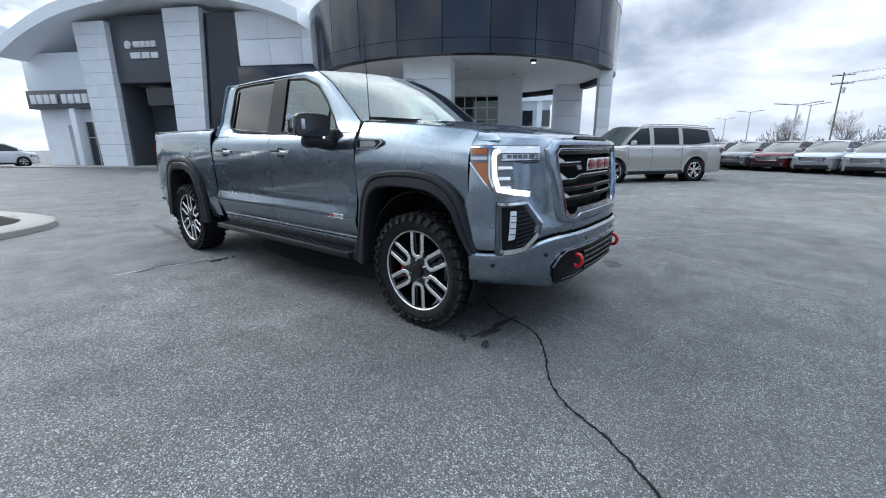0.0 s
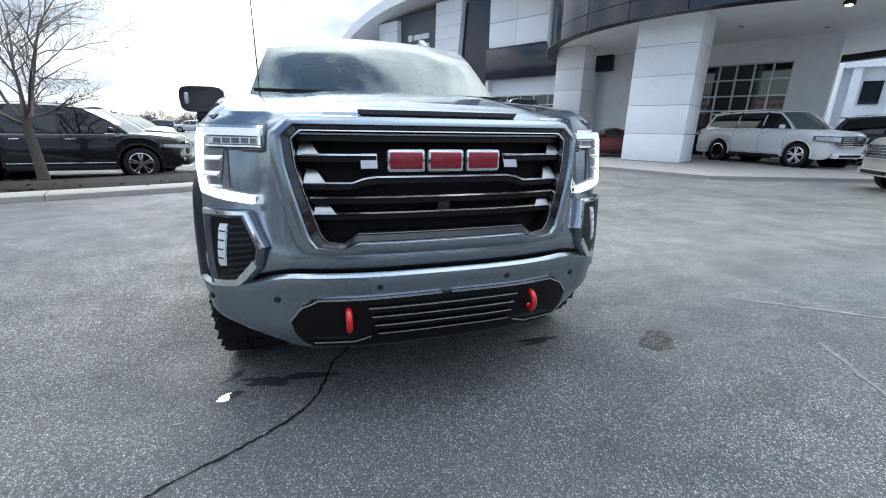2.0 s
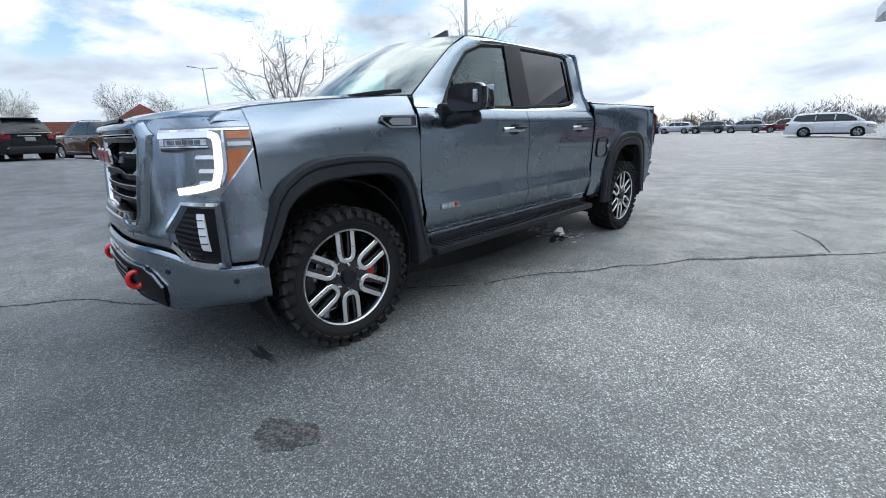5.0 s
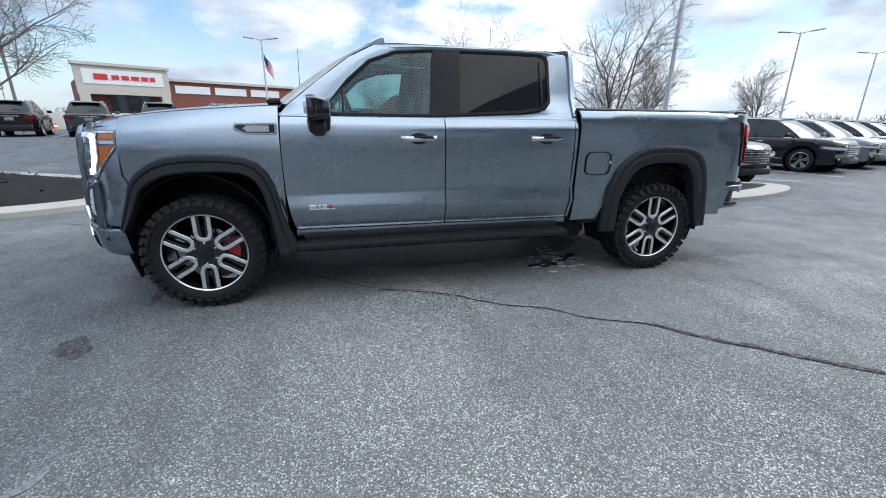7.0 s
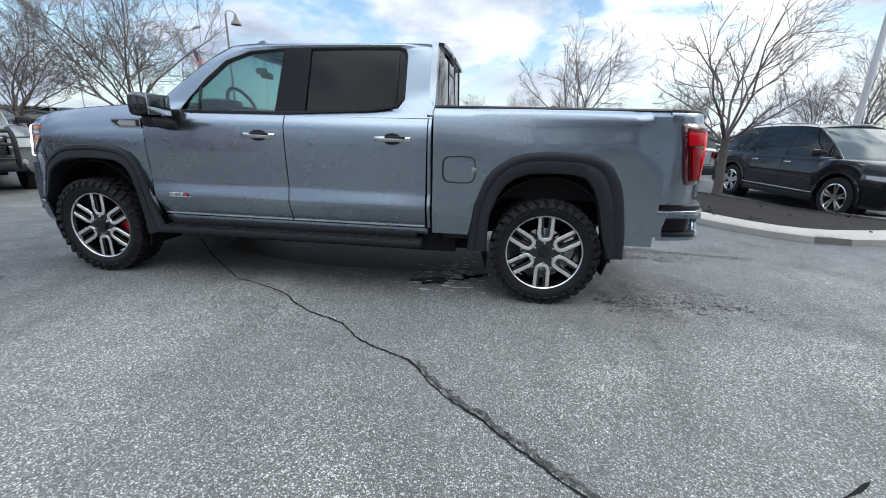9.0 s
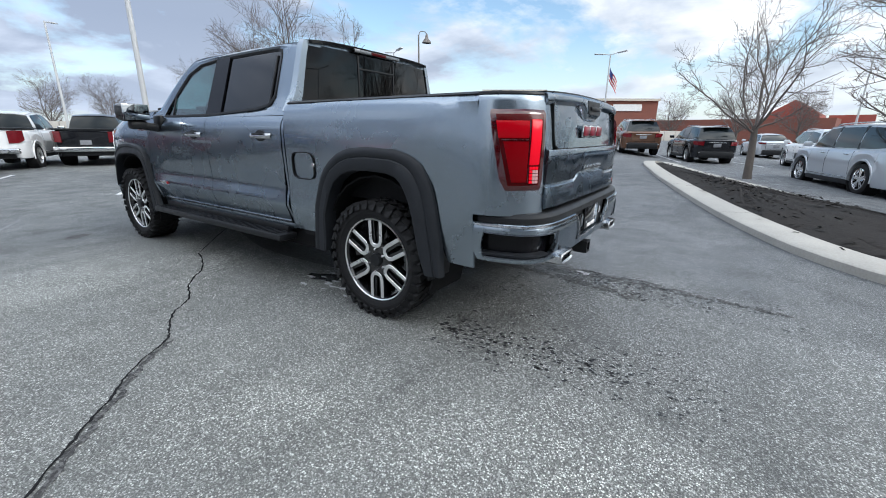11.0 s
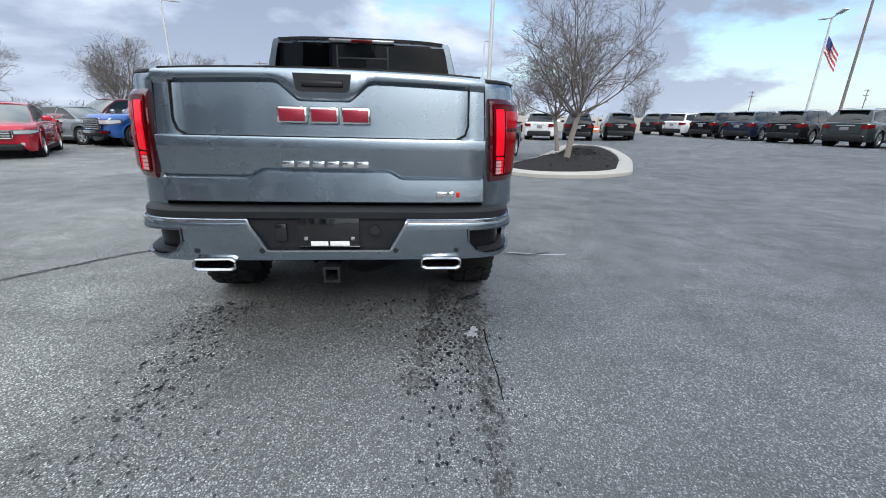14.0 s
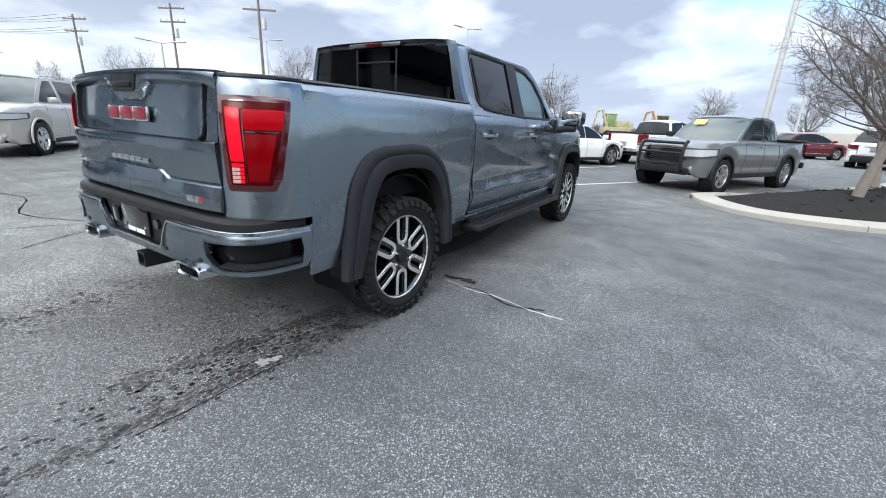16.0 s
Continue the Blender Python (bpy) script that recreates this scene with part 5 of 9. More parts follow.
    for f, off in ((-0.03, 0.0), (0.0, 0.010), (0.12, 0.022), (0.40, 0.028), (0.60, 0.026), (0.66, 0.020), (0.68, 0.006)):
        loops.append([FRONT(a[0] + (b[0] - a[0]) * f, a[1] + (b[1] - a[1]) * f, off) for a, b in zip(ol, il)])
    bm = bmesh.new()
    ring_sheet(bm, loops)
    gs = P("grille_surround", bm, M_STEEL, label="body-coloured grille surround")
    bm = bmesh.new()
    loops = [[FRONT(a[0] + (b[0] - a[0]) * f, a[1] + (b[1] - a[1]) * f, off) for a, b in zip(ol, il)]
             for f, off in ((0.67, 0.004), (0.69, 0.016), (0.95, 0.008), (1.0, 0.0), (1.0, -0.08))]
    ring_sheet(bm, loops)
    P("grille_bezel", bm, M_GLOSSBLACK, gs, "dark gloss inner bezel")
    bm = bmesh.new()
    lp = [FRONT(s, z, 0.006) for s, z in il]
    lp2 = [FRONT(s * 0.992, z + (0.004 if z < 0.9 else -0.004), 0.006) for s, z in il]
    lp3 = [FRONT(s * 0.992, z + (0.004 if z < 0.9 else -0.004), -0.012) for s, z in il]
    ring_sheet(bm, [lp, lp2, lp3])
    P("grille_rim", bm, M_SATIN, gs)
    bm = bmesh.new()
    rows_patch(FRONT, bm, [(0.79, -0.50), (1.1, -0.58), (1.23, -0.60)], [(0.79, 0.50), (1.1, 0.58), (1.23, 0.60)], [0.79, 0.95, 1.1, 1.23], -0.085, 0.01, 16)
    gr = P("grille", bm, M_INNER, label="black grille with bright-edged bars")
    halfw = lambda z: curve_at([(0.80, 0.46), (0.842, 0.485), (1.10, 0.560), (1.192, 0.572), (1.222, 0.545)], z)
    for z, s0, s1, drop in ((1.196, -1, 1, 0), (1.122, -1, -0.47, 0), (1.122, 0.47, 1, 0), (1.030, -1, 1, 1), (0.965, -1, 1, 0), (0.905, -1, 1, 0)):
        w = halfw(z)
        n = 24
        path = []
        for t in span(s0, s1, n):
            up_ = 0.0
            if drop:
                up_ = 0.022 * max(0.0, min(1.0, (abs(t) * w - 0.30) / 0.05)) * -1 + 0.011
            path.append((t * w, z + up_))
        bm = bmesh.new()
        strip_on(FRONT, bm, path, 0.028, -0.022, 0.035, 1)
        b = P("grille_bar", bm, M_GRILLE, gr)
        bm = bmesh.new()
        strip_on(FRONT, bm, [(s, zz_ + 0.012) for s, zz_ in path], 0.0065, -0.015, 0.01, 1)
        P("bar_edge", bm, M_CHROME, b, "bright bar edge")
    for z in (1.160, 1.055, 0.938):
        for q in (-1, 1):
            bm = bmesh.new()
            w = halfw(z)
            rows_patch(FRONT, bm, [(z - 0.022, q * (w - 0.090)), (z + 0.022, q * (w - 0.045))], q * (w - 0.006), [z - 0.024, z - 0.01, z + 0.024], [(z - 0.024, -0.012), (z - 0.01, -0.02), (z + 0.024, -0.05)], 0.01, 4)
            P("bar_bracket", bm, M_BRACKET, gr, "silver bar end")
    for q in (-1, 1):
        bm = bmesh.new()
        rows_patch(FRONT, bm, q * 0.262, q * 0.325, [1.085, 1.11, 1.138], [(1.085, -0.012), (1.138, -0.03)], 0.01, 3)
        P("bar_bracket", bm, M_BRACKET, gr)
    # badge of three plain blocks
    for s in (-0.155, 0.0, 0.155):
        bm = bmesh.new()
        block_on(FRONT, bm, s, 1.115, 0.146, 0.084, 0.02, 0.005, 0.012)
        b = P("badge_block", bm, M_CHROME, gr, "bright edge of the red badge")
        bm = bmesh.new()
        block_on(FRONT, bm, s, 1.115, 0.126, 0.064, 0.02, 0.0085, 0.006)
        P("badge_face", bm, M_BADGE, b)
    # headlamps
    for q in (-1, 1):
        rows = [0.948, 0.965, 0.985, 0.992, 1.0, 1.06, 1.12, 1.142, 1.146, 1.19, 1.222, 1.242]
        in_ = [(0.948, 0.770), (0.965, 0.755), (0.985, 0.80), (0.992, 0.85), (1.0, 0.872), (1.142, 0.878), (1.146, 0.700), (1.222, 0.692), (1.242, 0.70)]
        out_ = [(0.948, 0.985), (0.985, 1.025), (1.06, 1.085), (1.12, 1.140), (1.146, 1.150), (1.242, 1.160)]
        bm = bmesh.new()
        rows_patch(FRONT, bm, [(z, q * s) for z, s in in_], [(z, q * s) for z, s in out_], rows, 0.008, 0.02, 24)
        hl = P("headlamp", bm, M_BOWL, label="lit C-shaped headlamp with amber reflector")
        # silver bowl with three ledges
        bm = bmesh.new()
        rows_patch(FRONT, bm, [(0.985, q * 0.91), (1.145, q * 0.885)], q * 0.985, [0.985, 1.06, 1.145], 0.0125, 0.008, 5)
        P("reflector_bowl", bm, M_BOWL, hl, "grey lamp bowl")
        for z, a in ((1.112, 0.892), (1.052, 0.905), (1.000, 0.900)):
            bm = bmesh.new()
            rows_patch(FRONT, bm, q * a, q * 0.982, [z - 0.014, z - 0.008, z - 0.004, z + 0.008], [(z - 0.014, 0.016), (z - 0.008, 0.026), (z - 0.004, 0.024), (z + 0.008, 0.013)], 0.008, 5)
            P("reflector", bm, M_CARLENS, hl, "bright reflector ledge")
        # projector strip under the top light
        bm = bmesh.new()
        rows_patch(FRONT, bm, q * 0.706, q * 0.965, [1.149, 1.154, 1.160, 1.163], [(1.149, 0.011), (1.154, 0.019), (1.160, 0.019), (1.163, 0.012)], 0.01, 10)
        rows_patch(FRONT, bm, q * 0.706, q * 0.722, [1.163, 1.20], 0.018, 0.01, 2)
        P("lens_frame", bm, M_CHROME, hl, "bright frame of the lens strip")
        bm = bmesh.new()
        rows_patch(FRONT, bm, q * 0.724, q * 0.955, [1.164, 1.176, 1.190], 0.0155, 0.008, 8)
        P("headlamp_lens", bm, M_LENS, hl, "clear projector lens")
        for i in range(5):
            bm = bmesh.new()
            rows_patch(FRONT, bm, q * (0.735 + i * 0.040), q * (0.766 + i * 0.040), [1.167, 1.186], 0.0175, 0.006, 3)
            P("projector", bm, M_LAMPDARK, hl)
        bm = bmesh.new()
        strip_on(FRONT, bm, [(q * 0.975, 1.210), (q * 1.000, 1.200), (q * 1.006, 1.175), (q * 1.000, 1.060), (q * 0.978, 0.992), (q * 0.88, 0.974), (q * 0.765, 0.960)], 0.028, 0.027, 0.025, 6)
        P("running_light", bm, M_DRL, hl, "bright white running light")
        bm = bmesh.new()
        strip_on(FRONT, bm, [(q * 0.704, 1.209), (q * 0.85, 1.210), (q * 0.973, 1.211)], 0.028, 0.025, 0.022, 6)
        P("top_light", bm, M_DRLDIM, hl, "paler upper running light")
        bm = bmesh.new()
        strip_on(FRONT, bm, [(q * 0.700, 1.228), (q * 1.150, 1.232)], 0.009, 0.016, 0.01, 14)
        strip_on(FRONT, bm, [(q * 1.033, 1.226), (q * 1.030, 1.060), (q * 1.000, 0.985)], 0.010, 0.020, 0.012, 6)
        strip_on(FRONT, bm, [(q * 1.150, 1.143), (q * 1.082, 1.060), (q * 1.022, 0.985)], 0.007, 0.016, 0.012, 6)
        P("lamp_edge", bm, M_CHROME, hl, "chrome edging in the lamp")
        bm = bmesh.new()
        rows_patch(FRONT, bm, [(1.0, q * 1.030), (1.15, q * 1.044)], [(1.0, q * 1.036), (1.15, q * 1.140)], [1.005, 1.06, 1.105, 1.143], 0.013, 0.01, 6)
        P("amber_reflector", bm, M_AMBER, hl, "amber side reflector")
        bm = bmesh.new()
        rows_patch(FRONT, bm, q * 1.046, q * 1.144, [1.190, 1.21, 1.222], 0.013, 0.01, 6)
        P("amber_reflector", bm, M_AMBER, hl, "amber side reflector")
        bm = bmesh.new()
        rows_patch(FRONT, bm, q * 1.048, q * 1.144, [1.158, 1.167, 1.176], 0.015, 0.01, 6)
        P("side_marker", bm, M_CARLENS, hl)
        # fog lamp pocket: a wide bevelled frame round a finned recess
        fo = [(0.990, 0.930), (0.785, 0.926), (0.690, 0.800), (0.712, 0.722), (0.812, 0.664), (0.992, 0.668)]
        fi = [(0.952, 0.902), (0.815, 0.898), (0.745, 0.800), (0.760, 0.750), (0.835, 0.708), (0.950, 0.712)]
        cn = [6, 5, 4, 4, 5, 6]
        fo, fi = sub_loop(fo, cn), sub_loop(fi, cn)
        bm = bmesh.new()
        rows_patch(FRONT, bm, [(0.700, q * 0.825), (0.75, q * 0.752), (0.80, q * 0.740), (0.905, q * 0.812)], q * 0.958, [0.700, 0.75, 0.80, 0.85, 0.905], 0.024, 0.012, 12)
        fg = P("fog_pocket", bm, M_GRILLE, label="black fog lamp pocket in a satin frame")
        bm = bmesh.new()
        ring_sheet(bm, [[FRONT(q * (a[0] + (b[0] - a[0]) * f), a[1] + (b[1] - a[1]) * f, off) for a, b in zip(fo, fi)] for f, off in ((0.0, 0.004), (0.04, 0.026), (0.16, 0.033), (0.55, 0.040), (0.70, 0.037), (1.0, 0.022))])
        P("fog_frame", bm, M_BEZEL, fg, "dark satin frame")
        bm = bmesh.new()
        strip_on(FRONT, bm, [(q * 0.735, 0.748), (q * 0.822, 0.692), (q * 0.945, 0.696)], 0.030, 0.044, 0.02, 6)
        strip_on(FRONT, bm, [(q * 0.702, 0.80), (q * 0.790, 0.918), (q * 0.975, 0.922)], 0.012, 0.039, 0.02, 6)
        P("fog_trim", bm, M_CHROME, fg, "bright chrome trim")
        bm = bmesh.new()
        rows_patch(FRONT, bm, [(0.73, q * 0.884), (0.89, q * 0.868)], [(0.73, q * 0.920), (0.89, q * 0.904)], [0.752, 0.765, 0.80, 0.87, 0.886], [(0.752, 0.026), (0.765, 0.033), (0.87, 0.034), (0.886, 0.028)], 0.014, 4)
        fl = P("fog_lamp", bm, M_FOGLIT, fg, "lit vertical fog lamp")
        for i in range(4):
            bm = bmesh.new()
            block_on(FRONT, bm, q * (0.899 - 0.004 * i), 0.780 + i * 0.028, 0.030, 0.005, 0.006, 0.035, 0)
            P("lamp_bar", bm, M_LAMPDARK, fl)
        for i in range(9):
            bm = bmesh.new()
            z = 0.716 + i * 0.020
            a = curve_at([(0.70, 0.825), (0.75, 0.755), (0.80, 0.745), (0.90, 0.81)], z)
            strip_on(FRONT, bm, [(q * a, z), (q * 0.870, z)], 0.007, 0.029, 0.01, 3)
            P("pocket_fin", bm, M_FLARE, fg)
    # front bumper
    e1 = [(0.345, FRONT.at_y(2.335)), (0.40, FRONT.at_y(2.31)), (0.70, FRONT.at_y(2.315))]
    bm = bmesh.new()
    zs = [0.345, 0.375, 0.40, 0.43, 0.47, 0.52, 0.58, 0.635, 0.66, 0.676, 0.686, 0.690]
    off = [(0.345, 0.0), (0.375, 0.012), (0.40, 0.02), (0.45, 0.028), (0.60, 0.036), (0.66, 0.044), (0.68, 0.040), (0.690, 0.022)]
    rows_patch(FRONT, bm, [(z, -s) for z, s in e1], e1, zs, off, 0.02, 60)
    fb = P("front_bumper", bm, M_STEEL, label="steel grey front bumper with red recovery hooks")
    bm = bmesh.new()
    rows_patch(FRONT, bm, [(0.66, -0.9), (0.71, -0.9)], [(0.66, 0.9), (0.71, 0.9)], [0.69, 0.706], 0.0, 0.01, 40)
    P("bumper_gap", bm, M_INNER, fb)
    bm = bmesh.new()
    lo = [(0.352, 0.54), (0.385, 0.575), (0.43, 0.600), (0.49, 0.612), (0.55, 0.565), (0.582, 0.525)]
    rows_patch(FRONT, bm, [(z, -s) for z, s in lo], lo, [0.352, 0.385, 0.41, 0.43, 0.49, 0.55, 0.582], [(0.352, 0.008), (0.385, 0.03), (0.43, 0.040), (0.582, 0.044)], 0.02, 30)
    lg = P("lower_grille", bm, M_GRILLE, fb, "gloss black lower grille")
    for z, w in ((0.540, 0.315), (0.502, 0.305), (0.464, 0.295), (0.426, 0.285)):
        bm = bmesh.new()
        strip_on(FRONT, bm, [(-w, z), (w, z)], 0.020, 0.058, 0.02, 16)
        lb = P("lower_bar", bm, M_GRILLE, lg)
        bm = bmesh.new()
        strip_on(FRONT, bm, [(-w, z + 0.009), (w, z + 0.009)], 0.006, 0.061, 0.006, 16)
        P("bar_edge", bm, M_SATIN, lb)
    for q in (-1, 1):
        for path in ([(q * 0.02, 0.588), (q * 0.50, 0.584), (q * 0.565, 0.55), (q * 0.612, 0.49)], [(q * 0.31, 0.418), (q * 0.37, 0.398), (q * 0.53, 0.396)]):
            bm = bmesh.new()
            strip_on(FRONT, bm, path, 0.007, 0.049, 0.01, 5)
            P("lower_edge", bm, M_SATIN, lg)
    for q in (-1, 1):
        bm = bmesh.new()
        p = FRONT(q * 0.395, 0.50, 0.03)
        pts = []
        for a in span(radians(-100), radians(280), 22)[:-1]:
            pts.append((p.x, p.y + 0.024 + 0.034 * math.cos(a), p.z + 0.040 * math.sin(a)))
        tube(bm, pts + [pts[0]], 0.0135, 10, False)
        P("recovery_hook", bm, M_RED, fb, "red recovery hook")
    for s, z in ((0.27, 0.632), (-0.27, 0.632), (0.66, 0.585), (-0.66, 0.585), (1.0, 0.60), (-1.0, 0.60)):
        bm = bmesh.new()
        p, n = FRONT(s, z, 0.036), FRONT(s, z, 0.1) - FRONT(s, z, 0)
        lathe(bm, [(0.0, 0.006), (0.011, 0.006), (0.0135, 0.004), (0.0135, -0.004)], Matrix.Translation(p) @ n.to_track_quat("X", "Z").to_matrix().to_4x4(), 14)
        P("parking_sensor", bm, M_FLARE, fb)
    bm = bmesh.new()
    block_on(FRONT, bm, 0.0, 0.935, 0.05, 0.035, 0.02, -0.03, 0.006)
    P("front_camera", bm, M_BLACK, gr)

    # ---- tail ----
    sy = REAR.at_y
    for q in (-1, 1):
        bm = bmesh.new()
        rows_patch(REAR, bm, q * 0.777, q * sy(-2.619), [0.805, 0.85, 0.90, 0.93, 1.0, 1.1, 1.2, 1.3, 1.385, 1.405, 1.418, 1.424], [(0.8, 0.0), (1.385, 0.0), (1.405, -0.003), (1.418, -0.008), (1.424, -0.016)], 0.014, 16)
        P("bed_corner", bm, M_STEEL)
        bm = bmesh.new()
        rows_patch(REAR, bm, q * 0.782, q * sy(-2.615), [1.420, 1.430, 1.434], [(1.420, -0.004), (1.430, -0.006), (1.434, -0.014)], 0.07, 16)
        P("corner_cap", bm, M_BLACK)
        bm = bmesh.new()
        rows_patch(REAR, bm, [(0.94, q * 0.815), (1.0, q * 0.806), (1.35, q * 0.795)], [(0.94, q * sy(-2.785)), (1.0, q * sy(-2.755)), (1.25, q * sy(-2.71)), (1.35, q * sy(-2.695))],
                   [0.940, 0.955, 1.0, 1.08, 1.16, 1.25, 1.325, 1.345], [(0.94, 0.003), (0.955, 0.014), (1.325, 0.018), (1.345, 0.004)], 0.02, 14)
        tl = P("tail_lamp", bm, M_TAILDARK, label="red wrap-round tail lamp")
        oe = [(0.96, q * (sy(-2.79) - 0.006)), (1.25, q * (sy(-2.73) - 0.006)), (1.35, q * (sy(-2.72) - 0.006))]
        bm = bmesh.new()
        rows_patch(REAR, bm, [(0.96, q * 0.832), (1.34, q * 0.814)], oe, [0.962, 0.985, 1.1, 1.2, 1.31, 1.326], [(0.962, 0.012), (0.985, 0.020), (1.31, 0.024), (1.326, 0.016)], 0.01, 14)
        P("tail_lens", bm, M_TAIL, tl, "wide red wrap-round lens")
        # lit upright bar, and a band that turns the corner at the top
        bm = bmesh.new()
        rows_patch(REAR, bm, [(1.07, q * 0.838), (1.30, q * 0.828)], [(1.07, q * 0.892), (1.30, q * 0.884)], [1.072, 1.08, 1.2, 1.29, 1.298], [(1.072, 0.021), (1.08, 0.0265), (1.29, 0.0285), (1.298, 0.023)], 0.01, 5)
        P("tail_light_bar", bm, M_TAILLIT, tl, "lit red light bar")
        bm = bmesh.new()
        rows_patch(REAR, bm, [(1.0, q * 0.905), (1.34, q * 0.898)], oe, [1.205, 1.213, 1.28, 1.292], [(1.205, 0.022), (1.213, 0.0265), (1.28, 0.0275), (1.292, 0.023)], 0.01, 8)
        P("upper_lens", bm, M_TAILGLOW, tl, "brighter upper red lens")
        bm = bmesh.new()
        rows_patch(REAR, bm, [(1.0, q * 0.905), (1.34, q * 0.898)], [(z, a - q * 0.02) for z, a in oe], [0.985, 0.993, 1.16, 1.19], [(0.985, 0.0215), (0.993, 0.0255), (1.16, 0.027), (1.19, 0.023)], 0.01, 8)
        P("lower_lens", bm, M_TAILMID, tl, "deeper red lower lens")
        bm = bmesh.new()
        strip_on(REAR, bm, [(q * 0.900, 0.985), (q * 0.896, 1.29)], 0.006, 0.0285, 0.01, 6)
        strip_on(REAR, bm, [(q * 0.905, 1.198), (q * (sy(-2.74) - 0.02), 1.198)], 0.006, 0.0275, 0.01, 8)
        P("lens_rib", bm, M_TAILDARK, tl)
        for i in range(5):
            z = 0.980 + i * 0.0175
            for j in range(3):
                bm = bmesh.new()
                i0 = 0.842 + j * 0.0165
                rows_patch(REAR, bm, q * i0, q * (i0 + 0.0145), [z, z + 0.0145], 0.0265, 0.006, 1)
                P("light_segment", bm, M_TAILLIT if (j == 2 or i == 4) else M_TAILREV, tl)
    # tailgate
    bm = bmesh.new()
    grid = []
    for s in [-0.772 + 1.544 * i / 52 for i in range(53)]:
        zc_ = 0.955 + 0.034 * max(0.0, min(1.0, (0.36 - abs(s)) / 0.055))
        inset = -0.016 * max(0.0, min(1.0, (0.690 - abs(s)) / 0.014))
        notch = max(0.0, min(1.0, (0.215 - abs(s)) / 0.07))
        tb = 1.392 - 0.062 * notch
        row = []
        for z, o in ((0.832, 0.004), (0.842, 0.022), (0.90, 0.019), (zc_ - 0.020, 0.014), (zc_ - 0.006, 0.012), (zc_, 0.004), (zc_ + 0.006, 0.0), (zc_ + 0.014, 0.010), (zc_ + 0.045, 0.013), (1.09, 0.021),
                     (1.138, 0.024), (1.146, 0.020), (1.150, inset + 0.004), (1.165, inset + 0.002), (1.25, inset), (tb - 0.022, inset - 0.004), (tb - 0.004, 0.010), (tb + 0.004, 0.013), (1.418, 0.013), (1.430, 0.006), (1.434, -0.01)):
            row.append(REAR(s, z + (0.020 * (1 - (s / 0.772) ** 2) if z > 1.31 else 0.0), o))
        grid.append(row)
    sheet(bm, grid, 0.03)
    tg = P("tailgate", bm, M_STEEL, label="steel grey multi-part tailgate")
    bm = bmesh.new()
    strip_on(REAR, bm, [(-0.690, 1.440), (-0.690, 1.215), (-0.675, 1.17), (-0.63, 1.147), (0.63, 1.147), (0.675, 1.17), (0.690, 1.215), (0.690, 1.440)], 0.007, 0.004, 0.02, 10)
    P("gate_seam", bm, M_INNER, tg)
    bm = bmesh.new()
    rows_patch(REAR, bm, [(1.35, -0.105), (1.36, -0.122), (1.428, -0.132)], [(1.35, 0.105), (1.36, 0.122), (1.428, 0.132)], [1.350, 1.362, 1.430], 0.017, 0.02, 8)
    hd = P("gate_handle", bm, M_BLACK, tg, "black tailgate handle")
    bm = bmesh.new()
    block_on(REAR, bm, 0, 1.385, 0.19, 0.026, 0.02, 0.020, 0.008)
    P("handle_grip", bm, M_BLACK, hd)
    bm = bmesh.new()
    strip_on(REAR, bm, [(s, 1.436 + 0.020 * (1 - (s / 0.772) ** 2)) for s in span(-0.75, 0.75, 20)], 0.009, -0.008, 0.06, 2)
    P("gate_cap", bm, M_BLACK, tg, "black tailgate top cap")
    for s in (-0.147, 0.0, 0.147):
        bm = bmesh.new()
        block_on(REAR, bm, s, 1.247, 0.138, 0.076, 0.018, 0.0, 0.012)
        b = P("badge_block", bm, M_CHROME, tg, "bright edge of the red badge")
        bm = bmesh.new()
        block_on(REAR, bm, s, 1.247, 0.119, 0.058, 0.018, 0.0035, 0.006)
        P("badge_face", bm, M_BADGE, b)
    for i in range(6):
        bm = bmesh.new()
        block_on(REAR, bm, -0.175 + i * 0.07, 1.022, 0.056, 0.026, 0.01, 0.020, 0.003)
        P("model_badge", bm, M_CHROME, tg)
    for s, w, m_ in ((0.56, 0.055, M_CHROME), (0.61, 0.028, M_CHROME), (0.643, 0.020, M_RED)):
        bm = bmesh.new()
        block_on(REAR, bm, s, 0.880, w, 0.030, 0.01, 0.017, 0.003)
        P("trim_badge", bm, m_, tg)
    for s, m_ in ((-0.70, M_SATIN), (-0.62, M_BLACK)):
        bm = bmesh.new()
        block_on(REAR, bm, s, 0.880, 0.072, 0.024, 0.004, 0.016, 0.001)
        P("dealer_plate", bm, m_, tg)
    # rear bumper
    BUMP = Plan([(0, -3.01), (0.4, -3.01), (0.62, -3.005), (0.78, -2.985), (0.87, -2.945), (0.925, -2.885), (0.955, -2.80), (0.972, -2.70), (0.978, -2.58)],
                [(0.45, -0.04), (0.55, -0.006), (0.7, 0.0), (0.8, -0.012)])
    by = BUMP.at_y
    bm = bmesh.new()
    end = [(0.49, by(-2.66)), (0.535, by(-2.655)), (0.62, by(-2.60)), (0.70, by(-2.585)), (0.77, by(-2.62))]
    inn = [(0.57, 0.0), (0.604, 0.0), (0.606, 0.298), (0.75, 0.382), (0.765, 0.388)]
    pock = [(0.57, 0.80), (0.60, 0.735), (0.64, 0.700), (0.712, 0.690)]
    face = [(0.535, -0.03), (0.548, -0.004), (0.6, 0.0), (0.735, 0.008), (0.755, 0.002), (0.764, -0.012)]
    rows_patch(BUMP, bm, [(z, -s) for z, s in end], end, [0.535, 0.548, 0.560, 0.572], face, 0.02, 56)
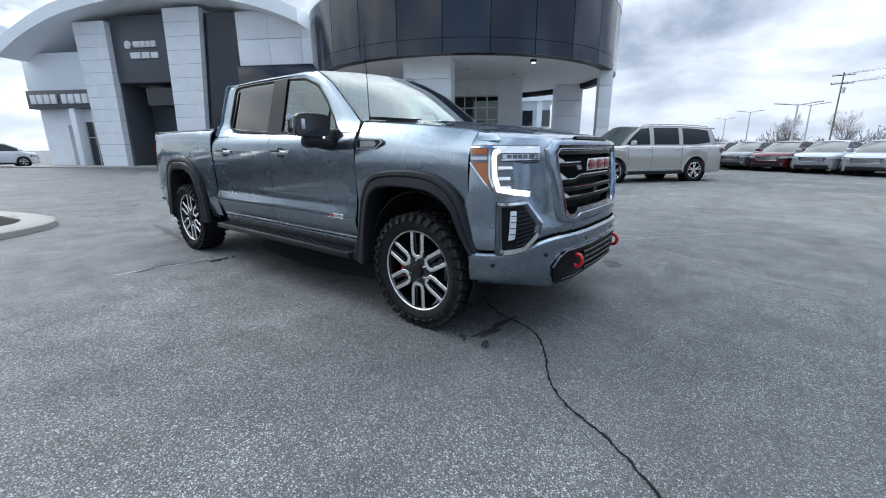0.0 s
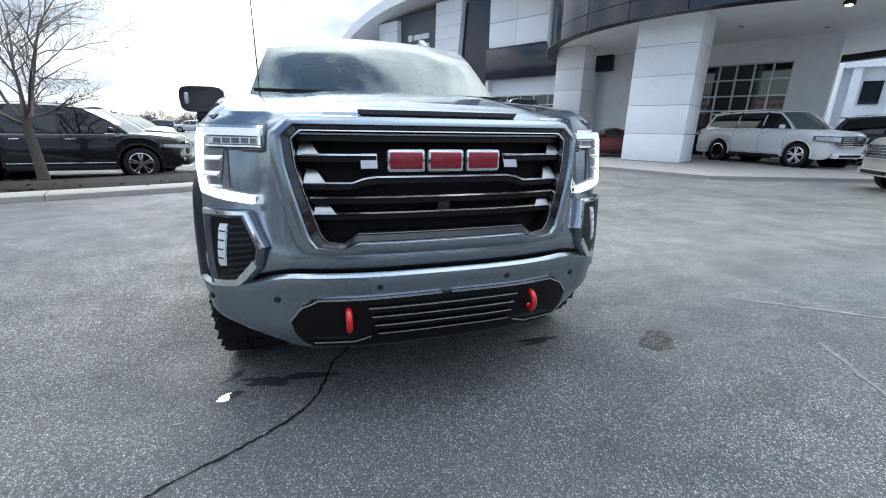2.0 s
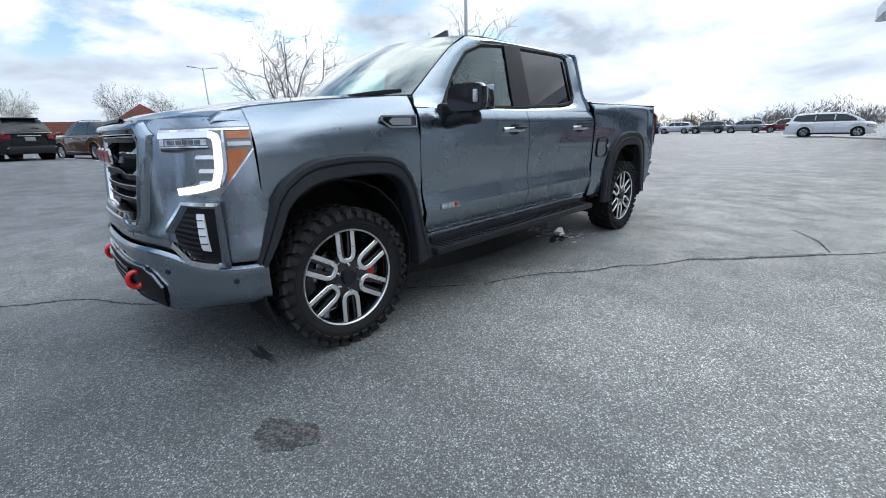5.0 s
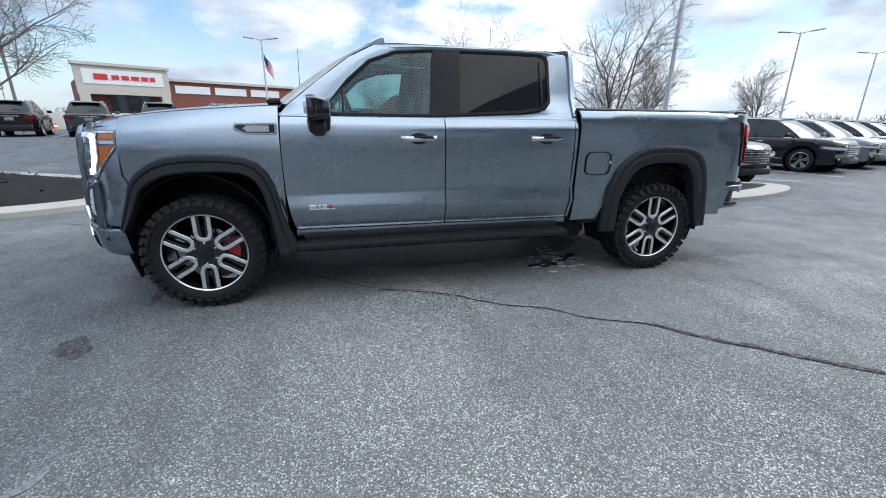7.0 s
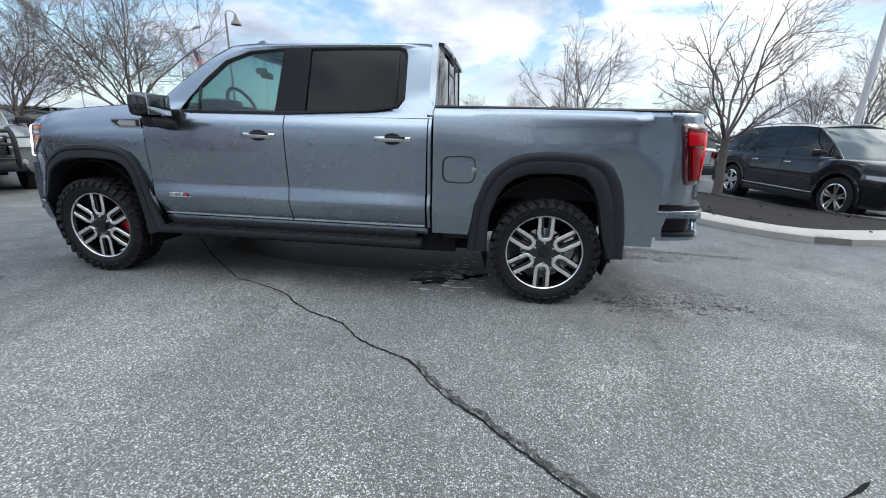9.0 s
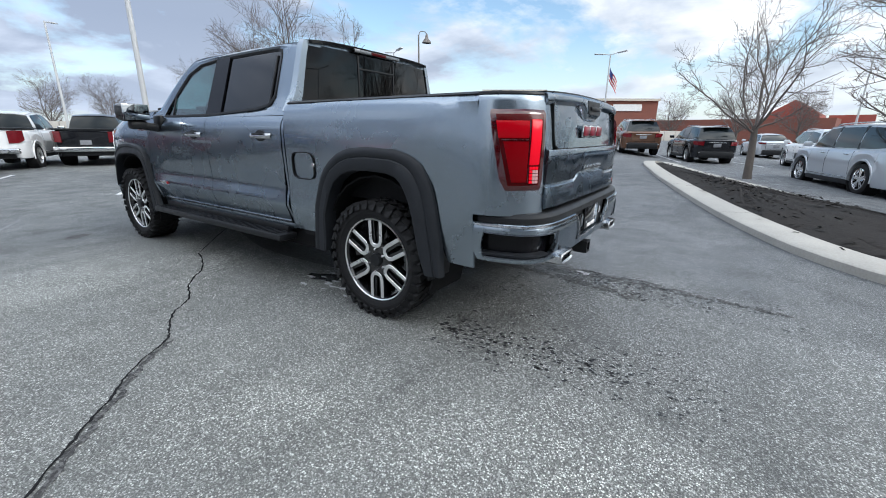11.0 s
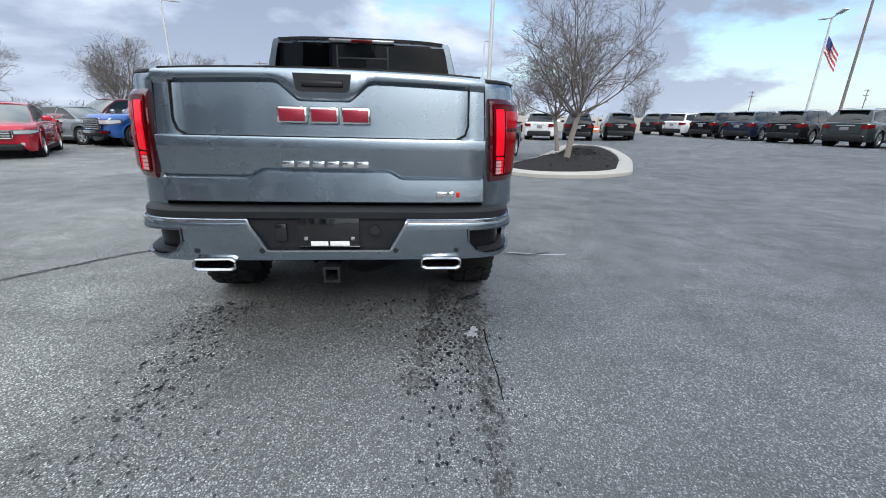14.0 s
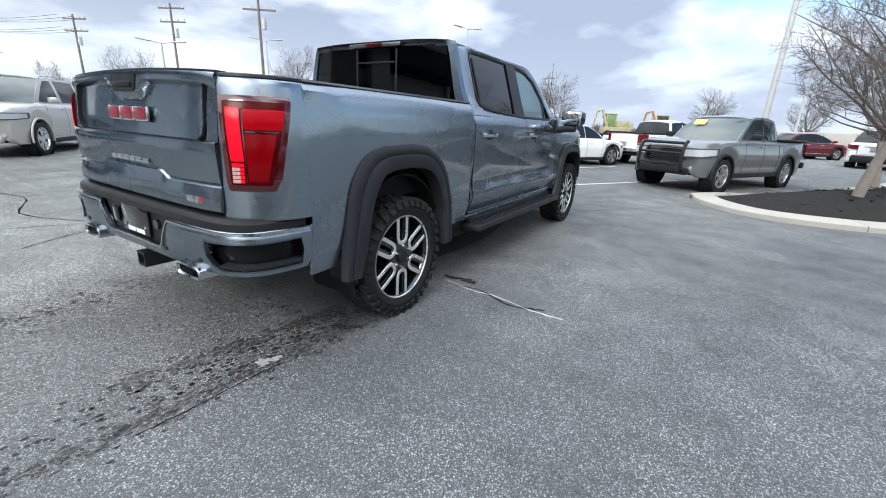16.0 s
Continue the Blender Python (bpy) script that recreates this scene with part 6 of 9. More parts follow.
    for q in (-1, 1):
        rows_patch(BUMP, bm, [(z, q * s) for z, s in inn], [(z, q * s) for z, s in end], [0.712, 0.725, 0.735, 0.755, 0.764], face, 0.02, 30)
        rows_patch(BUMP, bm, [(z, q * s) for z, s in inn], [(z, q * s) for z, s in pock], [0.572, 0.590, 0.604, 0.606, 0.64, 0.68, 0.712], face, 0.02, 16)
        rows_patch(BUMP, bm, [(0.57, q * (by(-2.655) - 0.02)), (0.64, q * (by(-2.655) - 0.012)), (0.72, q * (by(-2.655) - 0.03))], [(z, q * s) for z, s in end], [0.572, 0.60, 0.64, 0.68, 0.712], face, 0.02, 4)
    rb = P("rear_bumper", bm, M_STEEL, label="steel grey rear bumper with corner steps")
    bm = bmesh.new()
    for q in (-1, 1):
        strip_on(BUMP, bm, [(q * 0.392, 0.752), (q * by(-2.63), 0.752)], 0.011, 0.012, 0.008, 20)
        strip_on(BUMP, bm, [(q * 0.392, 0.750), (q * 0.306, 0.606), (q * 0.29, 0.600)], 0.009, 0.012, 0.008, 5)
        ring_path = [(q * (by(-2.655) - 0.035), 0.712), (q * 0.70, 0.709), (q * 0.704, 0.64), (q * 0.742, 0.595), (q * 0.80, 0.574), (q * (by(-2.655) - 0.03), 0.574)]
        rbm = bmesh.new()
        strip_on(BUMP, rbm, ring_path, 0.008, 0.010, 0.012, 14)
        P("pocket_rim", rbm, M_BEZEL, rb, "satin rim of the step pocket")
    strip_on(BUMP, bm, [(-0.29, 0.600), (0.29, 0.600)], 0.009, 0.012, 0.008, 10)
    P("bumper_edge", bm, M_SATIN, rb, "bright bumper edge")
    bm = bmesh.new()
    e = by(-2.64)
    sheet(bm, [[BUMP(s_, z_, d_) for z_, d_ in ((0.764, -0.016), (0.792, -0.012), (0.803, -0.022), (0.808, -0.05), (0.809, -0.13))] for s_ in span(-e, e, 44)], -0.012)
    P("bumper_pad", bm, M_BLACK, rb, "black textured step pad")
    bm = bmesh.new()
    rows_patch(BUMP, bm, [(0.600, -0.33), (0.775, -0.41)], [(0.600, 0.33), (0.775, 0.41)], [0.598, 0.66, 0.74, 0.772], -0.030, 0.02, 12)
    pk = P("plate_recess", bm, M_BLACK, rb, "black number plate recess")
    bm = bmesh.new()
    block_on(BUMP, bm, 0.0, 0.690, 0.30, 0.150, 0.012, -0.018, 0.004)
    npb = P("number_plate", bm, M_GLOSSBLACK, pk, "black dealer plate with pale bars")
    for s, z, w, h in ((0.0, 0.757, 0.17, 0.010), (-0.05, 0.634, 0.085, 0.024), (0.05, 0.634, 0.095, 0.024)):
        bm = bmesh.new()
        block_on(BUMP, bm, s, z, w, h, 0.004, -0.0105, 0.001)
        P("plate_bar", bm, M_WHITE, npb)
    for s in (-0.115, 0.115):
        bm = bmesh.new()
        block_on(BUMP, bm, s, 0.660, 0.018, 0.018, 0.006, -0.0105, 0.003)
        P("plate_screw", bm, M_ALLOY, npb)
    bm = bmesh.new()
    lathe(bm, [(0.0, 0.0), (0.026, 0.0), (0.028, -0.02)], Matrix.Translation(BUMP(0.225, 0.70, -0.018)) @ Matrix.Rotation(radians(-90), 4, "Z"), 20)
    P("tow_socket", bm, M_GLOSSBLACK, pk)
    bm = bmesh.new()
    block_on(BUMP, bm, -0.235, 0.69, 0.06, 0.09, 0.02, -0.020, 0.008)
    P("plug_cover", bm, M_GLOSSBLACK, pk)
    for q in (-1, 1):
        bm = bmesh.new()
        b = by(-2.645)
        rows_patch(BUMP, bm, q * 0.66, q * (b + 0.02), [0.558, 0.60, 0.66, 0.722], -0.055, 0.012, 16)
        cs = P("corner_step", bm, M_PIANO, rb, "black corner step pocket")
        bm = bmesh.new()
        g = [[BUMP(q * s_, 0.580 + 0.004 * (d_ < -0.02), d_) for d_ in (-0.055, -0.03, -0.006)] for s_ in span(0.765, b - 0.01, 14)]
        sheet(bm, g, 0.012 * q)
        P("step_tread", bm, M_FLARE, cs, "black textured foot step")
        bm = bmesh.new()
        for i in range(9):
            block_on(BUMP, bm, q * (0.80 + i * (b - 0.85) / 8), 0.588, 0.012, 0.006, 0.040, -0.030, 0)
        P("tread_ribs", bm, M_BLACK, cs)
        bm = bmesh.new()
        rr = [[(q * (0.562 + w * (0.104 - ins)), y, 0.532 + h * (0.033 - ins)) for w, h in ((-0.82, 1), (0.82, 1), (1, 0.6), (1, -0.6), (0.82, -1), (-0.82, -1), (-1, -0.6), (-1, 0.6))]
              for y, ins in ((-2.80, 0.0), (-3.022, 0.0), (-3.028, 0.006), (-3.018, 0.014), (-2.90, 0.014))]
        ring_sheet(bm, rr)
        ex = P("exhaust_tip", bm, M_SATIN, label="chrome rectangular exhaust tip")
        bm = bmesh.new()
        box(bm, (q * 0.562, -2.89, 0.532), (0.185, 0.02, 0.042))
        P("exhaust_bore", bm, M_INNER, ex)
    for s, z in ((0.33, 0.60), (-0.33, 0.60), (0.64, 0.60), (-0.64, 0.60)):
        bm = bmesh.new()
        p, n = BUMP(s, z, 0.0), BUMP(s, z, 0.1) - BUMP(s, z, 0)
        lathe(bm, [(0.0, 0.005), (0.011, 0.005), (0.0135, 0.003), (0.0135, -0.006)], Matrix.Translation(p) @ n.to_track_quat("X", "Z").to_matrix().to_4x4(), 14)
        P("parking_sensor", bm, M_FLARE, rb)
    bm = bmesh.new()
    ring_sheet(bm, [[(w * r, y, 0.465 + h * r) for w, h in ((-1, 1), (1, 1), (1, -1), (-1, -1))] for y, r in ((-2.6, 0.042), (-3.0, 0.042), (-3.0, 0.030), (-2.7, 0.030))])
    tube(bm, [(-0.50, -2.72, 0.545), (0.50, -2.72, 0.545)], 0.030, 8)
    P("tow_hitch", bm, M_BLACK, label="black tow hitch receiver")
    bm = bmesh.new()
    tube(bm, [(-0.5, -2.38, 0.67), (0.5, -2.38, 0.67)], 0.15, 14)
    P("spare_tyre", bm, M_RUBBER)

    # ---- wheels ----
    for sx in (-1, 1):
        for y in (WB, -WB):
            wheel_kit(T, sx * 0.862, y, sx, y > 0)
    return T


truck = build_truck()

# ---- showroom building ----
M_PANEL = plain("white_metal_panel", (0.84, 0.87, 0.90), 0.45, 0, 6, 0.05)
M_JOINT = plain("grey_joint", (0.36, 0.37, 0.38), 0.8, 0, 20, 0.15)
M_PILLAR = plain("white_stone_panel", (0.80, 0.82, 0.84), 0.75, 0, 30, 0.10, bump=0.2)
M_CHAR = plain("charcoal_panel", (0.085, 0.092, 0.105), 0.45, 0, 10, 0.10)
M_NAVY = plain("gloss_navy_panel", (0.013, 0.018, 0.031), 0.12, 0, 8, 0.15, coat=0.05)
M_SOFFIT = plain("soffit_board", (0.83, 0.83, 0.83), 0.85, 0, 12, 0.08)
M_FRAME = plain("aluminium_frame", (0.45, 0.46, 0.47), 0.35, 0.7, 30, 0.08)
M_SHOPGLASS = Mat("shop_glass").put(color=(0.018, 0.024, 0.026), rough=0.03, spec=0.8).m
M_LAMPON = glowing("lamp_on", (1.0, 0.98, 0.92), 3.0)
BLD = Matrix(((0.5, 0.866, 0, -9.4), (-0.866, 0.5, 0, -26.2), (0, 0, 1, 0), (0, 0, 0, 1)))


def bw(U, N, z):
    """A place on the building: along the front, out from it, up."""
    return BLD @ Vector((-U, N, z))


def slab(bm, U0, U1, N0, N1, z0, z1, bevel=0.0):
    box(bm, bw((U0 + U1) / 2, (N0 + N1) / 2, (z0 + z1) / 2), (abs(U1 - U0), abs(N1 - N0), abs(z1 - z0)), bevel, BLD.to_3x3().to_4x4())


def quad_prism(bm, pts, N0, N1):
    """An upright outline (U, z) with depth from N0 to N1."""
    a = [bm.verts.new(bw(U, N0, z)) for U, z in pts]
    b = [bm.verts.new(bw(U, N1, z)) for U, z in pts]
    n = len(pts)
    bm.faces.new(a)
    bm.faces.new(b[::-1])
    for i in range(n):
        bm.faces.new((a[i], b[i], b[(i + 1) % n], a[(i + 1) % n]))


def build_showroom():
    S = thing("showroom_building", "white and charcoal car showroom with a shallow arched roof", "building")

    def P(name, bm, mat, parent=S, label="", **kw):
        return part(name, bm, mat, parent, label, **kw)

    # tower pillars, each of stacked stone panels
    def pillar(b0, b1, t0, t1, z1, n0, n1, rows, name="pillar"):
        bm = bmesh.new()
        quad_prism(bm, [(b0 + 0.03, 0), (b1 - 0.03, 0), (t1 - 0.03, z1), (t0 + 0.03, z1)], n0, n1 - 0.02)
        pl = P(name, bm, M_JOINT, label="tall pillar clad in white stone panels")
        for i in range(rows):
            f0, f1 = i / rows, (i + 1) / rows
            z0_, z1_ = f0 * z1 + 0.012, f1 * z1 - 0.012
            bm = bmesh.new()
            quad_prism(bm, [(b0 + (t0 - b0) * f0, z0_), (b1 + (t1 - b1) * f0, z0_), (b1 + (t1 - b1) * f1, z1_), (b0 + (t0 - b0) * f1, z1_)], n0 + 0.02, n1)
            P("stone_panel", bm, M_PILLAR, pl)

    pillar(-7.8, -5.9, -8.1, -5.75, 9.2, -1.5, 0.25, 12)
    pillar(-1.75, 0.15, -1.5, 1.0, 9.7, -1.5, 0.25, 12)
    bm = bmesh.new()
    slab(bm, -5.8, -1.6, -1.5, -0.15, 5.5, 9.5, 0.01)
    tw = P("tower_panel", bm, M_CHAR, label="charcoal sign panel of the tower")
    bm = bmesh.new()
    slab(bm, -5.8, -1.6, -3.0, -2.4, 0, 5.5)
    slab(bm, -5.9, -5.7, -2.4, -0.2, 0, 5.5)
    P("entry_recess", bm, M_CHAR, tw)
    bm = bmesh.new()
    slab(bm, -4.3, -1.7, -2.4, -0.6, 4.1, 5.2)
    P("entry_hood", bm, M_NAVY, tw)
    bm = bmesh.new()
    slab(bm, -3.7, -1.8, -2.42, -2.3, 0.0, 3.4)
    ed = P("entry_door", bm, M_SHOPGLASS, tw, "dark glass entry doors")
    for U in (-3.7, -2.75, -1.8):
        bm = bmesh.new()
        slab(bm, U - 0.05, U + 0.05, -2.32, -2.22, 0, 3.4)
        P("door_frame", bm, M_FRAME, ed)
    bm = bmesh.new()
    slab(bm, -3.7, -1.8, -2.32, -2.22, 2.35, 2.45)
    P("door_frame", bm, M_FRAME, ed)
    # maker's signs as plain shapes
    for U0, U1, z0, z1 in ((-4.2, -3.72, 7.62, 7.98), (-3.66, -3.3, 7.62, 7.98), (-3.24, -2.95, 7.62, 7.98), (-2.9, -2.55, 7.62, 7.98),
                           (-4.5, -3.75, 6.95, 7.32), (-3.65, -3.1, 6.95, 7.32), (-3.0, -2.5, 6.95, 7.32)):
        bm = bmesh.new()
        slab(bm, U0, U1, -0.15, -0.02, z0, z1, 0.02)
        P("sign_block", bm, M_WHITE, tw)
    bm = bmesh.new()
    m = BLD.to_3x3().to_4x4()
    lathe(bm, [(0.0, 0.1), (0.24, 0.1), (0.24, 0.0)], Matrix.Translation(bw(-4.62, -0.15, 7.8)) @ m @ Matrix.Rotation(radians(90), 4, "Z"), 20)
    P("sign_disc", bm, M_WHITE, tw)
    # dark fin beside the tower
    bm = bmesh.new()
    quad_prism(bm, [(0.2, 0), (2.6, 0), (3.3, 9.4), (1.05, 9.4)], -1.5, -0.1)
    P("dark_fin", bm, M_NAVY, label="gloss navy fin wall")
    # main front
    bm = bmesh.new()
    quad_prism(bm, [(2.6, 0), (11.2, 0), (11.2, 4.35), (2.9, 4.35)], -0.9, -0.6)
    quad_prism(bm, [(2.6, 0), (2.95, 0), (3.15, 4.35), (2.9, 4.35)], -0.6, -0.15)
    P("front_wall", bm, M_PANEL, label="white panelled front wall")
    bm = bmesh.new()
    slab(bm, 2.95, 11.6, -0.9, -0.05, 4.35, 6.25, 0.01)
    P("dark_band", bm, M_NAVY, label="dark navy band over the window")
    for i in range(4):
        U0 = 3.2 + i * 2.1
        for z0, z1 in ((6.28, 7.75), (7.78, 9.35)):
            bm = bmesh.new()
            slab(bm, U0 + 0.01, U0 + 2.09, -0.9, 0.02, z0, z1, 0.008)
            P("wall_panel", bm, M_PANEL)
    # shop window
    bm = bmesh.new()
    slab(bm, 3.55, 8.65, -0.66, -0.57, 0.8, 3.3)
    wn = P("shop_window", bm, M_SHOPGLASS, label="wide dark shop window with pale bars")
    for i in range(6):
        U = 3.55 + i * 1.02
        bm = bmesh.new()
        slab(bm, U - 0.035, U + 0.035, -0.60, -0.52, 0.8, 3.3)
        P("mullion", bm, M_FRAME, wn)
    for z in (0.8, 1.45, 2.1, 2.7, 3.3):
        bm = bmesh.new()
        slab(bm, 3.5, 8.7, -0.60, -0.53, z - 0.03, z + 0.03)
        P("transom", bm, M_FRAME, wn)
    # left pavilion
    bm = bmesh.new()
    slab(bm, -13.4, -8.0, -9, -0.4, 5.2, 7.6, 0.02)
    pv = P("pavilion_top", bm, M_PANEL, label="white pavilion wall")
    bm = bmesh.new()
    slab(bm, -13.45, -7.9, -8, -0.25, 4.0, 5.2, 0.01)
    nb = P("name_band", bm, M_CHAR, pv, "charcoal name band")
    for i in range(4):
        bm = bmesh.new()
        slab(bm, -13.05 + i * 0.55, -12.62 + i * 0.55, -0.25, -0.12, 4.30, 4.92, 0.03)
        P("name_bar", bm, M_WHITE, nb)
    for i in range(4):
        bm = bmesh.new()
        slab(bm, -10.55 + i * 0.55, -10.12 + i * 0.55, -0.25, -0.12, 4.30, 4.92, 0.03)
        P("name_bar", bm, M_WHITE, nb)
    bm = bmesh.new()
    for a, b, z0, z1 in ((-13.4, -11.35, 0, 4.0), (-11.35, -10.35, 2.9, 4.0), (-10.35, -7.9, 0, 4.0)):
        slab(bm, a, b, -1.6, -0.9, z0, z1)
    P("pavilion_wall", bm, M_PILLAR, pv)
    bm = bmesh.new()
    slab(bm, -10.35, -9.9, -1.2, -0.3, 0, 4.0, 0.02)
    P("pavilion_column", bm, M_PANEL, pv)
    bm = bmesh.new()
    slab(bm, -9.75, -8.4, -0.92, -0.86, 0.1, 3.1)
    pw = P("pavilion_window", bm, M_SHOPGLASS, pv)
    for U in (-9.75, -9.08, -8.4):
        bm = bmesh.new()
        slab(bm, U - 0.04, U + 0.04, -0.88, -0.80, 0.1, 3.1)
        P("mullion", bm, M_FRAME, pw)
    bm = bmesh.new()
    slab(bm, -9.75, -8.4, -0.88, -0.80, 2.0, 2.08)
    P("transom", bm, M_FRAME, pw)
    # arched roof: a curved eave that overhangs the front
    bm = bmesh.new()
    grid = []
    for U in span(-12.9, 7.9, 40):
        t = (U + 1.5) / 9.6
        z = 10.05 - 1.35 * t * t - 0.55 * abs(t) ** 3.5
        grid.append([bw(U, N, z + dz) for N, dz in ((-9, 1.2), (1.1, 0.75), (1.35, 0.72), (1.35, -0.02), (1.25, -0.06), (-9, -0.05))])
    V = [[bm.verts.new(p) for p in r] for r in grid]
    for a, b in zip(V, V[1:]):
        for k in range(6):
            bm.faces.new((a[k], a[(k + 1) % 6], b[(k + 1) % 6], b[k]))
    bm.faces.new(V[0])
    bm.faces.new(V[-1][::-1])
    P("arched_roof", bm, M_PANEL, label="shallow white arched roof edge")
    # main block behind
    bm = bmesh.new()
    slab(bm, -12.6, 20.6, -26, -3.1, 0, 8.8)
    slab(bm, -5.7, -1.6, -3.1, -1.5, 5.5, 9.4)
    slab(bm, 2.6, 11.2, -3.1, -0.9, 0, 9.2)
    P("main_block", bm, M_PANEL, label="plain white building block")
    for u0, u1, z0 in ((11.2, 16.0, 0), (19.4, 20.8, 0), (16.0, 19.4, 4.25)):
        bm = bmesh.new()
        slab(bm, u0, u1, -3.1, -0.4, z0, 5.2)
        P("entrance_wall", bm, M_PILLAR, label="pale wall under the canopy")
    bm = bmesh.new()
    slab(bm, 16.0, 19.4, -0.62, -0.55, 0, 4.25)
    eg = P("entrance_glazing", bm, M_SHOPGLASS, label="tall dark glazed entrance")
    for i in range(6):
        U = 16.0 + i * 0.68
        bm = bmesh.new()
        slab(bm, U - 0.04, U + 0.04, -0.58, -0.48, 0, 4.25)
        P("mullion", bm, M_FRAME, eg)
    for z in (1.15, 2.2, 2.85, 3.55, 4.22):
        bm = bmesh.new()
        slab(bm, 16.0, 19.4, -0.58, -0.49, z - 0.035, z + 0.035)
        P("transom", bm, M_FRAME, eg)
    # wing seen past the canopy
    bm = bmesh.new()
    slab(bm, 20.6, 25.2, -40, -26, 0, 7.5)
    slab(bm, 20.6, 25.8, -41, -25.0, 6.4, 7.7)
    wg = P("service_wing", bm, M_PANEL, label="white service wing")
    for i in range(2):
        bm = bmesh.new()
        slab(bm, 21.2 + i * 2.4, 21.8 + i * 2.4, -26, -25.2, 0, 6.4)
        P("wing_fin", bm, M_PANEL, wg)
        bm = bmesh.new()
        slab(bm, 22.0 + i * 2.0, 23.2 + i * 2.0, -26.02, -25.9, 3.6, 5.4)
        P("wing_window", bm, M_SHOPGLASS, wg)
    return S


def build_canopy():
    K = thing("entrance_canopy", "round showroom canopy with a gloss navy band on white columns", "canopy")
    CU, CN, R = 17.24, -0.12, 8.45

    def ring(bm, prof, a0=0, a1=360, n=72):
        g = []
        for a in span(a0, a1, n):
            g.append([bw(CU + r * math.cos(radians(a)), CN + r * math.sin(radians(a)), z) for r, z in prof])
        sheet(bm, g)

    z0 = 4.85
    n = 28
    bm = bmesh.new()
    ring(bm, [(R - 0.54, z0 + 0.34), (R - 0.5, z0), (R - 0.06, z0), (R - 0.06, z0 + 2.9)])
    band = part("navy_band", bm, M_BLACK, K, "gloss navy band of curved panels")
    for i in range(n):
        bm = bmesh.new()
        a0, a1 = 360 * i / n + 0.10, 360 * (i + 1) / n - 0.10
        for za, zb in ((z0, z0 + 0.55), (z0 + 0.57, z0 + 2.85)):
            ring(bm, [(R - 0.05, za), (R, za), (R, zb), (R - 0.05, zb)], a0, a1, 4)
        part("band_panel", bm, M_NAVY, band)
    bm = bmesh.new()
    ring(bm, [(R - 0.02, z0 + 2.86), (R + 0.03, z0 + 2.9), (R + 0.03, z0 + 5.0), (R - 0.6, z0 + 5.05), (0.02, z0 + 5.2)])
    part("white_drum", bm, M_PANEL, K, "white upper drum")
    bm = bmesh.new()
    ring(bm, [(R - 0.55, z0 + 0.30), (0.02, z0 + 0.32)])
    sf = part("soffit", bm, M_SOFFIT, K, "pale round soffit")
    for r, a in ((3.2, 20), (3.2, 80), (3.2, 140), (3.2, 200), (3.2, 260), (6.4, 0), (6.4, 35), (6.4, 70), (6.4, 105), (6.4, 140), (6.4, 175)):
        bm = bmesh.new()
        lathe(bm, [(0.0, 0.0), (0.10, 0.0), (0.13, 0.03), (0.13, 0.06)], Matrix.Translation(bw(CU + r * math.cos(radians(a)), CN + r * math.sin(radians(a)), z0 + 0.31)) @ Matrix.Rotation(radians(-90), 4, "Y"), 14)
        part("downlight", bm, M_BLACK, sf)
    bm = bmesh.new()
    p = bw(CU + 7.8 * math.cos(radians(62)), CN + 7.8 * math.sin(radians(62)), z0 - 0.12)
    box(bm, p, (0.22, 0.22, 0.16), 0.04)
    fl = part("flood_lamp", bm, M_BLACK, K, "small lit flood lamp")
    bm = bmesh.new()
    box(bm, p + Vector((0.1, 0.06, -0.08)), (0.14, 0.14, 0.05), 0.02)
    part("lamp_glass", bm, M_LAMPON, fl)
    for U, N, w, d in ((16.35, 6.05, 2.1, 1.65), (24.67, 3.1, 0.62, 0.62), (23.9, -4.0, 1.7, 1.6), (10.85, 2.6, 1.5, 1.3), (10.0, -0.6, 1.4, 1.2)):
        bm = bmesh.new()
        slab(bm, U - w / 2 + 0.03, U + w / 2 - 0.03, N - d / 2 + 0.03, N + d / 2 - 0.03, 0.0, z0 + 0.3)
        col = part("column", bm, M_JOINT, K, "square white panelled column")
        for i in range(5):
            bm = bmesh.new()
            slab(bm, U - w / 2, U + w / 2, N - d / 2, N + d / 2, 0.12 + i * 1.005 + 0.008, 0.12 + (i + 1) * 1.005 - 0.008, 0.012)
            part("column_panel", bm, M_PANEL, col)
    return K


build_showroom()
build_canopy()


def flat_poly(name, pts, z0, z1, mat, label, category, kind="structure"):
    bm = bmesh.new()
    prism(bm, pts, z1 - z0, Matrix.Translation((0, 0, z0)))
    return tagged(part(name, bm, mat, fix=True), label, category, kind=kind)


flat_poly("pavement", [(-4.85, -16.6), (-5.7, -13.9), (-6.75, -11.3), (-8.1, -7.6), (-9.6, -4.2), (-12.4, -3.3), (-16.5, -1.6), (-30, 4.5), (-40, -10), (-13, -21.5), (-8.0, -21.0), (-5.6, -18.6)][::-1],
          -0.05, 0.10, M_WALK, "tan concrete pavement before the showroom", "pavement")
flat_poly("tower_pavement", [tuple(bw(-14, -0.9, 0))[:2], tuple(bw(-14, 1.6, 0))[:2], tuple(bw(2.5, 1.8, 0))[:2], tuple(bw(3.2, -0.9, 0))[:2]][::1],
          -0.05, 0.09, M_WALK, "pale concrete walk along the tower", "pavement")

